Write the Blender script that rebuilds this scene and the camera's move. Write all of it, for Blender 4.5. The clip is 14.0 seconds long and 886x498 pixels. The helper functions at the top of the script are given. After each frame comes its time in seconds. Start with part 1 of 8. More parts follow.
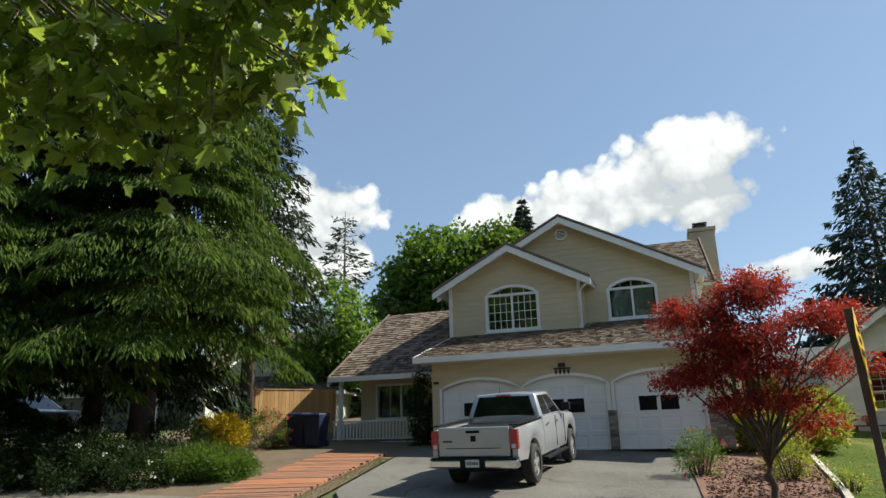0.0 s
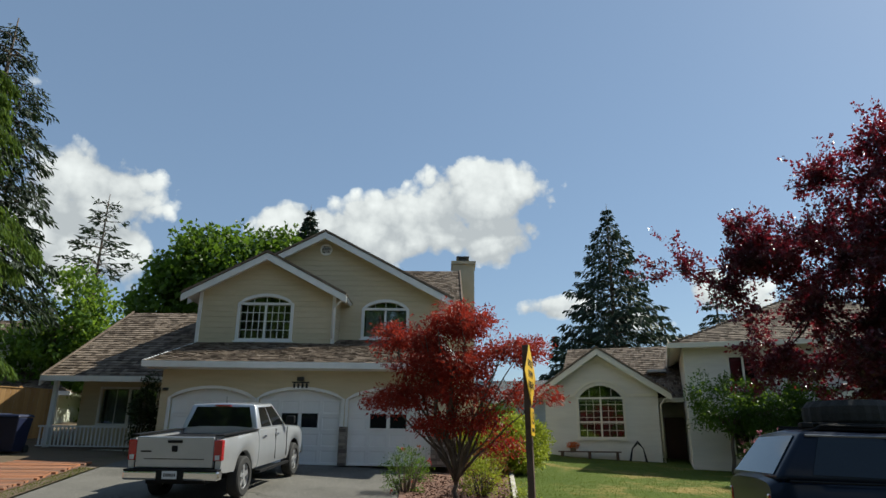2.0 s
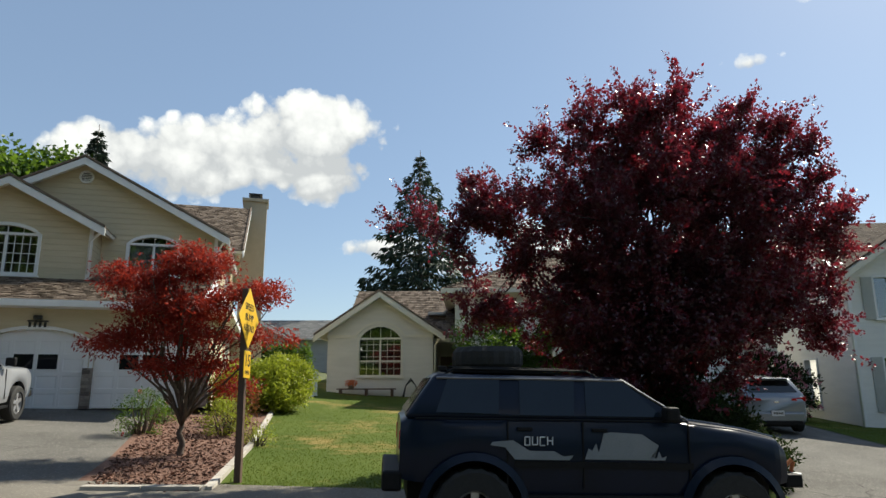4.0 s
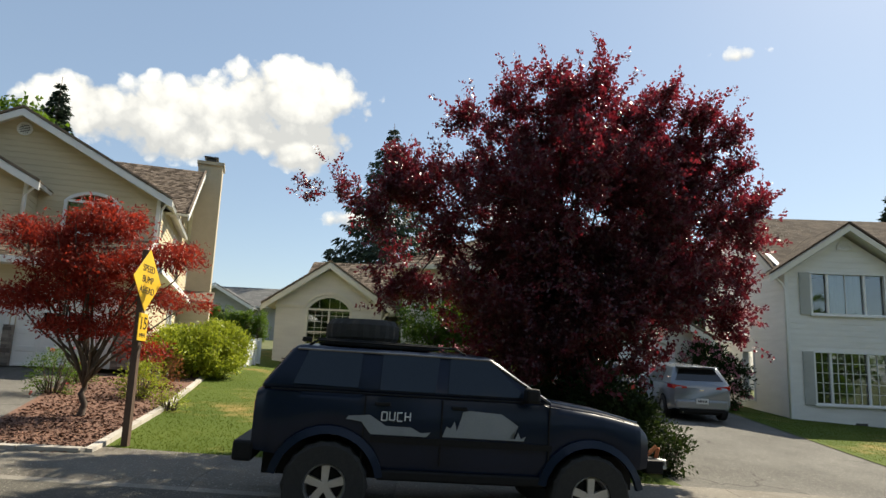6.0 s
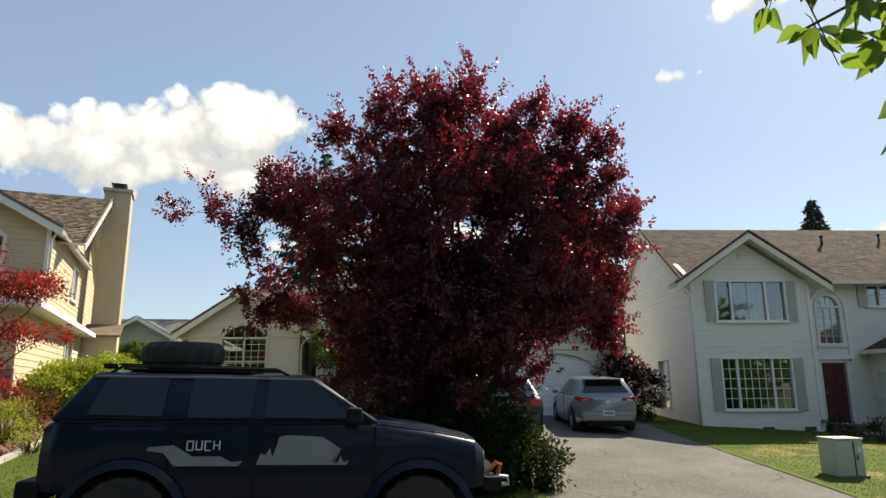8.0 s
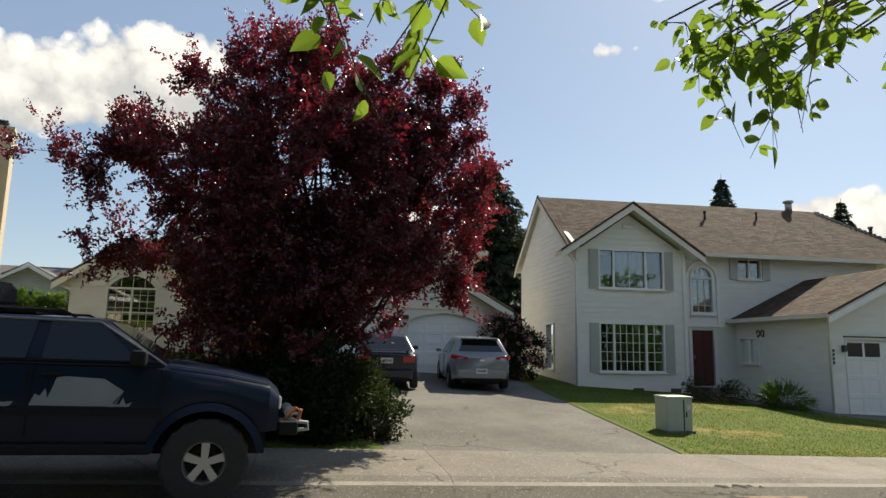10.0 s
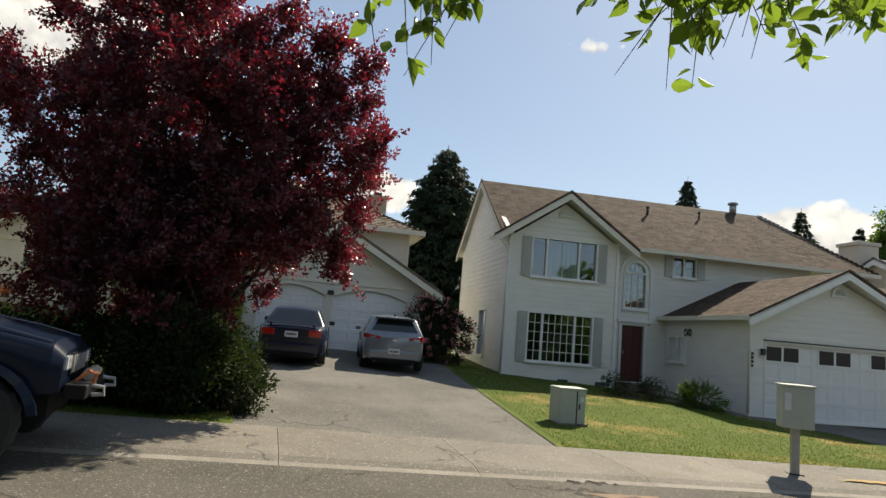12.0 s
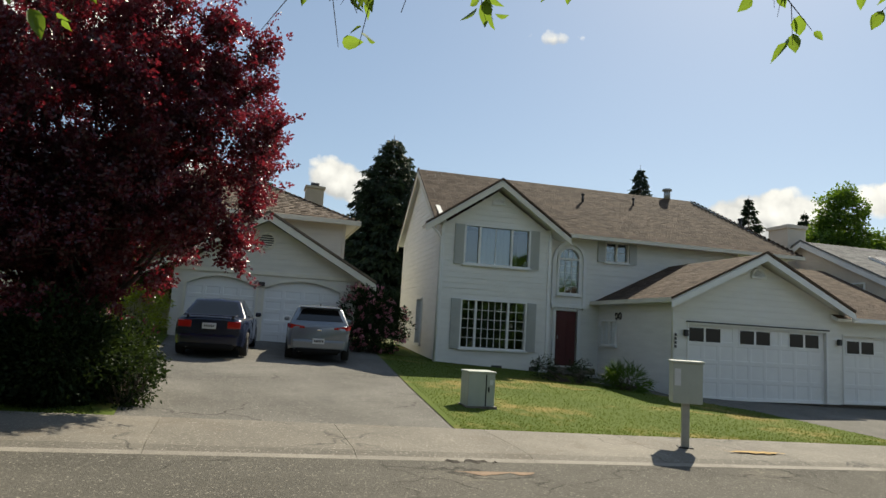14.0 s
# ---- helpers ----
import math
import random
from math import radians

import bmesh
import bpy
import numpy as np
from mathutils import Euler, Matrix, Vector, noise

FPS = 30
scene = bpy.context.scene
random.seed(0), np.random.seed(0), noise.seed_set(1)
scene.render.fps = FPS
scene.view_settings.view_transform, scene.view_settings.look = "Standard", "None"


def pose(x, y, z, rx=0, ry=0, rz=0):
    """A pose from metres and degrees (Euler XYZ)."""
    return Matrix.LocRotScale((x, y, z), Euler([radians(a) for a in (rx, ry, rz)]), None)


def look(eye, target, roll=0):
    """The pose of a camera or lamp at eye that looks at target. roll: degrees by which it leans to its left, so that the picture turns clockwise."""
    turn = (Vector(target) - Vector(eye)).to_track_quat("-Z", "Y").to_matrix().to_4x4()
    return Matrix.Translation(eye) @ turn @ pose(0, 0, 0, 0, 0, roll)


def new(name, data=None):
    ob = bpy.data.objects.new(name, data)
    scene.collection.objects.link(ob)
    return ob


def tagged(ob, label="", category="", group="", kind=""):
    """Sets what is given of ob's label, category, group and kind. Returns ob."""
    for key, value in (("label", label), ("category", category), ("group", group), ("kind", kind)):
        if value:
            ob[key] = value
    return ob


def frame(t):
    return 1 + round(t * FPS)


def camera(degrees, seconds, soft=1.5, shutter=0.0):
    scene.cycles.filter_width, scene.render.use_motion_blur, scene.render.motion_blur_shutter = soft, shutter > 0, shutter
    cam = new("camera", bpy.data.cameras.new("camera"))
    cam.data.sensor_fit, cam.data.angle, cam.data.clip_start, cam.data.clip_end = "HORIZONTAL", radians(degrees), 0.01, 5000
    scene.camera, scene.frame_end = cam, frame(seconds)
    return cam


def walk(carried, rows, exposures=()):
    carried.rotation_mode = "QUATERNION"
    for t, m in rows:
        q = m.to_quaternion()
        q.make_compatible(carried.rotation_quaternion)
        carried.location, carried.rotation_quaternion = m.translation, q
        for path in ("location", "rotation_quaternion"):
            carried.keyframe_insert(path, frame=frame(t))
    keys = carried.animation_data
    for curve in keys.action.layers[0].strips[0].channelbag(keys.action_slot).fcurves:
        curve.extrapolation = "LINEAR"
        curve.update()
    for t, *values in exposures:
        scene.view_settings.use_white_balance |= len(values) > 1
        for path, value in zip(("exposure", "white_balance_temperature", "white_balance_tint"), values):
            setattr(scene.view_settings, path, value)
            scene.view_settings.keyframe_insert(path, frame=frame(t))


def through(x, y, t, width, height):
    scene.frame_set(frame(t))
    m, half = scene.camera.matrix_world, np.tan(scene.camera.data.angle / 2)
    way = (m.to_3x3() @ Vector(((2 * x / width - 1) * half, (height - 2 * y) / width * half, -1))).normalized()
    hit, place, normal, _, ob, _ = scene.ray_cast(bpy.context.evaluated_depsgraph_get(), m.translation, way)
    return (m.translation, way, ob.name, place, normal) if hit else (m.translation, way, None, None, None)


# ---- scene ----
from collections import Counter

cam = camera(69.3, 14.0)
PATH = [
    (0, (0.135, -2.04, 1.624), (0.024, -0.12, 2.174), -1.5),
    (0.5, (0.48, -2.377, 1.588), (0.5, -0.442, 2.091), -1.7),
    (1, (0.737, -2.451, 1.615), (0.855, -0.495, 2.016), 0.8),
    (1.5, (1.01, -2.208, 1.649), (1.347, -0.313, 2.194), -0.6),
    (2, (1.25, -2.317, 1.576), (1.763, -0.476, 2.167), 0.7),
    (2.5, (1.601, -2.309, 1.608), (2.303, -0.487, 2.041), 4.0),
    (3, (2.054, -2.59, 1.631), (2.952, -0.861, 2.085), 3.9),
    (5.5, (3.386, -3.459, 1.656), (4.446, -1.798, 2.002), -1.0),
    (6, (3.735, -3.583, 1.657), (4.818, -1.938, 2.0), 2.5),
    (6.5, (4.152, -3.681, 1.638), (5.396, -2.163, 2.021), 1.8),
    (7, (4.402, -3.938, 1.649), (5.378, -2.228, 1.999), 5.5),
    (7.5, (4.638, -3.998, 1.631), (5.642, -2.31, 2.01), 3.9),
    (8, (5.0, -4.068, 1.613), (6.203, -2.526, 2.031), -0.3),
    (8.5, (5.223, -4.303, 1.581), (6.539, -2.855, 1.998), -1.1),
    (11, (6.766, -5.268, 1.477), (8.204, -3.904, 1.749), 3.4),
    (11.5, (7.222, -5.386, 1.494), (8.745, -4.131, 1.82), 3.0),
    (12, (7.464, -5.62, 1.463), (8.904, -4.257, 1.724), 4.8),
    (12.5, (7.49, -5.819, 1.456), (8.927, -4.444, 1.663), 5.5),
    (13, (7.773, -6.037, 1.472), (9.272, -4.748, 1.776), 4.0),
    (13.5, (8.099, -6.235, 1.443), (9.616, -4.973, 1.77), 4.2),
    (14, (8.234, -6.444, 1.419), (9.75, -5.162, 1.664), 3.4),
]
EXPOSURE = 0.6
walk_rows = [(t, look(eye, target, roll)) for t, eye, target, roll in PATH]
# the film camera's white balance drifts from cool to neutral as it turns
walk(cam, walk_rows, [(0.0, EXPOSURE + 0.15, 6500, 4), (1.5, EXPOSURE + 0.1, 6450, 4), (2.0, EXPOSURE - 0.2, 6350, 3), (2.5, EXPOSURE - 0.25, 6300, 3), (3.2, EXPOSURE - 0.1, 6400, 4), (5.3, EXPOSURE + 0.2, 7000, 6), (7.2, EXPOSURE + 0.3, 7150, 7), (8.7, EXPOSURE + 0.2, 7150, 7), (11.5, EXPOSURE + 0.1, 7250, 8), (12.5, EXPOSURE + 0.15, 7250, 8), (13.3, EXPOSURE - 0.1, 7150, 7), (14.0, EXPOSURE, 7050, 6)])

# ---- light: an early-summer sun high behind the houses, blue sky, fair-weather cumulus ----
SUN_AZ, SUN_EL = 79.0, 45.0          # compass degrees from +y towards +x, and height
TO_SUN = Vector((math.sin(radians(SUN_AZ)) * math.cos(radians(SUN_EL)), math.cos(radians(SUN_AZ)) * math.cos(radians(SUN_EL)), math.sin(radians(SUN_EL))))
sun = new("sun", bpy.data.lights.new("sun", "SUN"))
sun.data.energy, sun.data.angle, sun.data.color = 5.0, radians(0.53), (1.0, 0.93, 0.82)
sun.matrix_world = look(TO_SUN * 60, (0, 0, 0))


class Nodes:
    """A small helper that adds and links shader nodes."""

    def __init__(self, tree):
        self.t = tree
        tree.nodes.clear()

    def add(self, kind, **given):
        node = self.t.nodes.new(kind)
        for key, value in given.items():
            self.set(node.inputs[key], value)
        return node

    def set(self, socket, value):
        if isinstance(value, bpy.types.NodeSocket):
            self.t.links.new(value, socket)
        else:
            socket.default_value = value

    def math(self, op, a, b=0.0, clamp=False):
        node = self.t.nodes.new("ShaderNodeMath")
        node.operation, node.use_clamp = op, clamp
        self.set(node.inputs[0], a)
        self.set(node.inputs[1], b)
        return node.outputs[0]

    def dot(self, a, b):
        node = self.t.nodes.new("ShaderNodeVectorMath")
        node.operation = "DOT_PRODUCT"
        self.set(node.inputs[0], a)
        self.set(node.inputs[1], b)
        return node.outputs["Value"]

    def mix(self, fac, a, b, blend="MIX"):
        node = self.t.nodes.new("ShaderNodeMix")
        node.data_type, node.blend_type = "RGBA", blend
        self.set(node.inputs[0], fac)
        self.set(node.inputs[6], a)
        self.set(node.inputs[7], b)
        return node.outputs[2]

    def ramp(self, fac, stops):
        node = self.t.nodes.new("ShaderNodeValToRGB")
        self.set(node.inputs[0], fac)
        while len(node.color_ramp.elements) < len(stops):
            node.color_ramp.elements.new(0.5)
        for e, (p, c) in zip(node.color_ramp.elements, stops):
            e.position, e.color = p, c if len(c) == 4 else (*c, 1)
        return node.outputs[0]


def build_world():
    world = bpy.data.worlds.new("sky")
    scene.world = world
    world.use_nodes = True
    n = Nodes(world.node_tree)
    sky = n.add("ShaderNodeTexSky")
    sky.sky_type, sky.sun_disc, sky.sun_elevation, sky.sun_rotation = "NISHITA", False, radians(SUN_EL), radians(SUN_AZ)
    sky.altitude, sky.air_density, sky.dust_density, sky.ozone_density = 60.0, 1.0, 0.5, 1.0
    coord = n.add("ShaderNodeTexCoord").outputs["Generated"]
    fine = n.add("ShaderNodeTexNoise", Vector=coord, Scale=22.0, Detail=12.0, Roughness=0.62).outputs[0]
    broad = n.add("ShaderNodeTexNoise", Vector=coord, Scale=6.5, Detail=3.0, Roughness=0.5).outputs[0]
    # billows: rounded cells of two sizes, bent by the noise
    bend = n.add("ShaderNodeVectorMath")
    bend.operation = "MULTIPLY_ADD"
    n.set(bend.inputs[0], n.add("ShaderNodeTexNoise", Vector=coord, Scale=16.0, Detail=6.0).outputs["Color"])
    bend.inputs[1].default_value = (0.05, 0.05, 0.05)
    n.set(bend.inputs[2], coord)
    puff = n.add("ShaderNodeTexVoronoi", Vector=bend.outputs[0], Scale=17.0).outputs["Distance"]
    curl = n.add("ShaderNodeTexVoronoi", Vector=bend.outputs[0], Scale=46.0).outputs["Distance"]
    billow = n.math("SUBTRACT", 0.62, n.math("ADD", n.math("MULTIPLY", puff, 0.85), n.math("MULTIPLY", curl, 0.42)))
    rough = n.math("ADD", n.math("MULTIPLY", n.math("SUBTRACT", fine, 0.5), 1.7), n.math("MULTIPLY", n.math("SUBTRACT", broad, 0.5), 1.3))
    rough = n.math("ADD", rough, n.math("MULTIPLY", billow, 1.5))
    mask, under = None, None
    # azimuth, height, half width, half height in degrees, tilt, density
    for az, el, wide, high, tilt, dense in CLOUDS:
        a, e = radians(az), radians(el)
        mid = Vector((math.sin(a) * math.cos(e), math.cos(a) * math.cos(e), math.sin(e)))
        right = Vector((math.cos(a), -math.sin(a), 0))
        up = right.cross(mid)
        right, up = right * math.cos(radians(tilt)) + up * math.sin(radians(tilt)), up * math.cos(radians(tilt)) - right * math.sin(radians(tilt))
        p = n.math("DIVIDE", n.dot(coord, right), math.sin(radians(wide)))
        q = n.math("DIVIDE", n.dot(coord, up), math.sin(radians(high)))
        ahead = n.math("GREATER_THAN", n.dot(coord, mid), 0.6)
        r2 = n.math("ADD", n.math("MULTIPLY", p, p), n.math("MULTIPLY", q, q))
        m = n.math("MULTIPLY", n.math("SUBTRACT", 1.0, r2), dense)
        m = n.math("MULTIPLY", n.math("MAXIMUM", m, -3.0), ahead)
        m = n.math("SUBTRACT", m, n.math("MULTIPLY", n.math("SUBTRACT", 1.0, ahead), 3.0))
        shade = n.math("MULTIPLY", n.math("SUBTRACT", 0.15, q), n.math("MULTIPLY", n.math("ADD", m, 0.5), 1.4, True))
        mask = m if mask is None else n.math("MAXIMUM", mask, m)
        under = shade if under is None else n.math("MAXIMUM", under, shade)
    cover = n.ramp(n.math("ADD", mask, rough), [(0.0, (0, 0, 0)), (0.16, (0.4, 0.4, 0.4)), (0.5, (1, 1, 1))])
    detail = n.math("ADD", n.math("MULTIPLY", fine, 0.9), n.math("ADD", n.math("MULTIPLY", billow, 0.7), n.math("MULTIPLY", under, -0.42)))
    white = n.ramp(detail, [(0.12, (4.6, 4.75, 5.0)), (0.45, (6.9, 6.95, 7.0)), (0.8, (8.8, 8.8, 8.75))])
    haze = n.mix(0.42, sky.outputs[0], (2.6, 3.55, 5.3, 1))
    out = n.mix(cover, haze, white)
    back = n.add("ShaderNodeBackground", Color=out, Strength=SKY_STRENGTH)
    end = n.add("ShaderNodeOutputWorld")
    n.t.links.new(back.outputs[0], end.inputs[0])


SKY_STRENGTH = 0.085
CLOUDS = [(19, 21.8, 7.2, 3.6, 4, 1.4), (11, 19.0, 9.6, 3.3, 10, 1.3), (2.5, 18.4, 4.6, 2.3, 0, 1.2), (20.5, 18.6, 5.4, 2.8, 0, 1.1),
          (-15, 19.5, 6.0, 3.8, -12, 1.2), (-17, 15.5, 9.0, 4.0, -10, 1.1), (26, 12.0, 3.5, 1.0, 0, 0.7), (33, 10.5, 2.5, 0.9, 0, 0.6),
          (76, 10.0, 6.5, 2.6, 0, 1.3), (40, 12.6, 3.6, 1.9, -8, 1.0), (87, 11.5, 4.0, 1.6, 0, 0.8), (67, 30.0, 2.6, 0.9, 8, 0.35), (58.7, 25.4, 1.6, 0.6, 0, 0.35), (-30, 24, 8, 5, 0, 0.9), (110, 18, 9, 4, 0, 0.9), (200, 25, 20, 7, 0, 0.9), (290, 22, 16, 6, 0, 0.9)]
build_world()


# ---- materials ----
def surface(name, dark, light, scale=6.0, rough=0.7, bump=0.15, metal=0.0, fine=60.0, spread=0.5, per_object=0.0, per_island=0.0, coat=0.0, stretch=(1, 1, 1), spec=0.5, stain=None, grit=None):
    """Two scales of noise between two colours, with fine relief."""
    m = bpy.data.materials.new(name)
    m.use_nodes = True
    n = Nodes(m.node_tree)
    coord = n.add("ShaderNodeTexCoord").outputs["Object"]
    coord = n.add("ShaderNodeMapping", Vector=coord, Scale=stretch).outputs[0]
    big = n.add("ShaderNodeTexNoise", Vector=coord, Scale=scale, Detail=5.0, Roughness=0.6).outputs[0]
    small = n.add("ShaderNodeTexNoise", Vector=coord, Scale=fine, Detail=4.0, Roughness=0.65).outputs[0]
    fac = n.math("ADD", n.math("MULTIPLY", big, 1 - spread), n.math("MULTIPLY", small, spread))
    if per_object:
        fac = n.math("ADD", fac, n.math("MULTIPLY", n.math("SUBTRACT", n.add("ShaderNodeObjectInfo").outputs["Random"], 0.5), per_object))
    if per_island:
        fac = n.math("ADD", fac, n.math("MULTIPLY", n.math("SUBTRACT", n.add("ShaderNodeNewGeometry").outputs["Random Per Island"], 0.5), per_island))
    col = n.ramp(fac, [(0.3, dark), (0.7, light)])
    if stain:
        blot = n.add("ShaderNodeTexNoise", Vector=coord, Scale=stain[1], Detail=6.0, Roughness=0.7).outputs[0]
        col = n.mix(n.ramp(blot, [(stain[2], (0, 0, 0)), (stain[2] + 0.15, (1, 1, 1))]), col, (*stain[0], 1))
    if grit:
        chip = n.add("ShaderNodeTexVoronoi", Vector=coord, Scale=55.0)
        col = n.mix(n.ramp(chip.outputs["Color"], [(0.78, (0, 0, 0)), (0.9, (0.75, 0.75, 0.75))]), col, (*grit, 1))
        # fine dark cracks along warped cell borders
        warp = n.add("ShaderNodeVectorMath")
        warp.operation = "MULTIPLY_ADD"
        n.set(warp.inputs[0], n.add("ShaderNodeTexNoise", Vector=coord, Scale=1.5, Detail=6.0).outputs["Color"])
        warp.inputs[1].default_value = (0.9, 0.9, 0.9)
        n.set(warp.inputs[2], coord)
        cell = n.add("ShaderNodeTexVoronoi", Vector=warp.outputs[0], Scale=0.33)
        cell.feature = "DISTANCE_TO_EDGE"
        split = n.ramp(cell.outputs["Distance"], [(0.0, (1, 1, 1)), (0.009, (0, 0, 0))])
        patchy = n.ramp(n.add("ShaderNodeTexNoise", Vector=coord, Scale=0.6).outputs[0], [(0.48, (0, 0, 0)), (0.58, (0.8, 0.8, 0.8))])
        col = n.mix(n.math("MULTIPLY", split, patchy), col, (0.03, 0.028, 0.024, 1))
    b = n.add("ShaderNodeBump", Strength=bump, Distance=0.02, Height=fac)
    p = n.add("ShaderNodeBsdfPrincipled", Roughness=rough, Metallic=metal, Normal=b.outputs[0])
    p.inputs["Specular IOR Level"].default_value = spec
    n.set(p.inputs["Base Color"], col)
    if coat:
        p.inputs["Coat Weight"].default_value, p.inputs["Coat Roughness"].default_value = coat, 0.06
    end = n.add("ShaderNodeOutputMaterial")
    n.t.links.new(p.outputs[0], end.inputs[0])
    return m


def foliage(name, dark, light, through, rough=0.5, share=0.35, tips=None, gloss=0.25, dry=None):
    """Leaves: each leaf its own tint, glossy above, light passing through."""
    m = bpy.data.materials.new(name)
    m.use_nodes = True
    n = Nodes(m.node_tree)
    rnd = n.add("ShaderNodeNewGeometry").outputs["Random Per Island"]
    coord = n.add("ShaderNodeTexCoord").outputs["Object"]
    big = n.add("ShaderNodeTexNoise", Vector=coord, Scale=0.9, Detail=3.0).outputs[0]
    fac = n.math("ADD", n.math("MULTIPLY", rnd, 0.7), n.math("MULTIPLY", n.math("SUBTRACT", big, 0.35), 0.9), clamp=True)
    stops = [(0.1, dark), (0.85, light)]
    if tips:
        stops.append((0.97, tips))
    col = n.ramp(fac, stops)
    if dry:
        blot = n.add("ShaderNodeTexNoise", Vector=coord, Scale=0.42, Detail=6.0, Roughness=0.7).outputs[0]
        col = n.mix(n.ramp(n.math("ADD", blot, n.math("MULTIPLY", n.math("SUBTRACT", rnd, 0.5), 0.16)), [(0.54, (0, 0, 0)), (0.68, (0.9, 0.9, 0.9))]), col, (*dry, 1))
    p = n.add("ShaderNodeBsdfPrincipled", Roughness=rough)
    p.inputs["Specular IOR Level"].default_value = gloss
    n.set(p.inputs["Base Color"], col)
    tr = n.add("ShaderNodeBsdfTranslucent", Color=n.mix(0.65, col, (*through, 1)))
    mix = n.add("ShaderNodeMixShader")
    mix.inputs[0].default_value = share
    n.t.links.new(p.outputs[0], mix.inputs[1])
    n.t.links.new(tr.outputs[0], mix.inputs[2])
    end = n.add("ShaderNodeOutputMaterial")
    n.t.links.new(mix.outputs[0], end.inputs[0])
    return m


def pane_glass(name, tint=(0.75, 0.8, 0.8), clear=0.9):
    """Thin glazing: clear with Fresnel gloss."""
    m = bpy.data.materials.new(name)
    m.use_nodes = True
    n = Nodes(m.node_tree)
    see = n.add("ShaderNodeBsdfTransparent", Color=(*[c * clear for c in tint], 1))
    gloss = n.add("ShaderNodeBsdfGlossy", Roughness=0.03, Color=(0.95, 0.97, 1, 1))
    fres = n.add("ShaderNodeFresnel", IOR=1.6)
    mix = n.add("ShaderNodeMixShader")
    n.t.links.new(n.math("ADD", fres.outputs[0], 0.10, clamp=True), mix.inputs[0])
    n.t.links.new(see.outputs[0], mix.inputs[1])
    n.t.links.new(gloss.outputs[0], mix.inputs[2])
    end = n.add("ShaderNodeOutputMaterial")
    n.t.links.new(mix.outputs[0], end.inputs[0])
    return m


TAN_SIDING = surface("tan_painted_siding", (0.48, 0.41, 0.27), (0.58, 0.50, 0.345), 1.2, 0.65, 0.1, fine=30, spread=0.3, stretch=(1, 1, 6))
WHITE_SIDING = surface("white_painted_siding", (0.64, 0.63, 0.59), (0.76, 0.75, 0.71), 1.0, 0.6, 0.1, fine=30, spread=0.3, stretch=(1, 1, 6), stain=((0.50, 0.49, 0.43), 2.5, 0.72))
CREAM_SIDING = surface("cream_painted_siding", (0.58, 0.55, 0.49), (0.69, 0.66, 0.59), 1.0, 0.65, 0.1, fine=30, spread=0.3, stretch=(1, 1, 6))
GREY_SIDING = surface("grey_painted_siding", (0.30, 0.31, 0.30), (0.40, 0.41, 0.39), 1.0, 0.65, 0.1, fine=30, spread=0.3, stretch=(1, 1, 6))
OLIVE_SIDING = surface("pale_green_siding", (0.48, 0.49, 0.42), (0.60, 0.61, 0.52), 1.0, 0.65, 0.1, fine=30, spread=0.3, stretch=(1, 1, 6))
BEIGE_SIDING = surface("beige_painted_siding", (0.52, 0.45, 0.38), (0.62, 0.55, 0.47), 1.0, 0.65, 0.1, fine=30, spread=0.3)
WHITE_TRIM = surface("white_trim_paint", (0.66, 0.66, 0.64), (0.80, 0.80, 0.78), 3.0, 0.5, 0.05, stain=((0.52, 0.51, 0.47), 5.0, 0.7))
CREAM_TRIM = surface("cream_trim_paint", (0.62, 0.58, 0.48), (0.72, 0.68, 0.58), 3.0, 0.55, 0.05)
SHAKE = surface("weathered_cedar_shake", (0.080, 0.060, 0.045), (0.235, 0.185, 0.145), 3.0, 0.85, 0.5, fine=45, spread=0.4, per_island=0.5, stretch=(1, 1, 1), spec=0.12)
COMPO = surface("brown_asphalt_shingle", (0.050, 0.034, 0.025), (0.110, 0.080, 0.060), 1.6, 0.9, 0.5, fine=220, spread=0.55, per_island=0.35, spec=0.12)
COMPO_GREY = surface("grey_asphalt_shingle", (0.10, 0.10, 0.10), (0.19, 0.19, 0.185), 1.6, 0.9, 0.5, fine=220, spread=0.55, per_island=0.3, spec=0.12)
ASPHALT = surface("worn_grey_asphalt", (0.05, 0.047, 0.040), (0.145, 0.135, 0.115), 0.4, 0.92, 0.9, fine=48, spread=0.6, stain=((0.165, 0.148, 0.12), 0.6, 0.60), grit=(0.26, 0.24, 0.20), spec=0.12)
DRIVE = surface("aged_driveway_asphalt", (0.065, 0.062, 0.056), (0.205, 0.195, 0.175), 0.5, 0.93, 0.9, fine=42, spread=0.55, stain=((0.10, 0.097, 0.09), 0.55, 0.58), grit=(0.30, 0.28, 0.25), spec=0.12)
CONCRETE = surface("weathered_concrete", (0.085, 0.077, 0.062), (0.205, 0.184, 0.150), 0.7, 0.9, 0.8, fine=36, spread=0.5, stain=((0.125, 0.105, 0.08), 0.8, 0.54), per_object=0.10, grit=(0.33, 0.30, 0.25))
PALE_CONCRETE = surface("pale_worn_concrete", (0.15, 0.135, 0.11), (0.31, 0.28, 0.235), 1.2, 0.9, 0.6, fine=40, spread=0.5, stain=((0.15, 0.13, 0.10), 1.6, 0.58))
SOIL = surface("dry_garden_soil", (0.07, 0.048, 0.030), (0.17, 0.125, 0.078), 1.4, 0.95, 0.9, fine=30, spread=0.6, stain=((0.085, 0.095, 0.03), 1.3, 0.55))
MULCH = surface("red_bark_mulch", (0.07, 0.035, 0.023), (0.21, 0.11, 0.075), 3.0, 0.95, 0.8, fine=40, spread=0.6, per_island=0.7)
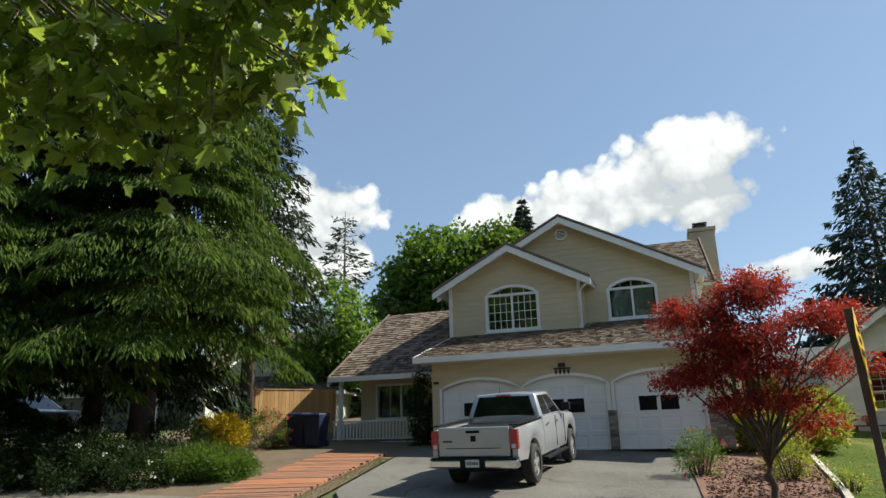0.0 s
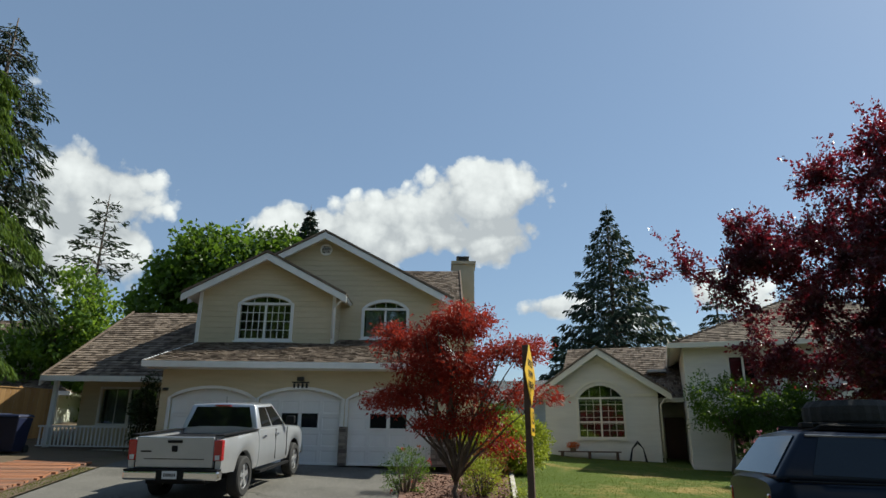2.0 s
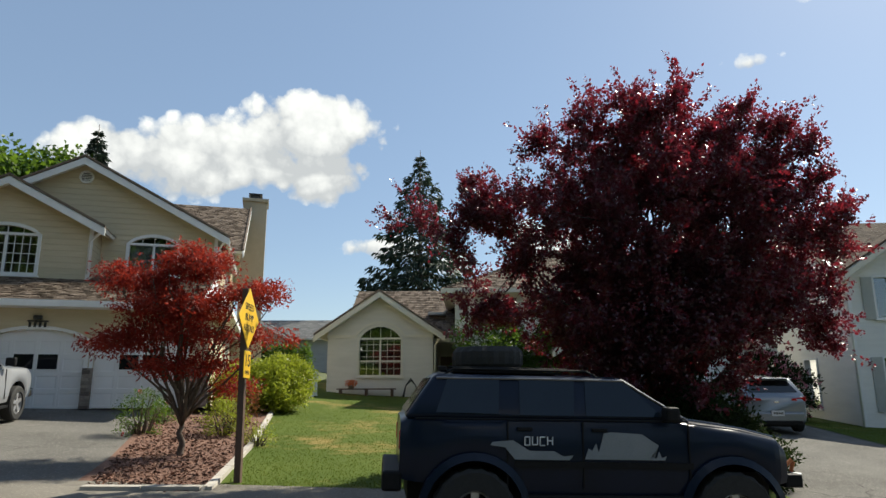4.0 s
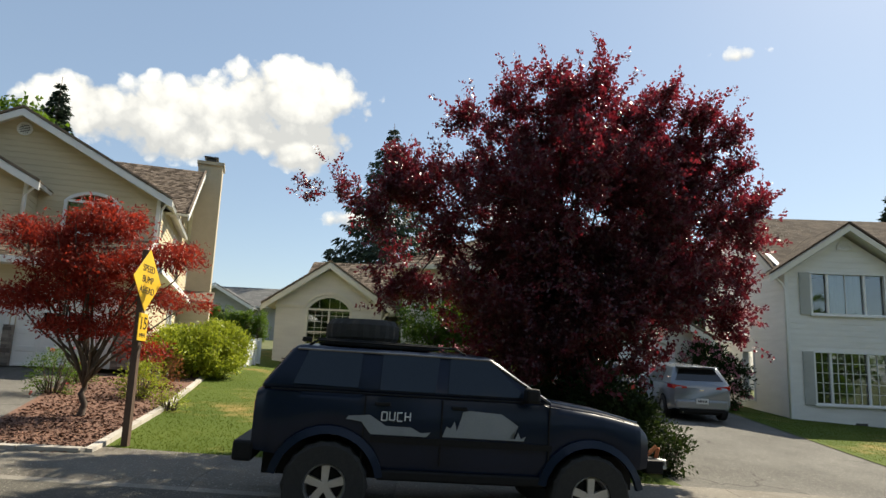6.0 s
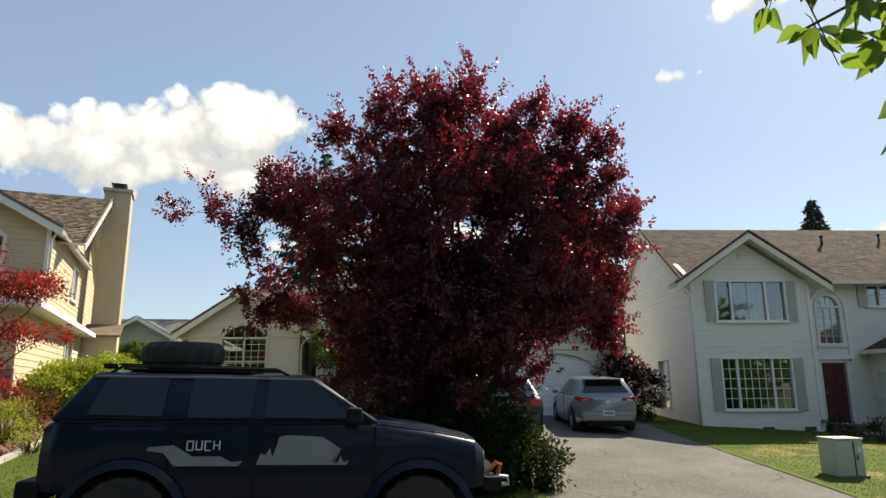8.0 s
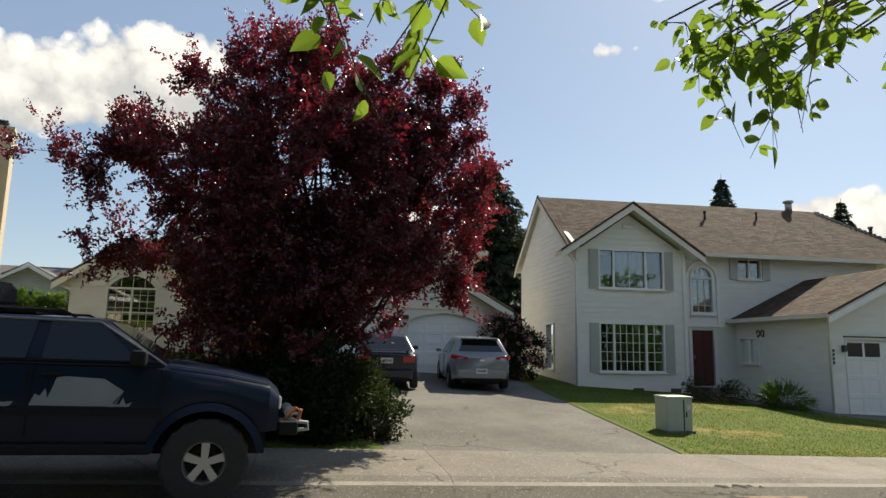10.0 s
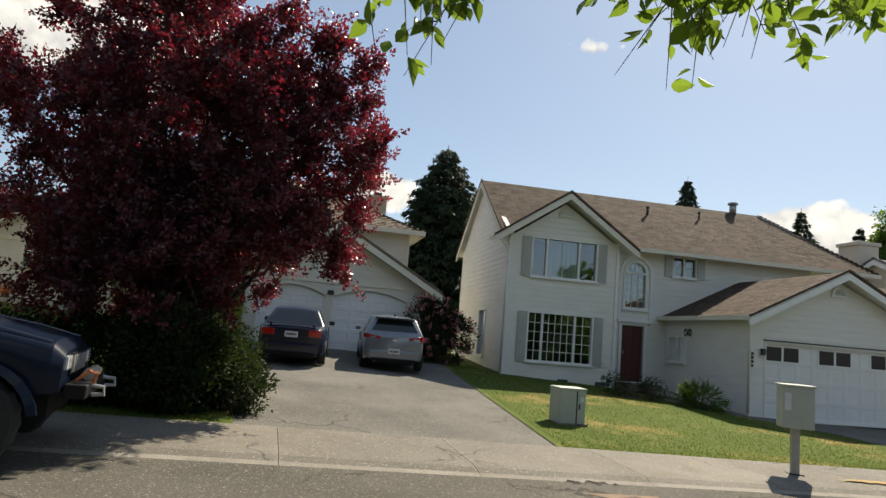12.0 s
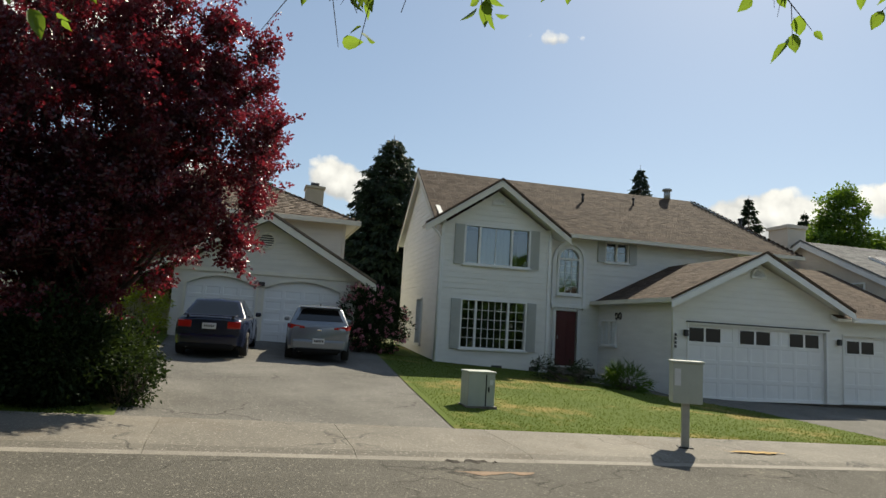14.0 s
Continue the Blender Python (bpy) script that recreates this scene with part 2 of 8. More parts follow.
LAWN = surface("patchy_lawn_soil", (0.050, 0.080, 0.012), (0.098, 0.126, 0.024), 0.35, 0.95, 0.6, fine=50, spread=0.35, stain=((0.25, 0.185, 0.065), 0.42, 0.525), spec=0.12)
GROUND = surface("rough_green_ground", (0.045, 0.06, 0.018), (0.10, 0.11, 0.035), 0.4, 0.95, 0.6, fine=20)
BARK = surface("grey_brown_bark", (0.045, 0.033, 0.025), (0.15, 0.115, 0.09), 8.0, 0.9, 0.9, fine=50, stretch=(1, 1, 0.25))
DARK_BARK = surface("dark_plum_bark", (0.025, 0.018, 0.016), (0.075, 0.055, 0.05), 8.0, 0.9, 0.9, fine=50, stretch=(1, 1, 0.25))
# dark colour stands in for the shade of an unlit room
DARK_ROOM = surface("room_shade_dark", (0.07, 0.066, 0.06), (0.11, 0.105, 0.10), 1.0, 0.9, 0.0)
GLASS = pane_glass("window_glass")
BLACK_GLASS = surface("dark_glazing", (0.008, 0.009, 0.011), (0.012, 0.013, 0.015), 1.0, 0.04, 0.0, spec=0.22)


# ---- geometry helpers ----
class Geo:
    """Collects points and faces; tf maps local (a, b, z) into the thing's own space."""

    def __init__(self, tf=None):
        self.v, self.f, self.tf = [], [], tf

    def put(self, pts, faces):
        k = len(self.v)
        self.v += [self.tf(*p) if self.tf else tuple(p) for p in pts]
        self.f += [tuple(k + i for i in face) for face in faces]
        return self

    def box(self, x0, x1, y0, y1, z0, z1):
        return self.put([(x0, y0, z0), (x1, y0, z0), (x1, y1, z0), (x0, y1, z0), (x0, y0, z1), (x1, y0, z1), (x1, y1, z1), (x0, y1, z1)],
                        [(0, 3, 2, 1), (4, 5, 6, 7), (0, 1, 5, 4), (1, 2, 6, 5), (2, 3, 7, 6), (3, 0, 4, 7)])

    def prism(self, poly, y0, y1):
        """A polygon in (x, z), drawn out from y0 to y1."""
        n = len(poly)
        return self.put([(x, y0, z) for x, z in poly] + [(x, y1, z) for x, z in poly],
                        [tuple(range(n)), tuple(range(2 * n - 1, n - 1, -1))] + [(i, i + n, (i + 1) % n + n, (i + 1) % n) for i in range(n)])

    def band(self, inner, outer, y0, y1):
        """A flat closed strip between two (x, z) lines of equal length, drawn out from y0 to y1."""
        for i in range(len(inner) - 1):
            self.prism([inner[i], inner[i + 1], outer[i + 1], outer[i]], y0, y1)
        return self

    def slab(self, quad, thick):
        """Four corners of a plane, given a thickness below it."""
        q = [Vector(p) for p in quad]
        nrm = (q[1] - q[0]).cross(q[-1] - q[0]).normalized()
        nrm = nrm if nrm.z >= 0 else -nrm
        n = len(q)
        low = [p - nrm * thick for p in q]
        return self.put([tuple(p) for p in q + low], [tuple(range(n)), tuple(range(2 * n - 1, n - 1, -1))] + [(i, i + n, (i + 1) % n + n, (i + 1) % n) for i in range(n)])

    def tube(self, pts, radii, sides=8, cap=True):
        """A round limb through the points."""
        pts = [Vector(p) for p in pts]
        rings, k = [], len(self.v)
        side = None
        for i, p in enumerate(pts):
            d = (pts[min(i + 1, len(pts) - 1)] - pts[max(i - 1, 0)]).normalized()
            side = d.orthogonal().normalized() if side is None else (side - d * side.dot(d)).normalized()
            up = d.cross(side)
            r = radii[i] if isinstance(radii, (list, tuple)) else radii
            rings.append([tuple(p + (side * math.cos(2 * math.pi * j / sides) + up * math.sin(2 * math.pi * j / sides)) * r) for j in range(sides)])
        flat = [q for ring in rings for q in ring]
        faces = [(i * sides + j, i * sides + (j + 1) % sides, (i + 1) * sides + (j + 1) % sides, (i + 1) * sides + j) for i in range(len(pts) - 1) for j in range(sides)]
        if cap:
            faces += [tuple(range(sides - 1, -1, -1)), tuple((len(pts) - 1) * sides + j for j in range(sides))]
        return self.put(flat, faces)


def part(name, geo, material, parent=None, label="", smooth=False, bevel=0.0):
    """Links the geometry as one mesh, under its thing or part."""
    me = bpy.data.meshes.new(name)
    me.from_pydata(geo.v, [], geo.f)
    me.update()
    me.materials.append(material)
    if smooth:
        me.polygons.foreach_set("use_smooth", [True] * len(me.polygons))
    ob = new(name, me)
    if parent:
        ob.parent = parent
    if label:
        ob["label"] = label
    if bevel:
        mod = ob.modifiers.new("bevel", "BEVEL")
        mod.width, mod.segments, mod.limit_method = bevel, 2, "ANGLE"
    return ob


def anchor(name, m, label, category, group="", kind=""):
    ob = new(name)
    ob.empty_display_size = 0.2
    ob.matrix_world = m
    return tagged(ob, label, category, group, kind)


def solo(name, geo, material, label, category, group="", kind="", smooth=False, bevel=0.0, at=None):
    ob = part(name, geo, material, None, "", smooth, bevel)
    if at is not None:
        ob.matrix_world = at
    return tagged(ob, label, category, group, kind)


# ---- the lie of the land: u runs along the street, v away from it ----
STREET = radians(-32)
CU, SU = math.cos(STREET), math.sin(STREET)


def world_xy(u, v):
    return u * CU - v * SU, u * SU + v * CU


def street_uv(x, y):
    return x * CU + y * SU, -x * SU + y * CU


def kerb_v(u):
    return 6.75 + min(0.0, 0.27 * (u + 1.6))


def lie(u, v):
    """Height of the ground."""
    d = v - kerb_v(u)
    z = -0.027 * (max(min(u, 60), -50) - 4)
    if d <= 0:
        return z - 0.03 + 0.012 * max(-4.0, d) * (1 if d > -4 else 1)
    k = float(np.interp(u, [-12, -6, 0, 5, 12, 25], [0.078, 0.078, 0.055, 0.052, 0.057, 0.032]))
    back = max(0.0, d - 1.25)
    back = back if back < 26 else 26 + (back - 26) * 0.25
    return z + 0.03 * min(d, 1.25) + k * back


def lie_xy(x, y):
    return lie(*street_uv(x, y))


def drape(us, vs, lift, keep=None, thick=0.0):
    """A sheet over the land on a grid of u and v; keep(u, v) picks its cells."""
    g = Geo()
    nu, nv = len(us), len(vs)
    g.v = [(*world_xy(u, v), lie(u, v) + lift) for v in vs for u in us]
    for j in range(nv - 1):
        for i in range(nu - 1):
            if keep is None or keep((us[i] + us[i + 1]) / 2, (vs[j] + vs[j + 1]) / 2):
                g.f.append((j * nu + i, j * nu + i + 1, (j + 1) * nu + i + 1, (j + 1) * nu + i))
    return g


def sheet(border_l, border_r, v0, v1, lift, step=0.5, cols=10):
    """A sheet between two borders u = f(v)."""
    g = Geo()
    rows = max(2, int((v1 - v0) / step) + 1)
    for j in range(rows + 1):
        v = v0 + (v1 - v0) * j / rows
        for i in range(cols + 1):
            u = border_l(v) + (border_r(v) - border_l(v)) * i / cols
            g.v.append((*world_xy(u, v), lie(u, v) + lift))
    g.f = [(j * (cols + 1) + i, j * (cols + 1) + i + 1, (j + 1) * (cols + 1) + i + 1, (j + 1) * (cols + 1) + i) for j in range(rows) for i in range(cols)]
    return g


def line(*pts):
    """A border: u along v, straight between the given (v, u)."""
    vs, us = [p[0] for p in pts], [p[1] for p in pts]
    return lambda v: float(np.interp(v, vs, us))


ROAD_LIFT = 0.012
far = [-2400, -900, -400, -200, -120, -80]
gu = far + [-60 + 2.0 * i for i in range(61)] + [80, 120, 200, 400, 900, 2400]
gv = far[1:] + [-60, -40, -20, -10] + [-6 + 1.0 * i for i in range(60)] + [60, 80, 120, 200, 400, 900, 2400]
tagged(part("ground", drape(gu, gv, -0.05), GROUND), "rough green ground running to the horizon under the houses", "ground", kind="structure")
ru = [-120, -80, -60] + [-40 + 1.0 * i for i in range(91)] + [60, 80, 120]
road = Geo()
for i, u in enumerate(ru):
    for w in (-9.6, -7, -4, -2, -1, -0.5, 0.02):
        v = kerb_v(u) + w
        road.v.append((*world_xy(u, v), lie(u, v) + ROAD_LIFT))
road.f = [(7 * i + j, 7 * i + 7 + j, 7 * i + 8 + j, 7 * i + 1 + j) for i in range(len(ru) - 1) for j in range(6)]
tagged(part("road", road, ASPHALT), "worn grey asphalt street with pale patches", "road", kind="structure")

# rolled kerb and pavement in cast bays with open joints
near_verge = Geo()
for i, u in enumerate(ru):
    for w in (-14.5, -11.2, -9.6):
        v = kerb_v(u) + w
        near_verge.v.append((*world_xy(u, v), lie(u, v) + 0.03))
near_verge.f = [(3 * i + j, 3 * i + 3 + j, 3 * i + 4 + j, 3 * i + 1 + j) for i in range(len(ru) - 1) for j in range(2)]
tagged(part("verge", near_verge, LAWN), "grass verge along the street where the trees stand", "verge", kind="structure")
pavement = anchor("pavement", Matrix.Identity(4), "pale weathered concrete pavement with rolled kerb and open joints", "pavement", kind="structure")


def pavement_bay(u0, u1):
    """One cast bay: gutter lip, rolled kerb, walking slab."""
    g = Geo()
    rows = [(0.0, -0.10), (0.0, 0.004), (0.10, 0.02), (0.28, 0.075), (0.42, 0.085), (1.98, 0.085), (1.98, -0.12)]
    a, b = u0 + 0.003, u1 - 0.003
    us = [a, (a + b) / 2, b]
    for u in us:
        for w, h in rows:
            v = kerb_v(u) + w
            g.v.append((*world_xy(u, v), lie(u, v) + h - 0.03 * min(w, 1.25)))
    m = len(rows)
    g.f = [(k * m + j, k * m + m + j, k * m + m + 1 + j, k * m + 1 + j) for k in range(2) for j in range(m - 1)]
    g.f += [tuple(range(m)), tuple(range(3 * m - 1, 2 * m - 1, -1))]
    bay = part("bay", g, CONCRETE, pavement)
    lip = Geo()
    for u in us:
        for w, h in ((0.01, 0.010), (0.13, 0.034), (0.13, 0.0)):
            v = kerb_v(u) + w
            lip.v.append((*world_xy(u, v), lie(u, v) + h - 0.03 * w))
    lip.f = [(k * 3 + j, k * 3 + 3 + j, k * 3 + 4 + j, k * 3 + 1 + j) for k in range(2) for j in range(2)]
    part("gutter_lip", lip, PALE_CONCRETE, bay, "pale worn gutter edge")


for i in range(-10, 14):
    pavement_bay(2.4 * i, 2.4 * (i + 1))

# a broken joint across the apron and a washed-out hole at the gutter
def ragged(name, u0, u1, off, wide, mat, label, seed, lift):
    """An uneven thin patch lying along the street at a distance from the kerb."""
    rng, g, n = random.Random(seed), Geo(), 14
    for i in range(n + 1):
        u = u0 + (u1 - u0) * i / n
        w = wide * math.sin(math.pi * (i + 0.15) / (n + 0.3)) * rng.uniform(0.5, 1.2)
        m = off + rng.uniform(-0.05, 0.05)
        for d in (m - w, m + w):
            v = kerb_v(u) + d
            g.v.append((*world_xy(u, v), lie(u, v) + lift))
    g.f = [(2 * i, 2 * i + 2, 2 * i + 3, 2 * i + 1) for i in range(n)]
    tagged(part(name, g, mat), label, "road damage", kind="structure")


CRACK_DIRT = surface("dark_damp_dirt", (0.02, 0.016, 0.012), (0.06, 0.048, 0.035), 6.0, 0.95, 0.8)
RED_DIRT = surface("washed_orange_dirt", (0.16, 0.11, 0.075), (0.28, 0.19, 0.12), 3.0, 0.95, 0.8)
SPILL = surface("loose_orange_grit", (0.30, 0.19, 0.07), (0.42, 0.28, 0.11), 9.0, 0.95, 0.8)
ragged("trim_1", 11.6, 13.9, 2.0, 0.035, CRACK_DIRT, "broken dark joint between apron and driveway", 3, 0.034)
ragged("trim_2", 12.95, 13.85, -0.02, 0.06, CRACK_DIRT, "broken gutter edge filled with dirt", 4, 0.030)
ragged("trim_3", 12.9, 14.3, -0.35, 0.22, RED_DIRT, "orange washed-out dirt beside the gutter", 5, 0.018)
ragged("trim_4", 18.1, 19.3, 0.75, 0.10, SPILL, "loose orange grit on the pavement", 6, 0.092)

# driveways, lawns, bed
tagged(part("driveway_1", sheet(line((7.0, -7.2), (8.2, -8.6), (12.4, -10.6), (16.3, -12.3)), line((8.0, -1.35), (10.4, -2.0), (15.4, -3.62), (18.5, -4.4)), 5.6, 19.0, 0.02, 0.5, 14), DRIVE), "aged grey asphalt driveway before the tan house", "driveway", kind="structure")
tagged(part("driveway_2", sheet(line((8.7, 9.0), (11.8, 8.8), (19.7, 8.55), (28, 8.4)), line((8.7, 13.95), (13.2, 14.4), (21, 15.3), (28, 16.2)), 8.72, 27.0, 0.02, 0.5, 14), DRIVE), "aged grey asphalt driveway with two parked cars", "driveway", kind="structure")
tagged(part("driveway_3", sheet(line((8.7, 24.2), (13, 24.0), (16.5, 21.9)), line((8.7, 34), (16.5, 34)), 8.72, 18.0, 0.02, 0.5, 12), DRIVE), "pale asphalt driveway before the white garage", "driveway", kind="structure")
tagged(part("lawn_1", sheet(line((8.4, 0.52), (12.5, -0.15), (17.5, -1.17), (28, -2.7)), line((8.4, 9.02), (11.8, 8.82), (19.7, 8.57), (28, 8.42)), 8.45, 34.0, 0.035, 0.5, 16), LAWN), "patchy green and yellow lawn", "lawn", kind="structure")
tagged(part("lawn_2", sheet(line((8.7, 13.93), (13.2, 14.38), (21, 15.28), (28, 16.18)), line((8.4, 24.3), (13, 24.0), (16.5, 21.8), (28, 21.8)), 8.72, 27.0, 0.035, 0.5, 16), LAWN), "patchy green and straw-yellow lawn before the white house", "lawn", kind="structure")
tagged(part("garden_bed", sheet(line((7.9, -1.36), (10.4, -2.02), (15.4, -3.64), (18.5, -4.42)), line((8.0, 0.53), (12.5, -0.15), (17.5, -1.17), (18.5, -1.42)), 8.05, 19.5, 0.05, 0.4, 8), MULCH), "raised bed of red bark mulch", "garden bed", kind="structure")
tagged(part("bare_yard", sheet(line((5.0, -16), (20, -30)), line((5.2, -7.4), (8.2, -8.7), (12.4, -10.7), (22, -14)), 4.6, 24.0, 0.015, 0.6, 14), SOIL), "dry bare garden soil with thin weeds", "yard", kind="structure")


# ---- houses ----
def house_frame(name, angle, s, d, z, label):
    """An Empty at the house's base and the axes s (along the front), d (away from the street)."""
    a = radians(angle)
    x, y = s * math.cos(a) - d * math.sin(a), s * math.sin(a) + d * math.cos(a)
    h = anchor(name, pose(x, y, z, 0, 0, angle), label, "house")
    return h, (lambda p, q, r: (p - s, q - d, r - z))


class Opening:
    """A hole in a wall: x0 to x1, z0 to z1, with an arch that rises above z1."""

    def __init__(self, x0, x1, z0, z1, rise=0.0):
        self.x0, self.x1, self.z0, self.z1, self.rise = x0, x1, z0, z1, rise

    def arc(self, grow=0.0, n=12):
        """Points of the head from left to right."""
        if not self.rise:
            return [(self.x0 - grow, self.z1 + grow), (self.x1 + grow, self.z1 + grow)]
        w, r = (self.x1 - self.x0) / 2, self.rise
        R = (w * w + r * r) / (2 * r)
        cx, cz = (self.x0 + self.x1) / 2, self.z1 + r - R
        t = math.asin(min(1.0, w / R))
        return [(cx + (R + grow) * math.sin(-t + 2 * t * i / n), cz + (R + grow) * math.cos(-t + 2 * t * i / n)) for i in range(n + 1)]

    def span(self, z):
        if z <= self.z0 or z >= self.z1 + self.rise:
            return None
        if z <= self.z1:
            return self.x0, self.x1
        w, r = (self.x1 - self.x0) / 2, self.rise
        R = (w * w + r * r) / (2 * r)
        c = z - (self.z1 + r - R)
        half = math.sqrt(max(0.0, R * R - c * c))
        return (self.x0 + self.x1) / 2 - half, (self.x0 + self.x1) / 2 + half


def islands(g):
    """Welds touching blocks, drops the faces between them, and returns each connected piece by itself."""
    seen, back = {}, []
    for p in g.v:
        back.append(seen.setdefault(tuple(round(c, 4) for c in p), len(seen)))
    pts = list(seen)
    faces = [tuple(dict.fromkeys(back[i] for i in f)) for f in g.f]
    count = Counter(frozenset(f) for f in faces)
    root = list(range(len(pts)))

    def top(i):
        while root[i] != i:
            i = root[i]
        return i
    for f in faces:
        for i in f[1:]:
            root[top(i)] = top(f[0])
    out = {}
    for f in faces:
        if len(f) > 2 and count[frozenset(f)] == 1:
            out.setdefault(top(f[0]), []).append(f)
    pieces = []
    for fs in out.values():
        used = {i: n for n, i in enumerate(sorted({i for f in fs for i in f}))}
        piece = Geo()
        piece.v, piece.f = [pts[i] for i in used], [tuple(used[i] for i in f) for f in fs]
        pieces.append(piece)
    return pieces


def lapped_wall(tf, outline, y, holes=(), h=0.19, proud=0.015, thick=0.15, sign=1, boards=None):
    """A wall of lapped boards: outline rows (z, x0, x1) from the foot up; holes go through. boards: a list that takes each course by itself."""
    g = Geo(tf)
    courses = {}
    zs = [o[0] for o in outline]
    lo, hi = zs[0], zs[-1]
    cuts = {lo, hi, *zs}
    k = lo
    while k < hi:
        cuts.add(k)
        inside = [o for o in holes if o.z0 < k + h and o.z1 + o.rise > k]
        for o in inside:
            cuts |= {z for z in (o.z0, o.z1, *([o.z1 + o.rise * i / 8 for i in range(1, 9)] if o.rise else [])) if k < z < k + h}
        k += h
    cuts = sorted(c for c in cuts if lo <= c <= hi)
    left = lambda z: float(np.interp(z, zs, [o[1] for o in outline]))
    right = lambda z: float(np.interp(z, zs, [o[2] for o in outline]))
    for za, zb in zip(cuts, cuts[1:]):
        if zb - za < 1e-4:
            continue
        mid = (za + zb) / 2
        base = lo + math.floor((mid - lo) / h) * h
        oa, ob = (proud * (1 - (z - base) / h) for z in (za, zb))
        spans = sorted(s for s in (o.span(mid) for o in holes) if s)
        edges = [None] + [e for s in spans for e in s] + [None]
        for a, b in zip(edges[::2], edges[1::2]):
            xa0, xa1 = (left(za), left(zb)) if a is None else (a, a)
            xb0, xb1 = (right(za), right(zb)) if b is None else (b, b)
            if min(xb0 - xa0, xb1 - xa1) < -1e-6 or max(xb0 - xa0, xb1 - xa1) < 1e-3:
                continue
            if boards is not None:
                g = courses.setdefault(round(base, 3), Geo(tf))
            g.put([(xa0, y - oa * sign, za), (xb0, y - oa * sign, za), (xb0, y + thick * sign, za), (xa0, y + thick * sign, za),
                   (xa1, y - ob * sign, zb), (xb1, y - ob * sign, zb), (xb1, y + thick * sign, zb), (xa1, y + thick * sign, zb)],
                  [(0, 3, 2, 1), (4, 5, 6, 7), (0, 1, 5, 4), (1, 2, 6, 5), (2, 3, 7, 6), (3, 0, 4, 7)])
    if boards is not None:
        for k in sorted(courses):
            boards += islands(courses[k])
    return g


def shingles(tf, eave, along, rise, length, height, expose, wide, thick, left=None, right=None, rng=None):
    """Rows of single shingles on a roof plane. eave: its first corner; along, rise: directions; left, right: ends at a height h up the slope."""
    rng = rng or random.Random(3)
    g = Geo()
    e, a, s = Vector(eave), Vector(along).normalized(), Vector(rise).normalized()
    n = a.cross(s)
    n = n if n.z > 0 else -n
    h = 0.0
    while h < height - 0.02:
        top = min(height, h + expose * 1.25)
        x0 = left(h) if left else 0.0
        x1 = right(h) if right else length
        x = x0
        while x < x1 - 0.01:
            w = min(rng.uniform(*wide), x1 - x)
            if x1 - x - w < wide[0] * 0.4:
                w = x1 - x
            drop = rng.uniform(-0.018, 0.018) * thick / 0.03
            t = thick * rng.uniform(0.7, 1.25)
            p = [e + a * (x + 0.003) + s * (h + drop), e + a * (x + w - 0.003) + s * (h + drop), e + a * (x + w - 0.003) + s * top, e + a * (x + 0.003) + s * top]
            q = [p[0] + n * t, p[1] + n * t, p[2] + n * 0.004, p[3] + n * 0.004]
            k = len(g.v)
            g.v += [tf(*v) for v in (p[0], p[1], q[0], q[1], q[2], q[3])]
            g.f += [(k + 2, k + 3, k + 4, k + 5), (k, k + 1, k + 3, k + 2), (k, k + 2, k + 5), (k + 1, k + 4, k + 3)]
            x += w
        h += expose
    return g


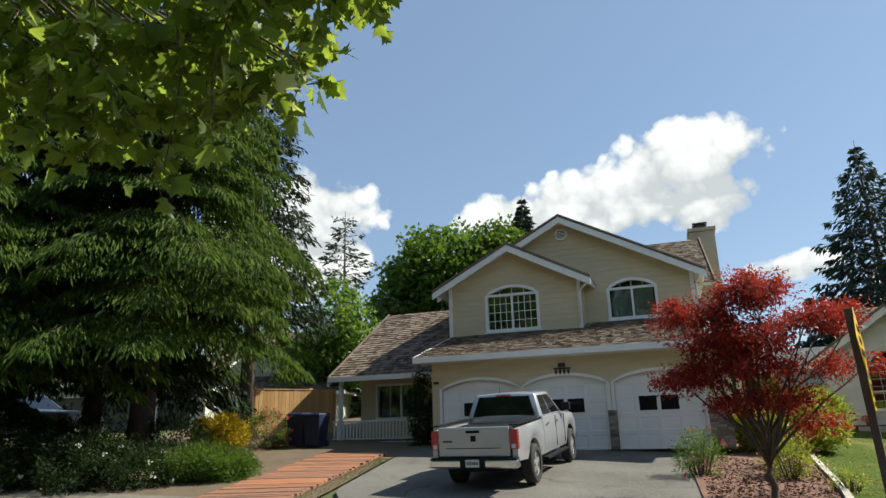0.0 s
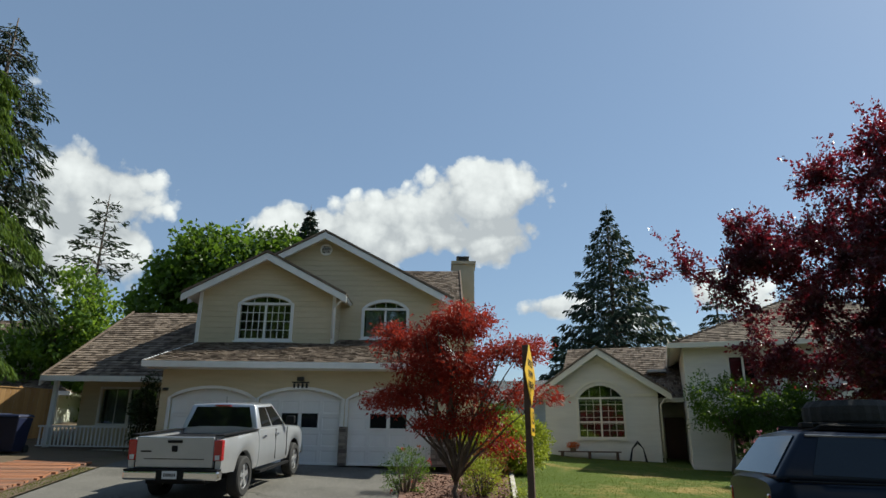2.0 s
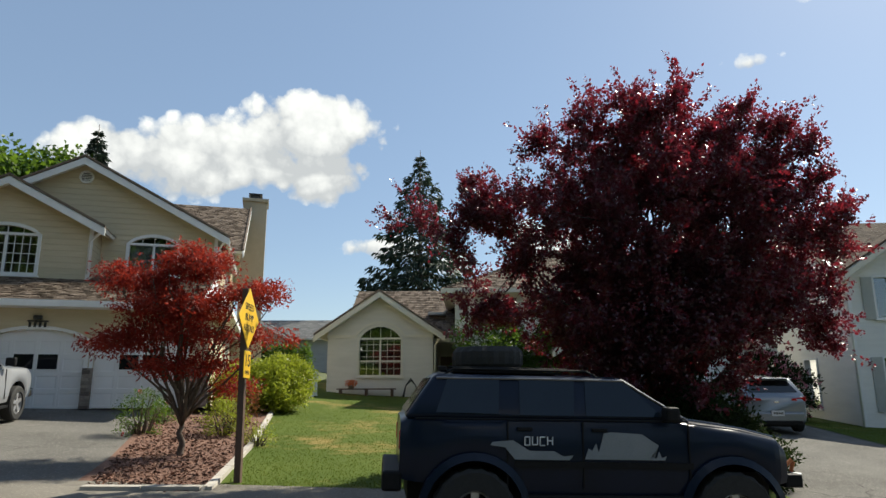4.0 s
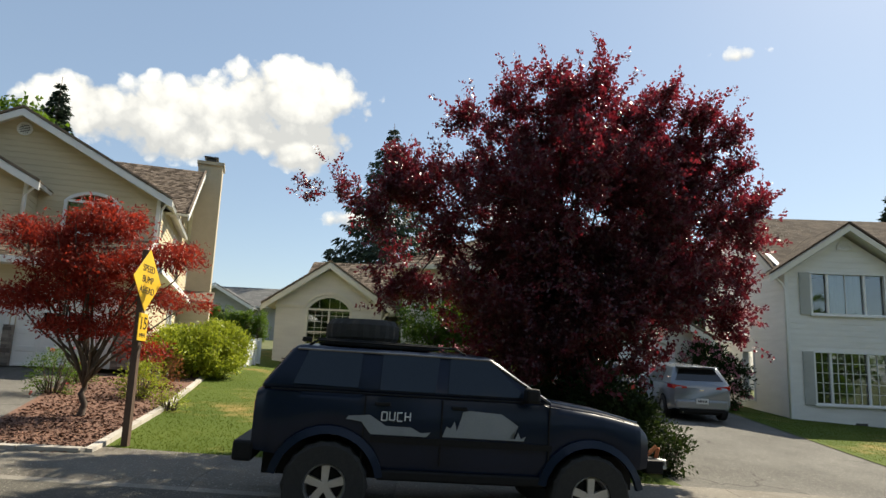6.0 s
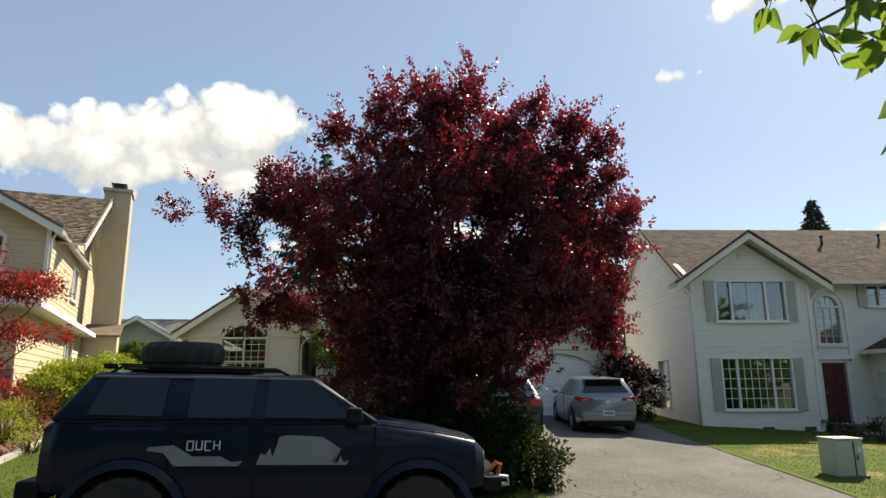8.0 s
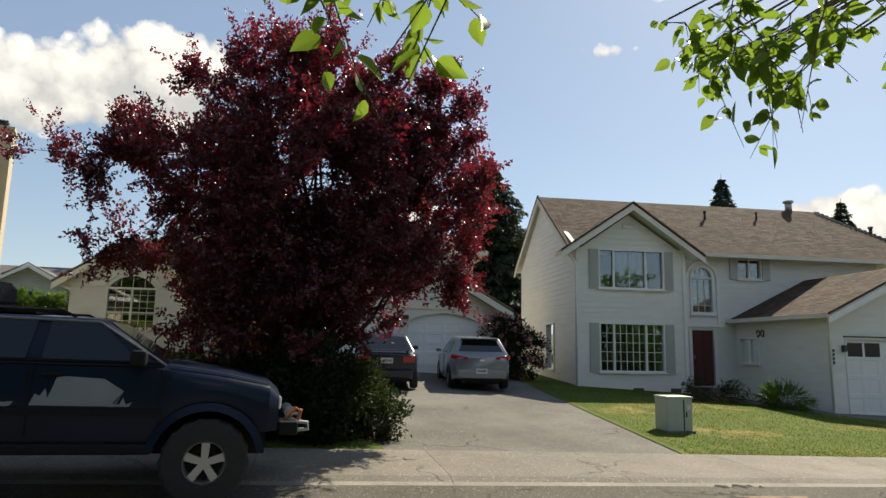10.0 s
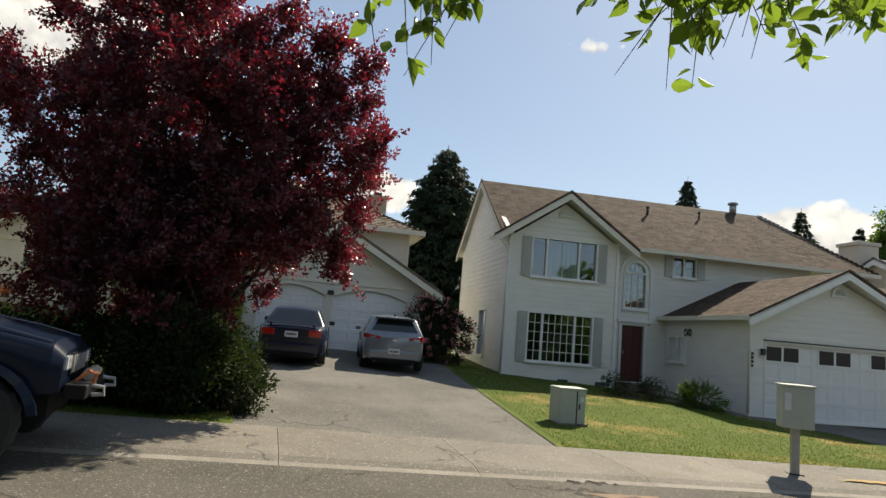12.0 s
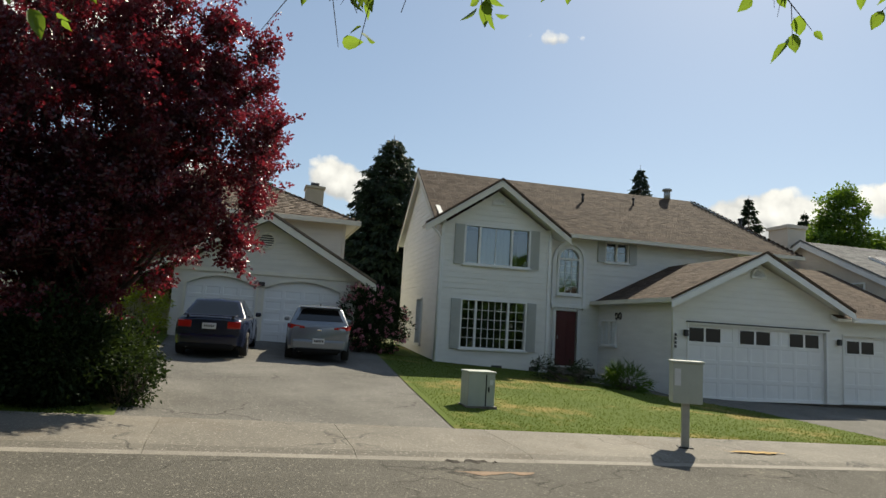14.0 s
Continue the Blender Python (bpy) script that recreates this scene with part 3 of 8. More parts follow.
class House:
    def __init__(self, name, angle, s, d, z, label, wall, roof_mat, trim, shake=True):
        self.ob, self.tf = house_frame(name, angle, s, d, z, label)
        self.wall_mat, self.roof_mat, self.trim, self.shake = wall, roof_mat, trim, shake
        self.rng = random.Random(len(name) * 7 + int(s * 10))

    def clad(self, tf, outline, y, holes, sign):
        """Sheathing with its lapped boards, one board a course."""
        wall = part("wall", lapped_wall(tf, outline, y + 0.012 * sign, holes, 9.0, 0.0, 0.14, sign), self.wall_mat, self.ob)
        rows = []
        lapped_wall(tf, outline, y, holes, thick=0.010, sign=sign, boards=rows)
        for g in rows:
            part("board", g, self.wall_mat, wall)
        return wall

    def front(self, outline, d, holes=(), name="wall"):
        return self.clad(self.tf, outline, d, holes, 1)

    def side(self, outline, s, facing=1, holes=()):
        """A wall across the front's axis; outline rows (z, d0, d1); facing 1 looks to +s."""
        tf = lambda a, b, z: self.tf(b, a, z)
        return self.clad(tf, outline, s, holes, -facing)

    def roof(self, eave, along, rise, length, height, left=None, right=None, thick=0.1):
        e, a, s = Vector(eave), Vector(along).normalized(), Vector(rise).normalized()
        l0, l1 = (left(0), left(height)) if left else (0.0, 0.0)
        r0, r1 = (right(0), right(height)) if right else (length, length)
        nrm = a.cross(s)
        nrm = nrm if nrm.z > 0 else -nrm
        quad = [e + a * l0, e + a * r0, e + a * r1 + s * height, e + a * l1 + s * height]
        if (quad[2] - quad[3]).length < 0.02:
            quad = quad[:3]
        g = Geo(lambda x, y, z: self.tf(x, y, z))
        g.slab([tuple(q - nrm * 0.004) for q in quad], thick)
        deck = part("roof", g, self.trim, self.ob)
        if self.shake:
            cover = shingles(self.tf, eave, along, rise, length, height, 0.21, (0.10, 0.26), 0.032, left, right, self.rng)
        else:
            cover = shingles(self.tf, eave, along, rise, length, height, 0.145, (0.25, 0.36), 0.009, left, right, self.rng)
        c = part("shingles", cover, self.roof_mat, deck)
        c["kind"] = "stuff"
        return deck

    def board(self, p, q, high, deep, name="fascia", mat=None):
        """A trim board hung from the line p to q: high down, deep across."""
        drop = Vector((0, 0, 0.11 if name == "rake_board" else 0.0))
        if name == "rake_board":
            edge = Geo(self.tf)
            w = Vector((q[1] - p[1], p[0] - q[0], 0)).normalized() * (deep / 2 + 0.008)
            a, b = [Vector(v) + Vector((0, 0, 0.022)) for v in (p, q)]
            e = [a - w, b - w, b + w, a + w]
            edge.put([tuple(v - Vector((0, 0, 0.075))) for v in e] + [tuple(v) for v in e], [(0, 3, 2, 1), (4, 5, 6, 7), (0, 1, 5, 4), (1, 2, 6, 5), (2, 3, 7, 6), (3, 0, 4, 7)])
            part("roof_edge", edge, self.roof_mat, self.ob)
        p, q = Vector(p) - drop, Vector(q) - drop
        d = (q - p).normalized()
        side = Vector((-d.y, d.x, 0)).normalized() * deep / 2
        g = Geo(self.tf)
        pts = [p - side, q - side, q + side, p + side]
        low = [v - Vector((0, 0, high)) for v in pts]
        g.put([tuple(v) for v in low + pts], [(0, 3, 2, 1), (4, 5, 6, 7), (0, 1, 5, 4), (1, 2, 6, 5), (2, 3, 7, 6), (3, 0, 4, 7)])
        return part(name, g, mat or self.trim, self.ob)

    def window(self, o, d, cols=2, rows=1, trim=0.09, sashes=2, cloth=None, facing="front", grid=True, sill=True, cuts=()):
        """Frame and sill, with a pane and its glazing bars for each sash, and a blind or curtain behind."""
        if facing == "front":
            tf = self.tf
        elif facing == "right":
            tf = lambda a, b, z: self.tf(2 * d - b, a, z)
        else:
            tf = lambda a, b, z: self.tf(b, a, z)
        g = Geo(tf)
        y0, y1 = d - 0.05, d + 0.02
        inner = [(o.x0, o.z0)] + o.arc() + [(o.x1, o.z0), (o.x0, o.z0)]
        outer = [(o.x0 - trim, o.z0 - trim)] + ([(o.x0 - trim, o.z1), *o.arc(trim)[1:-1], (o.x1 + trim, o.z1)] if o.rise else o.arc(trim)) + [(o.x1 + trim, o.z0 - trim), (o.x0 - trim, o.z0 - trim)]
        g.band(inner, outer, y0, y1)
        edges = [o.x0, *(cuts or [o.x0 + (o.x1 - o.x0) * i / sashes for i in range(1, sashes)]), o.x1]
        for x in edges[1:-1]:
            g.box(x - 0.035, x + 0.035, d - 0.02, d + 0.05, o.z0, o.z1 + (o.rise * 0.0))
        if o.rise:
            g.box(o.x0, o.x1, d - 0.02, d + 0.05, o.z1 - 0.04, o.z1 + 0.04)
        frame_ob = part("window", g, self.trim, self.ob)
        if sill:
            part("sill", Geo(tf).box(o.x0 - trim - 0.04, o.x1 + trim + 0.04, d - 0.10, d + 0.02, o.z0 - trim - 0.04, o.z0 - trim + 0.01), self.trim, frame_ob)
        for i in range(sashes):
            xa, xb = edges[i] + 0.012, edges[i + 1] - 0.012
            pane = part("pane", Geo(tf).box(xa, xb, d + 0.060, d + 0.066, o.z0, o.z1), GLASS, frame_ob)
            pane.visible_shadow = False
            if grid:
                bars = Geo(tf)
                c = max(1, round(cols * (xb - xa) / (o.x1 - o.x0)))
                for k in range(1, c):
                    x = xa + (xb - xa) * k / c
                    bars.box(x - 0.009, x + 0.009, d + 0.035, d + 0.055, o.z0, o.z1)
                for k in range(1, rows):
                    z = o.z0 + (o.z1 - o.z0) * k / rows
                    bars.box(xa, xb, d + 0.036, d + 0.054, z - 0.009, z + 0.009)
                if bars.v:
                    part("glazing_grid", bars, self.trim, frame_ob)
        if o.rise:
            fan = part("pane", Geo(tf).prism(o.arc(-0.01) , d + 0.060, d + 0.066), GLASS, frame_ob)
            fan.visible_shadow = False
            bars = Geo(tf)
            for k in range(1, 4):
                x = o.x0 + (o.x1 - o.x0) * k / 4
                s = o.rise * (1 - (2 * k / 4 - 1) ** 2)
                bars.box(x - 0.009, x + 0.009, d + 0.035, d + 0.055, o.z1, o.z1 + s)
            part("glazing_grid", bars, self.trim, frame_ob)
        # unseen dark box added behind the panes to keep the window dark
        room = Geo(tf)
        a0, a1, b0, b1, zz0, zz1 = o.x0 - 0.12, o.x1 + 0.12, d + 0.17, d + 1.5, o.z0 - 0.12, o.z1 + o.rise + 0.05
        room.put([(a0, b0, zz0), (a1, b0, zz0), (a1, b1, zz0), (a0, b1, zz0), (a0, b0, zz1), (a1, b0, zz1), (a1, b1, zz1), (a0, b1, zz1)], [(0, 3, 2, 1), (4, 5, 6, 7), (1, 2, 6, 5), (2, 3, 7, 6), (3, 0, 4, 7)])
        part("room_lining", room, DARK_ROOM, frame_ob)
        if cloth:
            mat, x0, x1, z0, z1, folds = cloth
            c = Geo(tf)
            k = max(2, int((x1 - x0) / 0.06))
            for i in range(k):
                xa, xb = x0 + (x1 - x0) * i / k, x0 + (x1 - x0) * (i + 1) / k
                back = 0.10 if folds < 0.015 else 0.24
                ya, yb = d + back + folds * math.sin(i * 1.9), d + back + folds * math.sin((i + 1) * 1.9)
                c.put([(xa, ya, z0), (xb, yb, z0), (xb, yb, z1), (xa, ya, z1), (xa, ya + 0.01, z0), (xb, yb + 0.01, z0), (xb, yb + 0.01, z1), (xa, ya + 0.01, z1)],
                      [(0, 1, 2, 3), (7, 6, 5, 4), (0, 4, 5, 1), (3, 2, 6, 7)])
            part("blind", c, mat, frame_ob)
        return frame_ob

    def box(self, name, s0, s1, d0, d1, z0, z1, mat, label="", bevel=0.0, parent=None):
        return part(name, Geo(self.tf).box(s0, s1, d0, d1, z0, z1), mat, parent or self.ob, label, bevel=bevel)

    def garage_door(self, o, d, rows=4, cols=4, lights=(), mat=None):
        """A sectional door of pressed panels in a hole, with its small windows."""
        mat = mat or DOOR_WHITE
        n = Geo(self.tf)
        body = [(o.x0, o.z0)] + o.arc() + [(o.x1, o.z0)]
        n.prism(body, d + 0.10, d + 0.15)
        door = part("garage_door", n, mat, self.ob)
        hh, ww = (o.z1 - o.z0) / rows, (o.x1 - o.x0) / cols
        for j in range(rows):
            for i in range(cols):
                xa, xb, za, zb = o.x0 + ww * i, o.x0 + ww * (i + 1), o.z0 + hh * j, o.z0 + hh * (j + 1)
                if any(l[0] < (xa + xb) / 2 < l[1] and l[2] < (za + zb) / 2 < l[3] for l in lights):
                    continue
                p = Geo(self.tf)
                m, f = 0.05, 0.075
                za += 0.006
                zb -= 0.006
                p.put([(xa + 0.002, d + 0.098, za), (xb - 0.002, d + 0.098, za), (xb - 0.002, d + 0.098, zb), (xa + 0.002, d + 0.098, zb),
                       (xa + 0.002, d + 0.088, za), (xb - 0.002, d + 0.088, za), (xb - 0.002, d + 0.088, zb), (xa + 0.002, d + 0.088, zb),
                       (xa + m, d + 0.088, za + m), (xb - m, d + 0.088, za + m), (xb - m, d + 0.088, zb - m), (xa + m, d + 0.088, zb - m),
                       (xa + f, d + 0.097, za + f), (xb - f, d + 0.097, za + f), (xb - f, d + 0.097, zb - f), (xa + f, d + 0.097, zb - f)],
                      [(0, 1, 5, 4), (1, 2, 6, 5), (2, 3, 7, 6), (3, 0, 4, 7), (4, 5, 9, 8), (5, 6, 10, 9), (6, 7, 11, 10), (7, 4, 8, 11),
                       (8, 9, 13, 12), (9, 10, 14, 13), (10, 11, 15, 14), (11, 8, 12, 15), (12, 13, 14, 15)])
                part("panel", p, mat, door)
        for x0, x1, z0, z1 in lights:
            part("pane", Geo(self.tf).box(x0, x1, d + 0.083, d + 0.099, z0, z1), BLACK_GLASS, door, "small dark pane")
            part("frame", Geo(self.tf).band([(x0, z0), (x0, z1), (x1, z1), (x1, z0), (x0, z0)], [(x0 - 0.035, z0 - 0.035), (x0 - 0.035, z1 + 0.035), (x1 + 0.035, z1 + 0.035), (x1 + 0.035, z0 - 0.035), (x0 - 0.035, z0 - 0.035)], d + 0.075, d + 0.10), mat, door)
        return door

    def head_trim(self, o, d, wide=0.11, deep=0.04, name="door_trim"):
        outer = [(o.x0 - wide, o.z0), (o.x0 - wide, o.z1)] + o.arc(wide)[1:-1] + [(o.x1 + wide, o.z1), (o.x1 + wide, o.z0)]
        inner = [(o.x0, o.z0), (o.x0, o.z1)] + o.arc()[1:-1] + [(o.x1, o.z1), (o.x1, o.z0)]
        if not o.rise:
            outer = [(o.x0 - wide, o.z0), (o.x0 - wide, o.z1 + wide), (o.x1 + wide, o.z1 + wide), (o.x1 + wide, o.z0)]
            inner = [(o.x0, o.z0), (o.x0, o.z1), (o.x1, o.z1), (o.x1, o.z0)]
        return part(name, Geo(self.tf).band(inner, outer, d - deep, d + 0.01), self.trim, self.ob)

    def vent(self, s, d, z, r, half=False, mat=None):
        """A round or half-round louvred gable vent."""
        mat = mat or self.trim
        a0, a1 = (0, math.pi) if half else (0, 2 * math.pi)
        ring = [(s + r * math.cos(a0 + (a1 - a0) * i / 16), z + r * math.sin(a0 + (a1 - a0) * i / 16)) for i in range(17)]
        out = [(s + (r + 0.06) * math.cos(a0 + (a1 - a0) * i / 16), z + (r + 0.06) * math.sin(a0 + (a1 - a0) * i / 16)) for i in range(17)]
        g = Geo(self.tf).band(ring, out, d - 0.05, d)
        if half:
            g.box(s - r - 0.06, s + r + 0.06, d - 0.05, d, z - 0.06, z)
        v = part("vent", g, mat, self.ob)
        k = 6
        for i in range(k):
            zz = (z if half else z - r) + (r if half else 2 * r) * (i + 0.4) / k
            w = math.sqrt(max(0.0, r * r - (zz - z) ** 2))
            part("slat", Geo(self.tf).put([(s - w, d - 0.015, zz + 0.03), (s + w, d - 0.015, zz + 0.03), (s + w, d - 0.045, zz), (s - w, d - 0.045, zz), (s - w, d - 0.010, zz + 0.02), (s + w, d - 0.010, zz + 0.02), (s + w, d - 0.040, zz - 0.008), (s - w, d - 0.040, zz - 0.008)],
                                         [(0, 1, 2, 3), (7, 6, 5, 4), (2, 6, 7, 3), (0, 4, 5, 1)]), mat, v)
        part("backing", Geo(self.tf).prism(ring[:-1] if not half else ring, d - 0.006, d - 0.003), VENT_DARK, v)
        return v

    def pipe(self, pts, r, mat=None, name="downpipe"):
        return part(name, Geo().tube([self.tf(*p) for p in pts], r, 8), mat or self.trim, self.ob, smooth=True)


DOOR_WHITE = surface("white_garage_door_paint", (0.68, 0.68, 0.67), (0.79, 0.79, 0.78), 2.0, 0.5, 0.04, stain=((0.6, 0.59, 0.56), 4, 0.68))
DOOR_DARK = surface("dark_olive_door_paint", (0.055, 0.058, 0.045), (0.085, 0.09, 0.07), 2.0, 0.6, 0.05)
VENT_DARK = surface("shaded_vent", (0.05, 0.05, 0.045), (0.08, 0.08, 0.07), 3, 0.9, 0)
CURTAIN = surface("red_and_white_curtain", (0.10, 0.04, 0.045), (0.30, 0.22, 0.21), 9.0, 0.9, 0.1, fine=30)
BLIND = surface("pale_blind", (0.42, 0.44, 0.45), (0.55, 0.57, 0.58), 2.0, 0.8, 0.05)
# white of the upper blind, also used for sky reflected in the arch
BLIND_AND_REFLECTION = surface("blind_and_sky_reflection", (0.62, 0.65, 0.68), (0.74, 0.76, 0.78), 2.0, 0.8, 0.05)
SHUTTER = surface("grey_green_shutter_paint", (0.36, 0.37, 0.35), (0.45, 0.46, 0.43), 4.0, 0.6, 0.05)
STONE = surface("brown_ledge_stone", (0.12, 0.10, 0.085), (0.30, 0.26, 0.22), 5.0, 0.9, 0.8, fine=40, per_object=0.6)
DOOR_RED = surface("dark_red_door_paint", (0.060, 0.010, 0.012), (0.10, 0.018, 0.02), 4, 0.4, 0.05)
BRICK_GREY = surface("rendered_chimney", (0.40, 0.34, 0.24), (0.50, 0.43, 0.31), 3, 0.8, 0.2)
BLACK_METAL = surface("black_metal", (0.012, 0.012, 0.013), (0.03, 0.03, 0.03), 10, 0.45, 0.05)
GREY_METAL = surface("galvanised_metal", (0.30, 0.31, 0.31), (0.45, 0.46, 0.46), 8, 0.45, 0.05, metal=0.6)


def gable(z0, zw, x0, x1, xp, zp):
    """Outline rows of a gable wall: foot, wall top, peak."""
    return [(z0, x0, x1), (zw, x0, x1), (zp, xp, xp)]


def tan_house():
    h = House("house", -16, -2.5, 22, 1.05, "two-storey tan lapped-board house with triple garage and cedar-shake roof", TAN_SIDING, SHAKE, WHITE_TRIM)
    z0 = 1.05
    doors = [Opening(-6.08, -3.72, z0, 2.86, 0.26), Opening(-3.54, -1.16, z0, 2.86, 0.26), Opening(-0.96, 1.34, z0, 2.86, 0.26)]
    h.front([(z0, -6.4, 1.95), (3.85, -6.4, 1.95)], 17.0, doors)
    for i, o in enumerate(doors):
        h.head_trim(o, 17.0, 0.085)
        mid = (o.x0 + o.x1) / 2
        h.garage_door(o, 17.0, 4, 4, [(mid - 0.52, mid - 0.05, 2.07, 2.46), (mid + 0.05, mid + 0.52, 2.07, 2.46)])
    # ledge-stone piers at the foot of the garage front
    for s0, s1 in ((-1.18, -0.94), (1.42, 1.98)):
        pier = h.box("pier", s0, s1, 16.93, 17.02, z0, 2.1, STONE)
        rng = random.Random(int(s0 * 10))
        z = z0
        while z < 2.05:
            hh = rng.uniform(0.05, 0.12)
            x = s0
            while x < s1 - 0.02:
                w = min(rng.uniform(0.12, 0.3), s1 - x)
                part("stone", Geo(h.tf).box(x + 0.004, x + w - 0.004, 16.93 - rng.uniform(0.015, 0.05), 16.94, z + 0.004, min(2.1, z + hh) - 0.004), STONE, pier)
                x += w
            z += hh
    w4 = Opening(24.3, 25.9, 2.1, 3.35)
    h.side([(z0, 17.0, 29.5), (3.9, 17.0, 29.5)], 1.95, 1, [w4])
    h.window(w4, 1.95, 2, 1, 0.08, 2, None, "right")
    h.side([(z0, 17.0, 21.2), (3.9, 17.0, 21.2)], -6.4, -1)
    h.side([(3.9, 17.3, 21.4), (5.15, 21.2, 21.4)], 1.7)
    # garage roof with its hipped return along the side
    sl = 0.295
    up = Vector((0, 1, sl))
    high = up.length * (21.25 - 16.4)
    h.roof((-6.78, 16.4, 3.82), (1, 0, 0), up, 9.25, high, None, lambda t: 9.23 - min(0.8, t * 0.96))
    h.roof((2.45, 16.4, 3.82), (0, 1, 0), (-1, 0, sl), 13.2, 0.83, lambda t: t * 0.96, None)
    h.board((-6.78, 16.38, 3.83), (2.47, 16.38, 3.83), 0.17, 0.05, "gutter")
    h.board((2.47, 16.36, 3.83), (2.47, 29.6, 3.83), 0.17, 0.05, "gutter")
    h.board((-6.79, 16.4, 3.84), (-6.79, 21.1, 3.84 + sl * 4.7), 0.17, 0.05)
    part("soffit", Geo(h.tf).box(-6.75, 2.43, 16.42, 17.0, 3.66, 3.69), WHITE_TRIM, h.ob)
    part("soffit", Geo(h.tf).box(1.95, 2.43, 17.0, 29.5, 3.66, 3.69), WHITE_TRIM, h.ob)
    # upper left gable
    w1 = Opening(-5.36, -3.6, 5.08, 6.30, 0.26)
    h.front(gable(4.5, 6.72, -6.8, -2.06, -4.47, 7.98), 20.1, [w1])
    h.window(w1, 20.1, 8, 4, 0.10, 2, (CURTAIN, -5.3, -3.66, 5.1, 6.25, 0.03))
    h.side([(4.4, 20.1, 24.5), (6.7, 20.1, 24.5)], -6.8, -1)
    h.side([(4.4, 20.1, 21.3), (6.75, 20.1, 21.3)], -2.06)
    up = Vector((1, 0, 0.53))
    hh = up.length * 2.83
    h.roof((-7.3, 19.65, 6.55), (0, 1, 0), up, 5.6, hh)
    h.roof((-1.64, 19.65, 6.55), (0, 1, 0), Vector((-1, 0, 0.53)), 5.6, hh)
    h.board((-7.32, 19.63, 6.60), (-4.47, 19.63, 8.11), 0.22, 0.05, "rake_board")
    h.board((-1.62, 19.63, 6.60), (-4.47, 19.63, 8.11), 0.22, 0.05, "rake_board")
    h.pipe([(-1.72, 19.75, 6.45), (-1.95, 19.95, 6.3), (-2.10, 20.03, 6.15), (-2.10, 20.03, 5.1)], 0.04)
    for s in (-6.78, -2.1):
        h.box("corner_board", s - 0.06, s + 0.06, 20.06, 20.1, 4.8, 6.7, WHITE_TRIM)
    # main gable
    w2 = Opening(-1.17, 0.36, 5.36, 6.38, 0.26)
    h.front(gable(4.4, 6.9, -7.0, 1.65, -2.72, 9.15), 21.2, [w2])
    h.window(w2, 21.2, 2, 1, 0.10, 2, (BLIND, -1.12, 0.3, 5.37, 6.35, 0.012))
    hh = up.length * 4.78
    h.roof((2.06, 20.75, 6.67), (0, 1, 0), Vector((-1, 0, 0.53)), 8.0, hh)
    h.roof((-7.5, 20.75, 6.67), (0, 1, 0), up, 8.0, hh)
    h.board((2.08, 20.73, 6.72), (-2.72, 20.73, 9.27), 0.22, 0.05, "rake_board")
    h.board((-7.52, 20.73, 6.72), (-2.72, 20.73, 9.27), 0.22, 0.05, "rake_board")
    h.box("corner_board", 1.55, 1.67, 21.15, 21.2, 5.2, 6.9, WHITE_TRIM)
    h.pipe([(1.95, 20.85, 6.6), (1.8, 21.0, 6.45), (1.72, 21.12, 6.3), (1.72, 21.12, 4.2)], 0.04)
    h.vent(-2.72, 21.18, 8.62, 0.17)
    # right flank and rear wing
    w3 = Opening(26.4, 27.5, 5.1, 6.3)
    h.side([(3.8, 21.2, 35.0), (6.50, 21.2, 35.0), (6.52, 22.8, 35.0), (9.82, 28.95, 29.05)], 1.65, 1, [w3])
    h.window(w3, 1.65, 2, 1, 0.09, 2, None, "right")
    rise = Vector((0, 1, 0.53))
    hh = rise.length * 6.3
    h.roof((-7.0, 22.7, 6.62), (1, 0, 0), rise, 9.45, hh)
    h.roof((-7.0, 35.3, 6.62), (1, 0, 0), Vector((0, -1, 0.53)), 9.45, hh)
    h.board((2.47, 22.7, 6.68), (2.47, 29.0, 10.02), 0.22, 0.05, "rake_board")
    h.board((2.47, 35.3, 6.68), (2.47, 29.0, 10.02), 0.22, 0.05, "rake_board")
    h.front([(1.05, -7.0, 1.65), (6.6, -7.0, 1.65)], 34.9, name="wall")
    # chimney chase
    ch = h.box("chimney", 2.1, 3.2, 29.4, 30.6, 1.0, 10.45, BRICK_GREY)
    h.box("cap", 2.03, 3.27, 29.3, 30.7, 10.45, 10.60, BRICK_GREY, parent=ch)
    h.box("flue", 2.4, 2.85, 29.8, 30.2, 10.60, 10.88, BLACK_METAL, parent=ch)
    h.box("flue_cap", 2.3, 2.95, 29.7, 30.3, 10.89, 10.96, BLACK_METAL, parent=ch)
    h.box("chase_foot", 1.97, 3.3, 28.3, 29.38, 1.0, 3.75, TAN_SIDING, "lapped foot of the chimney chase", parent=ch)
    part("chase_roof", Geo(h.tf).slab([(1.95, 28.1, 3.8), (3.42, 28.1, 3.8), (3.42, 29.39, 4.35), (1.95, 29.39, 4.35)], 0.09), SHAKE, ch, "small shake roof on the chase foot")
    # left wing with its porch
    w5 = Opening(-9.75, -7.9, 2.2, 3.32)
    h.front([(1.3, -10.45, -6.4), (3.6, -10.45, -6.4)], 20.2, [w5])
    h.window(w5, 20.2, 4, 1, 0.08, 2, (BLIND, -9.7, -7.95, 2.2, 3.3, 0.02))
    h.side([(1.3, 20.2, 27.0), (4.3, 20.2, 27.0), (6.6, 23.8, 24.0)], -10.45, -1)
    up = Vector((0, 1, 0.59))
    h.roof((-10.95, 18.6, 3.56), (1, 0, 0), up, 4.3, up.length * 5.3)
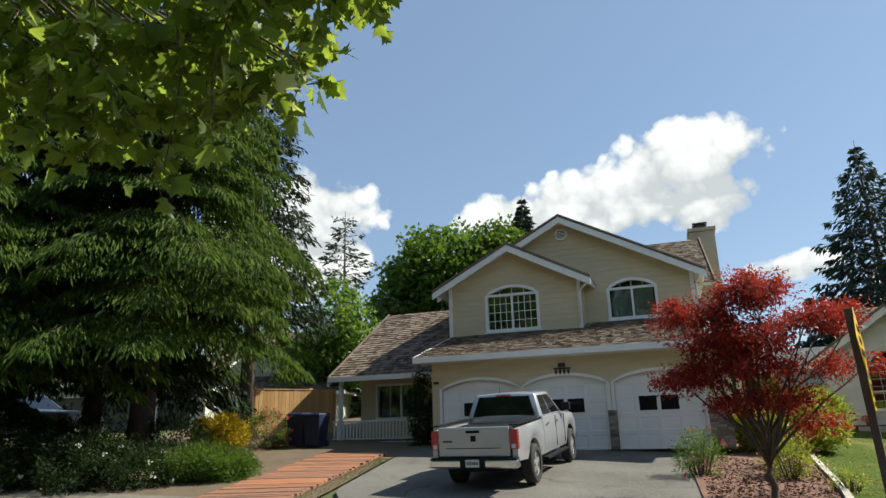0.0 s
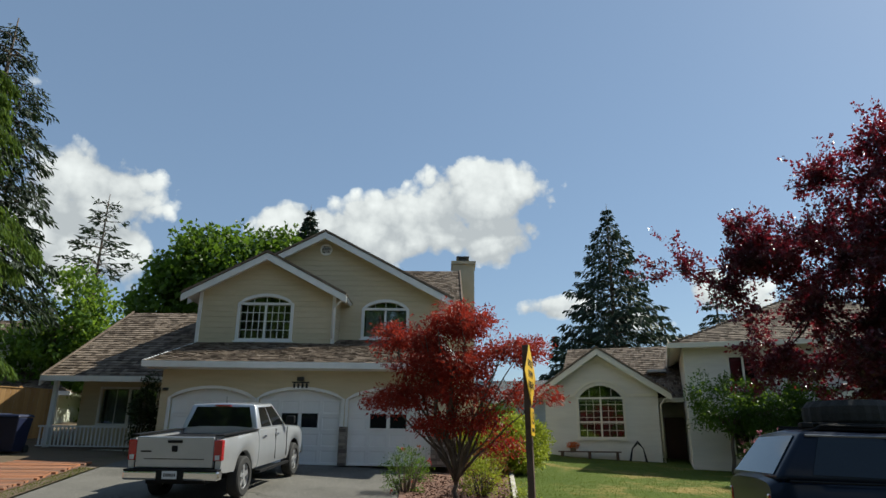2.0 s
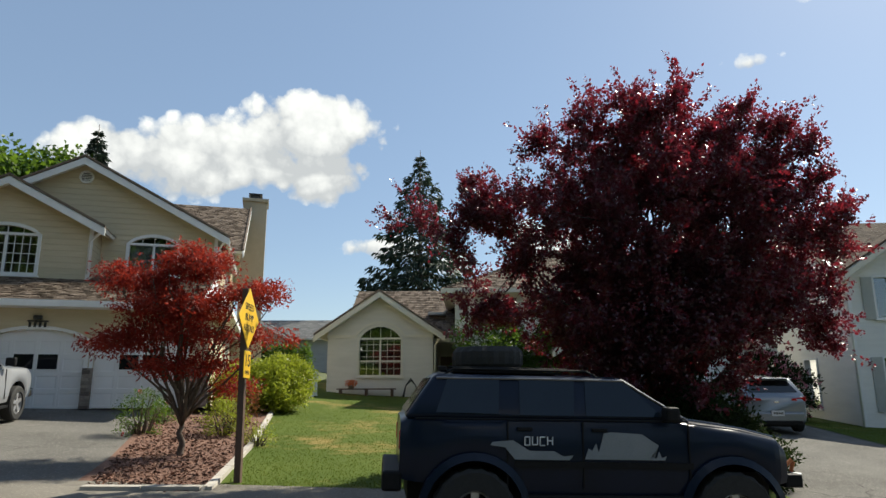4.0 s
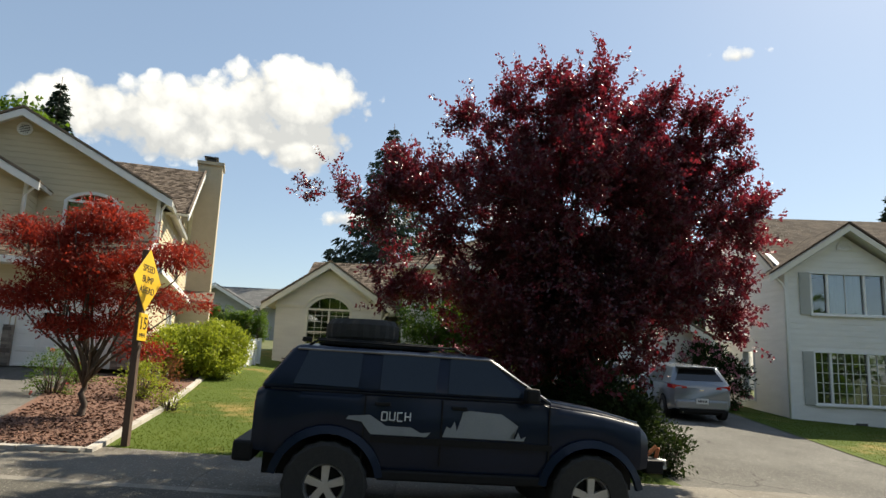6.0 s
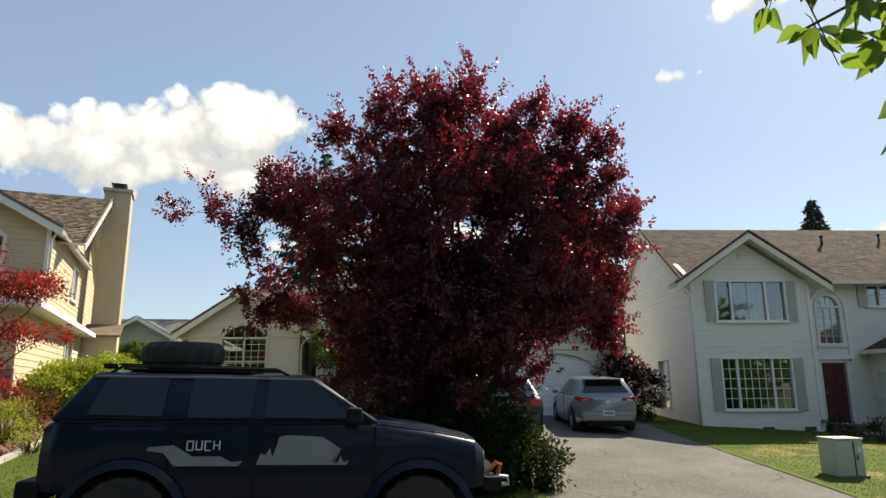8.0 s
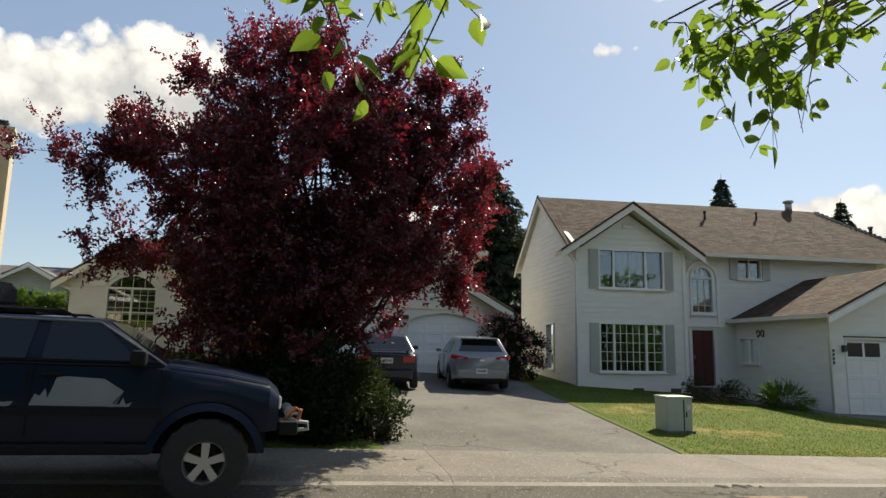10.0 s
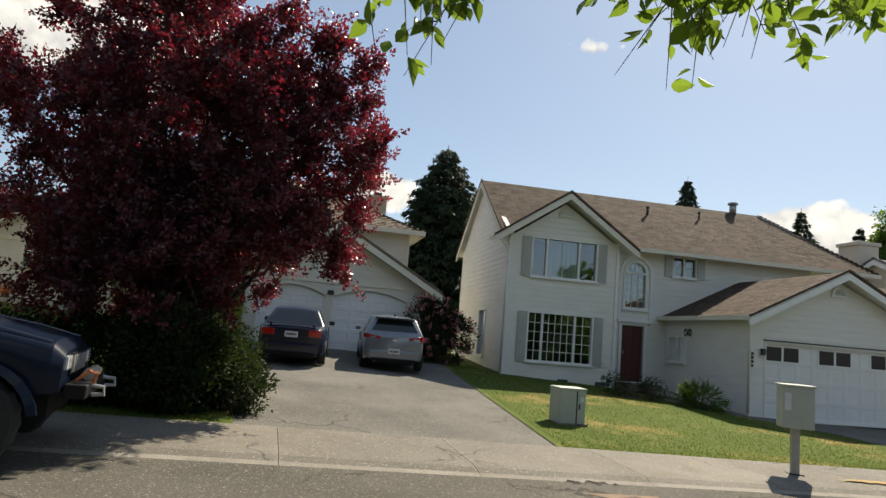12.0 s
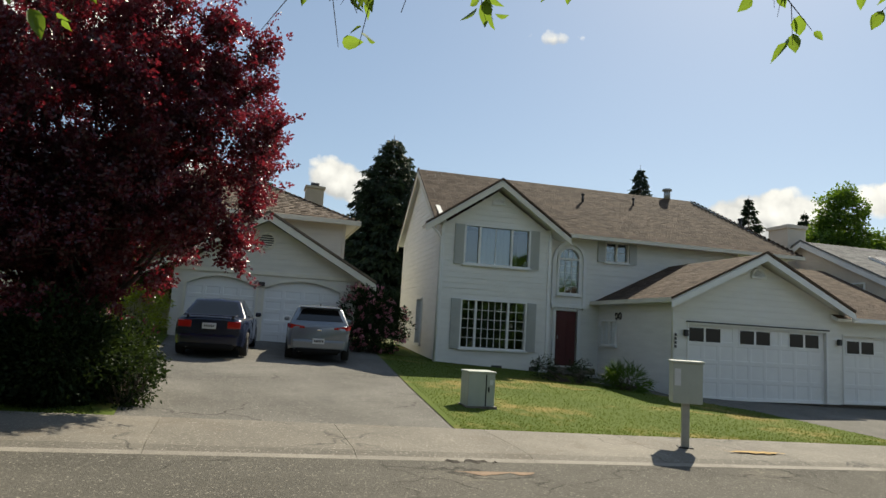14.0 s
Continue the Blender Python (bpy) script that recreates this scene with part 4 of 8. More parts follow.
    h.roof((-10.95, 29.2, 3.56), (1, 0, 0), Vector((0, -1, 0.59)), 4.3, up.length * 5.3)
    h.board((-10.96, 18.58, 3.6), (-6.6, 18.58, 3.6), 0.17, 0.05, "gutter")
    h.board((-10.97, 18.6, 3.6), (-10.97, 23.9, 6.73), 0.2, 0.05, "rake_board")
    for s in (-10.6, -6.75):
        h.box("post", s - 0.06, s + 0.06, 18.85, 18.97, 1.35, 3.5, WHITE_TRIM)
    h.box("porch_floor", -10.9, -6.4, 18.7, 20.2, 1.0, 1.38, WHITE_TRIM, "painted timber porch floor")
    rail = h.box("railing", -10.85, -7.6, 18.76, 18.83, 2.03, 2.09, WHITE_TRIM, "white timber porch railing")
    h.box("bottom_rail", -10.85, -7.6, 18.77, 18.82, 1.46, 1.50, WHITE_TRIM, parent=rail)
    for i in range(26):
        s = -10.8 + i * 0.125
        part("baluster", Geo(h.tf).box(s, s + 0.035, 18.775, 18.815, 1.50, 2.03), WHITE_TRIM, rail)
    # plate with unreadable figures over the middle door
    plate = h.box("number_plate", -2.62, -2.12, 16.955, 16.975, 3.30, 3.34, BLACK_METAL, "dark house-number plate")
    for i in range(4):
        h.box("bar", -2.58 + i * 0.12, -2.52 + i * 0.12, 16.95, 16.975, 3.16, 3.29, BLACK_METAL, parent=plate)
    h.box("lamp", -2.47, -2.27, 16.86, 16.98, 3.36, 3.47, BLACK_METAL, bevel=0.02)
    h.box("lamp", -6.32, -6.18, 16.86, 16.99, 3.05, 3.12, BLACK_METAL, bevel=0.02)


def cream_house():
    h = House("house", -34, 5, 27, 0.6, "cream lapped-board house with arched front window and cedar-shake roof", CREAM_SIDING, SHAKE, CREAM_TRIM)
    # front room gable
    w = Opening(-0.94, 0.86, 2.06, 3.62, 0.52)
    h.front(gable(0.5, 4.05, -2.35, 2.25, -0.04, 5.42), 27.0, [w])
    h.window(w, 27.0, 6, 6, 0.09, 2, None)
    h.box("sash_rail", -0.94, 0.86, 26.98, 27.05, 2.62, 2.68, CREAM_TRIM)
    band = Opening(-1.1, 1.02, 2.0, 3.62, 0.66)
    g = Geo(h.tf).band(band.arc(0.0), band.arc(0.1), 26.93, 27.0)
    g.box(-2.38, -1.12, 26.93, 27.0, 3.66, 3.78).box(1.04, 2.28, 26.93, 27.0, 3.66, 3.78)
    part("belt_board", g, CREAM_TRIM, h.ob)
    up = Vector((1, 0, 0.68))
    h.roof((-2.88, 26.55, 3.74), (0, 1, 0), up, 6.5, up.length * 2.83)
    h.roof((2.78, 26.55, 3.74), (0, 1, 0), Vector((-1, 0, 0.68)), 6.5, up.length * 2.83)
    h.board((-2.9, 26.53, 3.80), (-0.05, 26.53, 5.72), 0.24, 0.05, "rake_board")
    h.board((2.8, 26.53, 3.80), (-0.05, 26.53, 5.72), 0.24, 0.05, "rake_board")
    h.side([(0.5, 27.0, 36.0), (4.0, 27.0, 36.0)], -2.35, -1)
    h.side([(0.5, 27.0, 30.0), (4.0, 27.0, 30.0)], 2.25)
    h.pipe([(2.7, 26.6, 3.7), (2.45, 26.9, 3.45), (2.35, 26.95, 3.3), (2.35, 26.95, 1.1)], 0.04)
    # long roof over the recessed entry
    up = Vector((0, 1, 0.62))
    h.roof((-2.0, 27.8, 3.62), (1, 0, 0), up, 6.0, up.length * 4.6)
    h.roof((-2.0, 37.0, 3.62), (1, 0, 0), Vector((0, -1, 0.62)), 6.0, up.length * 4.6)
    h.front([(0.5, 2.2, 3.4), (3.9, 2.2, 3.4)], 29.8)
    h.board((2.2, 27.78, 3.66), (3.4, 27.78, 3.66), 0.17, 0.05, "gutter")
    sk = h.box("skylight", 1.9, 2.7, 29.3, 30.3, 4.9, 5.02, GREY_METAL, "flat skylight on the shakes")
    h.box("front_door", 2.45, 3.3, 29.74, 29.8, 0.9, 2.95, DOOR_RED)
    # two-storey block with hipped roof
    w2, w3 = Opening(4.85, 5.75, 3.75, 4.85), Opening(4.75, 5.75, 1.3, 2.5)
    h.front([(0.4, 3.3, 13.5), (5.35, 3.3, 13.5)], 24.5, [w2, w3])
    h.window(w2, 24.5, 2, 1, 0.09, 2, None)
    h.window(w3, 24.5, 2, 1, 0.09, 2, None)
    h.side([(0.4, 24.5, 34.0), (5.35, 24.5, 34.0)], 3.3, -1)
    h.side([(0.4, 24.5, 34.0), (5.35, 24.5, 34.0)], 13.5)
    up = Vector((0, 1, 0.5))
    top = up.length * 5.2
    h.roof((2.8, 24.0, 5.32), (1, 0, 0), up, 11.2, top, lambda t: t / 1.118, lambda t: 11.2 - t / 1.118)
    h.roof((14.0, 24.0, 5.32), (0, 1, 0), Vector((-1, 0, 0.5)), 10.4, top, lambda t: t / 1.118, lambda t: 10.4 - t / 1.118 + 0.005)
    h.roof((2.8, 24.0, 5.32), (0, 1, 0), Vector((1, 0, 0.5)), 10.4, top, lambda t: t / 1.118, lambda t: 10.4 - t / 1.118 + 0.005)
    h.roof((2.8, 34.4, 5.32), (1, 0, 0), Vector((0, -1, 0.5)), 11.2, top, lambda t: t / 1.118, lambda t: 11.2 - t / 1.118)
    for a, b in (((2.78, 23.98), (14.02, 23.98)), ((14.02, 23.98), (14.02, 34.4)), ((2.78, 23.98), (2.78, 34.4))):
        h.board((*a, 5.36), (*b, 5.36), 0.18, 0.05, "gutter")
    h.box("corner_board", 13.42, 13.52, 24.44, 24.5, 2.6, 5.3, CREAM_TRIM)
    ch = h.box("chimney", 12.0, 12.75, 26.8, 27.7, 5.5, 7.05, BRICK_GREY)
    h.box("cap", 11.95, 12.8, 26.75, 27.75, 7.05, 7.15, BRICK_GREY, parent=ch)
    h.box("flue", 12.2, 12.55, 27.1, 27.4, 7.15, 7.35, BLACK_METAL, parent=ch)
    # double garage with arched doors
    doors = [Opening(8.12, 10.35, 0.52, 2.42, 0.3), Opening(10.62, 13.2, 0.52, 2.42, 0.3)]
    h.front(gable(0.4, 2.95, 7.7, 13.75, 10.55, 4.72), 22.0, doors)
    for o in doors:
        h.head_trim(o, 22.0, 0.08)
        h.garage_door(o, 22.0, 5, 4)
    h.box("belt_board", 7.7, 13.8, 21.94, 22.0, 2.86, 2.98, CREAM_TRIM)
    h.vent(10.55, 21.98, 4.05, 0.24)
    h.box("lamp", 10.4, 10.62, 21.85, 22.0, 2.48, 2.62, BLACK_METAL, bevel=0.02)
    up = Vector((1, 0, 0.56))
    h.roof((6.75, 21.55, 2.82), (0, 1, 0), up, 3.4, up.length * 3.8)
    h.roof((14.35, 21.55, 2.82), (0, 1, 0), Vector((-1, 0, 0.56)), 3.4, up.length * 3.8)
    h.board((6.73, 21.53, 2.88), (10.55, 21.53, 5.02), 0.22, 0.05, "rake_board")
    h.board((14.37, 21.53, 2.88), (10.55, 21.53, 5.02), 0.22, 0.05, "rake_board")
    h.side([(0.4, 22.0, 24.5), (2.9, 22.0, 24.5)], 13.75)
    h.side([(0.4, 22.0, 24.5), (2.9, 22.0, 24.5)], 7.7, -1)


def white_house():
    h = House("house", -36, 22, 22, -0.1, "white lapped-board two-storey house with brown shingle roof", WHITE_SIDING, COMPO, WHITE_TRIM, False)
    # gabled bay
    up_w, low_w = Opening(16.55, 18.92, 3.76, 5.08), Opening(16.54, 18.88, 0.83, 2.45)
    h.front(gable(-0.2, 5.05, 15.7, 19.78, 17.68, 6.42), 21.2, [up_w, low_w])
    h.window(up_w, 21.2, 3, 1, 0.06, 3, (BLIND_AND_REFLECTION, 17.1, 18.27, 3.78, 5.05, 0.012), cuts=(17.07, 18.28))
    h.window(low_w, 21.2, 9, 5, 0.06, 3, None, cuts=(17.05, 18.25))
    for s, z0, z1 in ((16.14, 3.70, 5.10), (18.98, 3.70, 5.10), (16.14, 0.76, 2.48), (18.95, 0.76, 2.48)):
        sh = h.box("shutter", s, s + 0.34, 21.14, 21.19, z0, z1, SHUTTER, "grey louvred shutter")
        k = int((z1 - z0 - 0.12) / 0.06)
        for i in range(k):
            part("slat", Geo(h.tf).box(s + 0.04, s + 0.30, 21.125, 21.142, z0 + 0.06 + i * 0.06, z0 + 0.105 + i * 0.06), SHUTTER, sh)
    h.vent(17.70, 21.18, 5.98, 0.2, True)
    h.side([(-0.2, 21.2, 22.1), (5.2, 21.2, 22.1)], 19.78)
    h.side([(-0.2, 21.2, 28.6), (5.1, 21.2, 28.6), (7.65, 25.2, 25.4)], 15.7, -1, [Opening(23.8, 24.7, 0.8, 2.5)])
    h.window(Opening(23.8, 24.7, 0.8, 2.5), 15.7, 1, 1, 0.06, 1, None, "left")
    up = Vector((1, 0, 0.68))
    h.roof((15.0, 20.75, 4.93), (0, 1, 0), up, 3.3, up.length * 2.67, None, lambda t: 0.75 + 0.944 * t / up.length)
    h.roof((20.34, 20.75, 4.93), (0, 1, 0), Vector((-1, 0, 0.68)), 3.3, up.length * 2.67, None, lambda t: 0.75 + 0.944 * t / up.length)
    h.board((14.98, 20.73, 4.98), (17.67, 20.73, 6.81), 0.2, 0.05, "rake_board", CREAM_TRIM)
    h.board((20.36, 20.73, 4.98), (17.67, 20.73, 6.81), 0.2, 0.05, "rake_board", CREAM_TRIM)
    for s in (15.7, 19.74):
        h.box("corner_board", s - 0.05, s + 0.06, 21.14, 21.2, 0.0, 5.0, WHITE_TRIM)
    h.pipe([(15.2, 20.9, 4.9), (15.5, 21.05, 4.7), (15.62, 21.1, 4.5), (15.62, 21.1, 0.1)], 0.04)
    # main front
    arch, door_o, small = Opening(20.5, 21.3, 3.02, 4.3, 0.4), Opening(20.42, 21.3, 0.3, 2.34), Opening(22.42, 23.33, 4.36, 5.05)
    h.front([(-0.2, 19.78, 28.4), (5.25, 19.78, 28.4)], 22.0, [arch, door_o, small])
    # pale sheet behind the arch panes imitates the sky's reflection
    h.window(arch, 22.0, 3, 5, 0.09, 1, (BLIND_AND_REFLECTION, 20.51, 21.29, 3.25, 4.6, 0.01))
    g = Geo(h.tf).band(arch.arc(0.16), arch.arc(0.26), 21.93, 22.0)
    part("belt_board", g.box(20.2, 20.33, 21.93, 22.0, 2.5, 4.3).box(21.47, 21.6, 21.93, 22.0, 2.5, 4.3), WHITE_TRIM, h.ob)
    h.window(small, 22.0, 2, 2, 0.06, 2, None)
    for s in (22.06, 23.41):
        h.box("shutter", s, s + 0.31, 21.93, 21.99, 4.30, 5.10, SHUTTER)
    d = h.box("front_door", 20.45, 21.27, 22.05, 22.1, 0.3, 2.33, DOOR_RED, "dark red panelled front door")
    for i in range(3):
        for k in range(2):
            part("panel", Geo(h.tf).box(20.54 + k * 0.37, 20.83 + k * 0.37, 22.035, 22.052, 0.42 + i * 0.64, 0.95 + i * 0.64), DOOR_RED, d)
    part("handle", Geo().tube([h.tf(20.52, 22.0, 1.28), h.tf(20.52, 22.0, 1.42)], 0.015), GREY_METAL, d)
    h.head_trim(door_o, 22.0, 0.12, 0.05)
    lint = h.box("lintel", 20.2, 21.6, 21.86, 22.0, 2.46, 2.58, WHITE_TRIM, "moulded lintel with dentils")
    for i in range(11):
        part("dentil", Geo(h.tf).box(20.23 + i * 0.125, 20.29 + i * 0.125, 21.89, 21.99, 2.40, 2.46), WHITE_TRIM, lint)
    h.box("step", 20.1, 21.7, 21.2, 22.0, 0.05, 0.26, CONCRETE)
    up = Vector((0, 1, 0.72))
    hyp = up.length * 3.85
    h.roof((15.52, 21.45, 5.16), (1, 0, 0), up, 15.58, hyp, None, lambda t: 15.58 - t / up.length * 0.7)
    h.roof((15.52, 29.15, 5.16), (1, 0, 0), Vector((0, -1, 0.72)), 15.58, hyp, None, lambda t: 15.58 - t / up.length * 0.7)
    h.roof((31.1, 21.45, 5.16), (0, 1, 0), Vector((-0.7, 0, 0.72)), 7.7, Vector((2.695, 0, 2.77)).length, lambda t: t * 0.98, lambda t: 7.7 - t * 0.98 + 0.005)
    h.board((15.50, 21.43, 5.2), (15.50, 25.3, 7.98), 0.22, 0.05, "rake_board", CREAM_TRIM)
    h.board((15.50, 29.15, 5.2), (15.50, 25.3, 7.98), 0.22, 0.05, "rake_board", CREAM_TRIM)
    h.board((20.4, 21.42, 5.19), (31.1, 21.42, 5.19), 0.14, 0.06, "gutter", CREAM_TRIM)
    h.side([(-0.2, 22.0, 28.6), (5.2, 22.0, 28.6)], 28.4)
    h.front([(-0.2, 15.7, 28.4), (5.2, 15.7, 28.4)], 28.5)
    # garage wing
    big = Opening(22.75, 27.9, -0.27, 2.0)
    h.front(gable(-0.3, 2.7, 22.2, 28.45, 25.23, 4.12), 17.2, [big])
    h.head_trim(big, 17.2, 0.06, 0.03)
    h.garage_door(big, 17.2, 4, 9, [(x, x + 0.53, 1.48, 1.90) for x in (22.82, 23.42, 24.67, 25.27, 26.55, 27.16)])
    h.box("door_head", 22.65, 28.0, 17.14, 17.2, 2.06, 2.10, BLACK_METAL)
    sw = Opening(20.65, 21.65, 1.2, 2.03)
    h.side([(-0.3, 17.2, 22.0), (2.72, 17.2, 22.0)], 22.2, -1, [sw])
    h.window(sw, 22.2, 2, 1, 0.06, 2, None, "left")
    h.vent(25.28, 17.18, 3.66, 0.22, True)
    up = Vector((1, 0, 0.494))
    h.roof((21.85, 16.75, 2.70), (0, 1, 0), up, 5.3, up.length * 3.38)
    h.roof((28.61, 16.75, 2.70), (0, 1, 0), Vector((-1, 0, 0.494)), 6.8, up.length * 3.38)
    h.board((21.83, 16.73, 2.76), (25.23, 16.73, 4.44), 0.2, 0.05, "rake_board")
    h.board((28.63, 16.73, 2.76), (25.23, 16.73, 4.44), 0.2, 0.05, "rake_board")
    h.board((21.83, 16.75, 2.76), (21.83, 22.0, 2.76), 0.14, 0.06, "gutter", CREAM_TRIM)
    h.pipe([(21.95, 16.9, 2.75), (22.12, 17.12, 2.55), (22.12, 17.12, -0.1)], 0.04)
    third = Opening(28.82, 31.3, -0.27, 1.95)
    h.front([(-0.3, 28.45, 32.0), (2.5, 28.45, 32.0)], 17.4, [third])
    h.garage_door(third, 17.4, 4, 4, [(29.03, 29.55, 1.38, 1.79), (29.63, 30.15, 1.38, 1.79)])
    h.head_trim(third, 17.4, 0.06, 0.03)
    rr = Vector((0, 1, 0.45))
    h.roof((28.1, 16.9, 2.5), (1, 0, 0), rr, 4.4, rr.length * 5.0)
    h.board((28.7, 16.88, 2.54), (32.4, 16.88, 2.54), 0.14, 0.06, "gutter")
    h.side([(-0.3, 17.4, 24.0), (2.6, 17.4, 24.0), (4.6, 21.8, 22.0)], 32.0)
    for s in (22.6, 28.36):
        lamp = h.box("wall_lamp", s - 0.06, s + 0.06, 17.05, 17.17, 1.62, 1.82, BLACK_METAL, "small black carriage lamp", bevel=0.02)
    # low screened vents in the footing, and a curled wall ornament by the porch
    for s in (16.3, 17.9, 19.3):
        h.box("footing_vent", s - 0.19, s + 0.19, 21.165, 21.185, 0.10, 0.24, VENT_DARK)
    part("ornament", Geo().tube([h.tf(22.15, 22.0 - 1.55 + 0.2 * math.cos(a), 2.22 + 0.12 * math.sin(a * 2)) for a in [k * 0.5 for k in range(13)]], 0.022, 6), BLACK_METAL, h.ob, "curled black metal wall ornament")
    # unreadable figures by the garage corner
    for i in range(4):
        h.box("bar", 22.24, 22.30, 17.15, 17.17, 1.25 + i * 0.12, 1.33 + i * 0.12, BLACK_METAL)
    # roof pipes
    for s, d, tall, r in ((22.4, 24.1, 0.24, 0.05), (24.9, 24.3, 0.20, 0.04), (27.2, 25.3, 0.30, 0.15), (30.0, 23.9, 1.3, 0.07)):
        z = 5.16 + (min(d, 25.3) - 21.45) * 0.74 if s < 29 else 5.7
        h.pipe([(s, d, z - 0.1), (s, d, z + tall)], r, GREY_METAL if r > 0.1 else BLACK_METAL, "vent_pipe")
        h.pipe([(s, d, z + tall - 0.02), (s, d, z + tall + 0.06)], r * 1.5, GREY_METAL if r > 0.1 else BLACK_METAL, "vent_cap")


def neighbour_right():
    h = House("house", -36, 36, 26, -0.4, "beige neighbouring house with stucco chimney and grey roof", BEIGE_SIDING, COMPO_GREY, WHITE_TRIM, False)
    w = Opening(20.6, 21.6, 3.3, 4.2)
    h.front([(-0.4, 33.2, 44.0), (4.2, 33.2, 44.0)], 19.5)
    h.side([(-0.4, 19.5, 27.6), (4.15, 19.5, 27.6), (6.1, 23.5, 23.7)], 33.2, -1, [w])
    h.window(w, 33.2, 2, 1, 0.06, 2, None, "left")
    up = Vector((0, 1, 0.47))
    h.roof((32.95, 19.1, 4.15), (1, 0, 0), up, 12.0, up.length * 4.5)
    h.roof((32.95, 28.1, 4.15), (1, 0, 0), Vector((0, -1, 0.47)), 12.0, up.length * 4.5)
    h.board((32.93, 19.1, 4.2), (32.93, 23.6, 6.33), 0.22, 0.05, "rake_board")
    h.board((32.93, 28.1, 4.2), (32.93, 23.6, 6.33), 0.22, 0.05, "rake_board")
    h.board((32.93, 19.08, 4.2), (44.9, 19.08, 4.2), 0.2, 0.05, "gutter")
    ch = h.box("chimney", 32.75, 33.75, 24.15, 25.34, -0.4, 6.95, BEIGE_SIDING, "pale stucco chimney")
    h.box("cap", 32.68, 33.82, 24.07, 25.42, 6.95, 7.10, BEIGE_SIDING, parent=ch)
    h.box("flue", 33.1, 33.5, 24.5, 24.9, 7.10, 7.22, GREY_METAL, parent=ch)
    sky = part("skylight", Geo(h.tf).slab([(35.0, 20.9, 5.12), (36.3, 20.9, 5.12), (36.3, 21.9, 5.59), (35.0, 21.9, 5.59)], 0.14), BLACK_METAL, h.ob, "dark roof skylight")
    part("frame", Geo(h.tf).slab([(34.94, 20.84, 5.06), (36.36, 20.84, 5.06), (36.36, 21.96, 5.59), (34.94, 21.96, 5.59)], 0.10), WHITE_TRIM, sky)


def neighbour_left():
    h = House("house", -2, -14, 30, 1.6, "pale green lapped-board house behind the cedars", OLIVE_SIDING, SHAKE, WHITE_TRIM)
    doors = [Opening(-22.5, -17.6, 1.7, 3.7), Opening(-16.6, -14.9, 1.7, 3.7)]
    h.front([(1.4, -24.0, -14.2), (4.3, -24.0, -14.2)], 28.2, doors)
    for o in doors:
        h.head_trim(o, 28.2, 0.07)
        h.garage_door(o, 28.2, 4, 4, (), DOOR_DARK)
    h.side([(1.4, 28.2, 36.0), (4.3, 28.2, 36.0)], -14.2)
    h.front([(1.4, -14.2, -8.6), (3.9, -14.2, -8.6)], 31.0)
    h.side([(1.4, 31.0, 38.0), (3.9, 31.0, 38.0)], -8.6)
    up = Vector((0, 1, 0.42))
    h.roof((-24.6, 27.6, 4.25), (1, 0, 0), up, 10.8, up.length * 4.4)
    h.roof((-15.0, 30.4, 3.75), (1, 0, 0), up, 7.0, up.length * 3.0, None, lambda t: 7.0 - t * 0.9)
    h.roof((-8.0, 30.4, 3.75), (0, 1, 0), Vector((-1, 0, 0.42)), 8.0, 2.9, lambda t: t * 0.9, None)
    h.board((-15.0, 30.38, 3.79), (-7.98, 30.38, 3.79), 0.18, 0.05, "gutter")
    h.board((-24.6, 27.58, 4.29), (-13.8, 27.58, 4.29), 0.18, 0.05, "gutter")
    w = Opening(-11.7, -10.8, 5.0, 5.9)
    h.front([(4.4, -16.0, -9.6), (6.4, -16.0, -9.6)], 33.0, [w])
    h.window(w, 33.0, 2, 1, 0.08, 2, None)
    h.side([(4.4, 33.0, 38.0), (6.4, 33.0, 38.0)], -9.6)
    h.roof((-16.5, 32.5, 6.4), (1, 0, 0), up, 7.4, up.length * 3.0)


def grey_house_behind():
    h = House("house", -30, -4, 50, 2.0, "grey lapped-board house far behind a clipped hedge", GREY_SIDING, COMPO_GREY, WHITE_TRIM, False)
    w = Opening(-9.9, -8.5, 3.6, 4.8)
    h.front([(1.5, -14.0, 4.0), (5.3, -14.0, 4.0)], 50.0, [w])
    h.window(w, 50.0, 2, 1, 0.1, 2, None)
    h.front(gable(1.5, 5.1, -11.6, -6.8, -9.2, 6.6), 48.6, [w])
    up = Vector((0, 1, 0.45))
    h.roof((-14.6, 49.4, 5.2), (1, 0, 0), up, 19.2, up.length * 4.0)
    g = Vector((1, 0, 0.54))
    h.roof((-12.2, 48.0, 5.0), (0, 1, 0), g, 5.0, g.length * 3.0)
    h.roof((-6.2, 48.0, 5.0), (0, 1, 0), Vector((-1, 0, 0.54)), 5.0, g.length * 3.0)
    h.board((-12.22, 47.98, 5.06), (-9.2, 47.98, 6.72), 0.22, 0.05, "rake_board")
    h.board((-6.18, 47.98, 5.06), (-9.2, 47.98, 6.72), 0.22, 0.05, "rake_board")


tan_house()
cream_house()
white_house()
neighbour_right()
neighbour_left()
grey_house_behind()


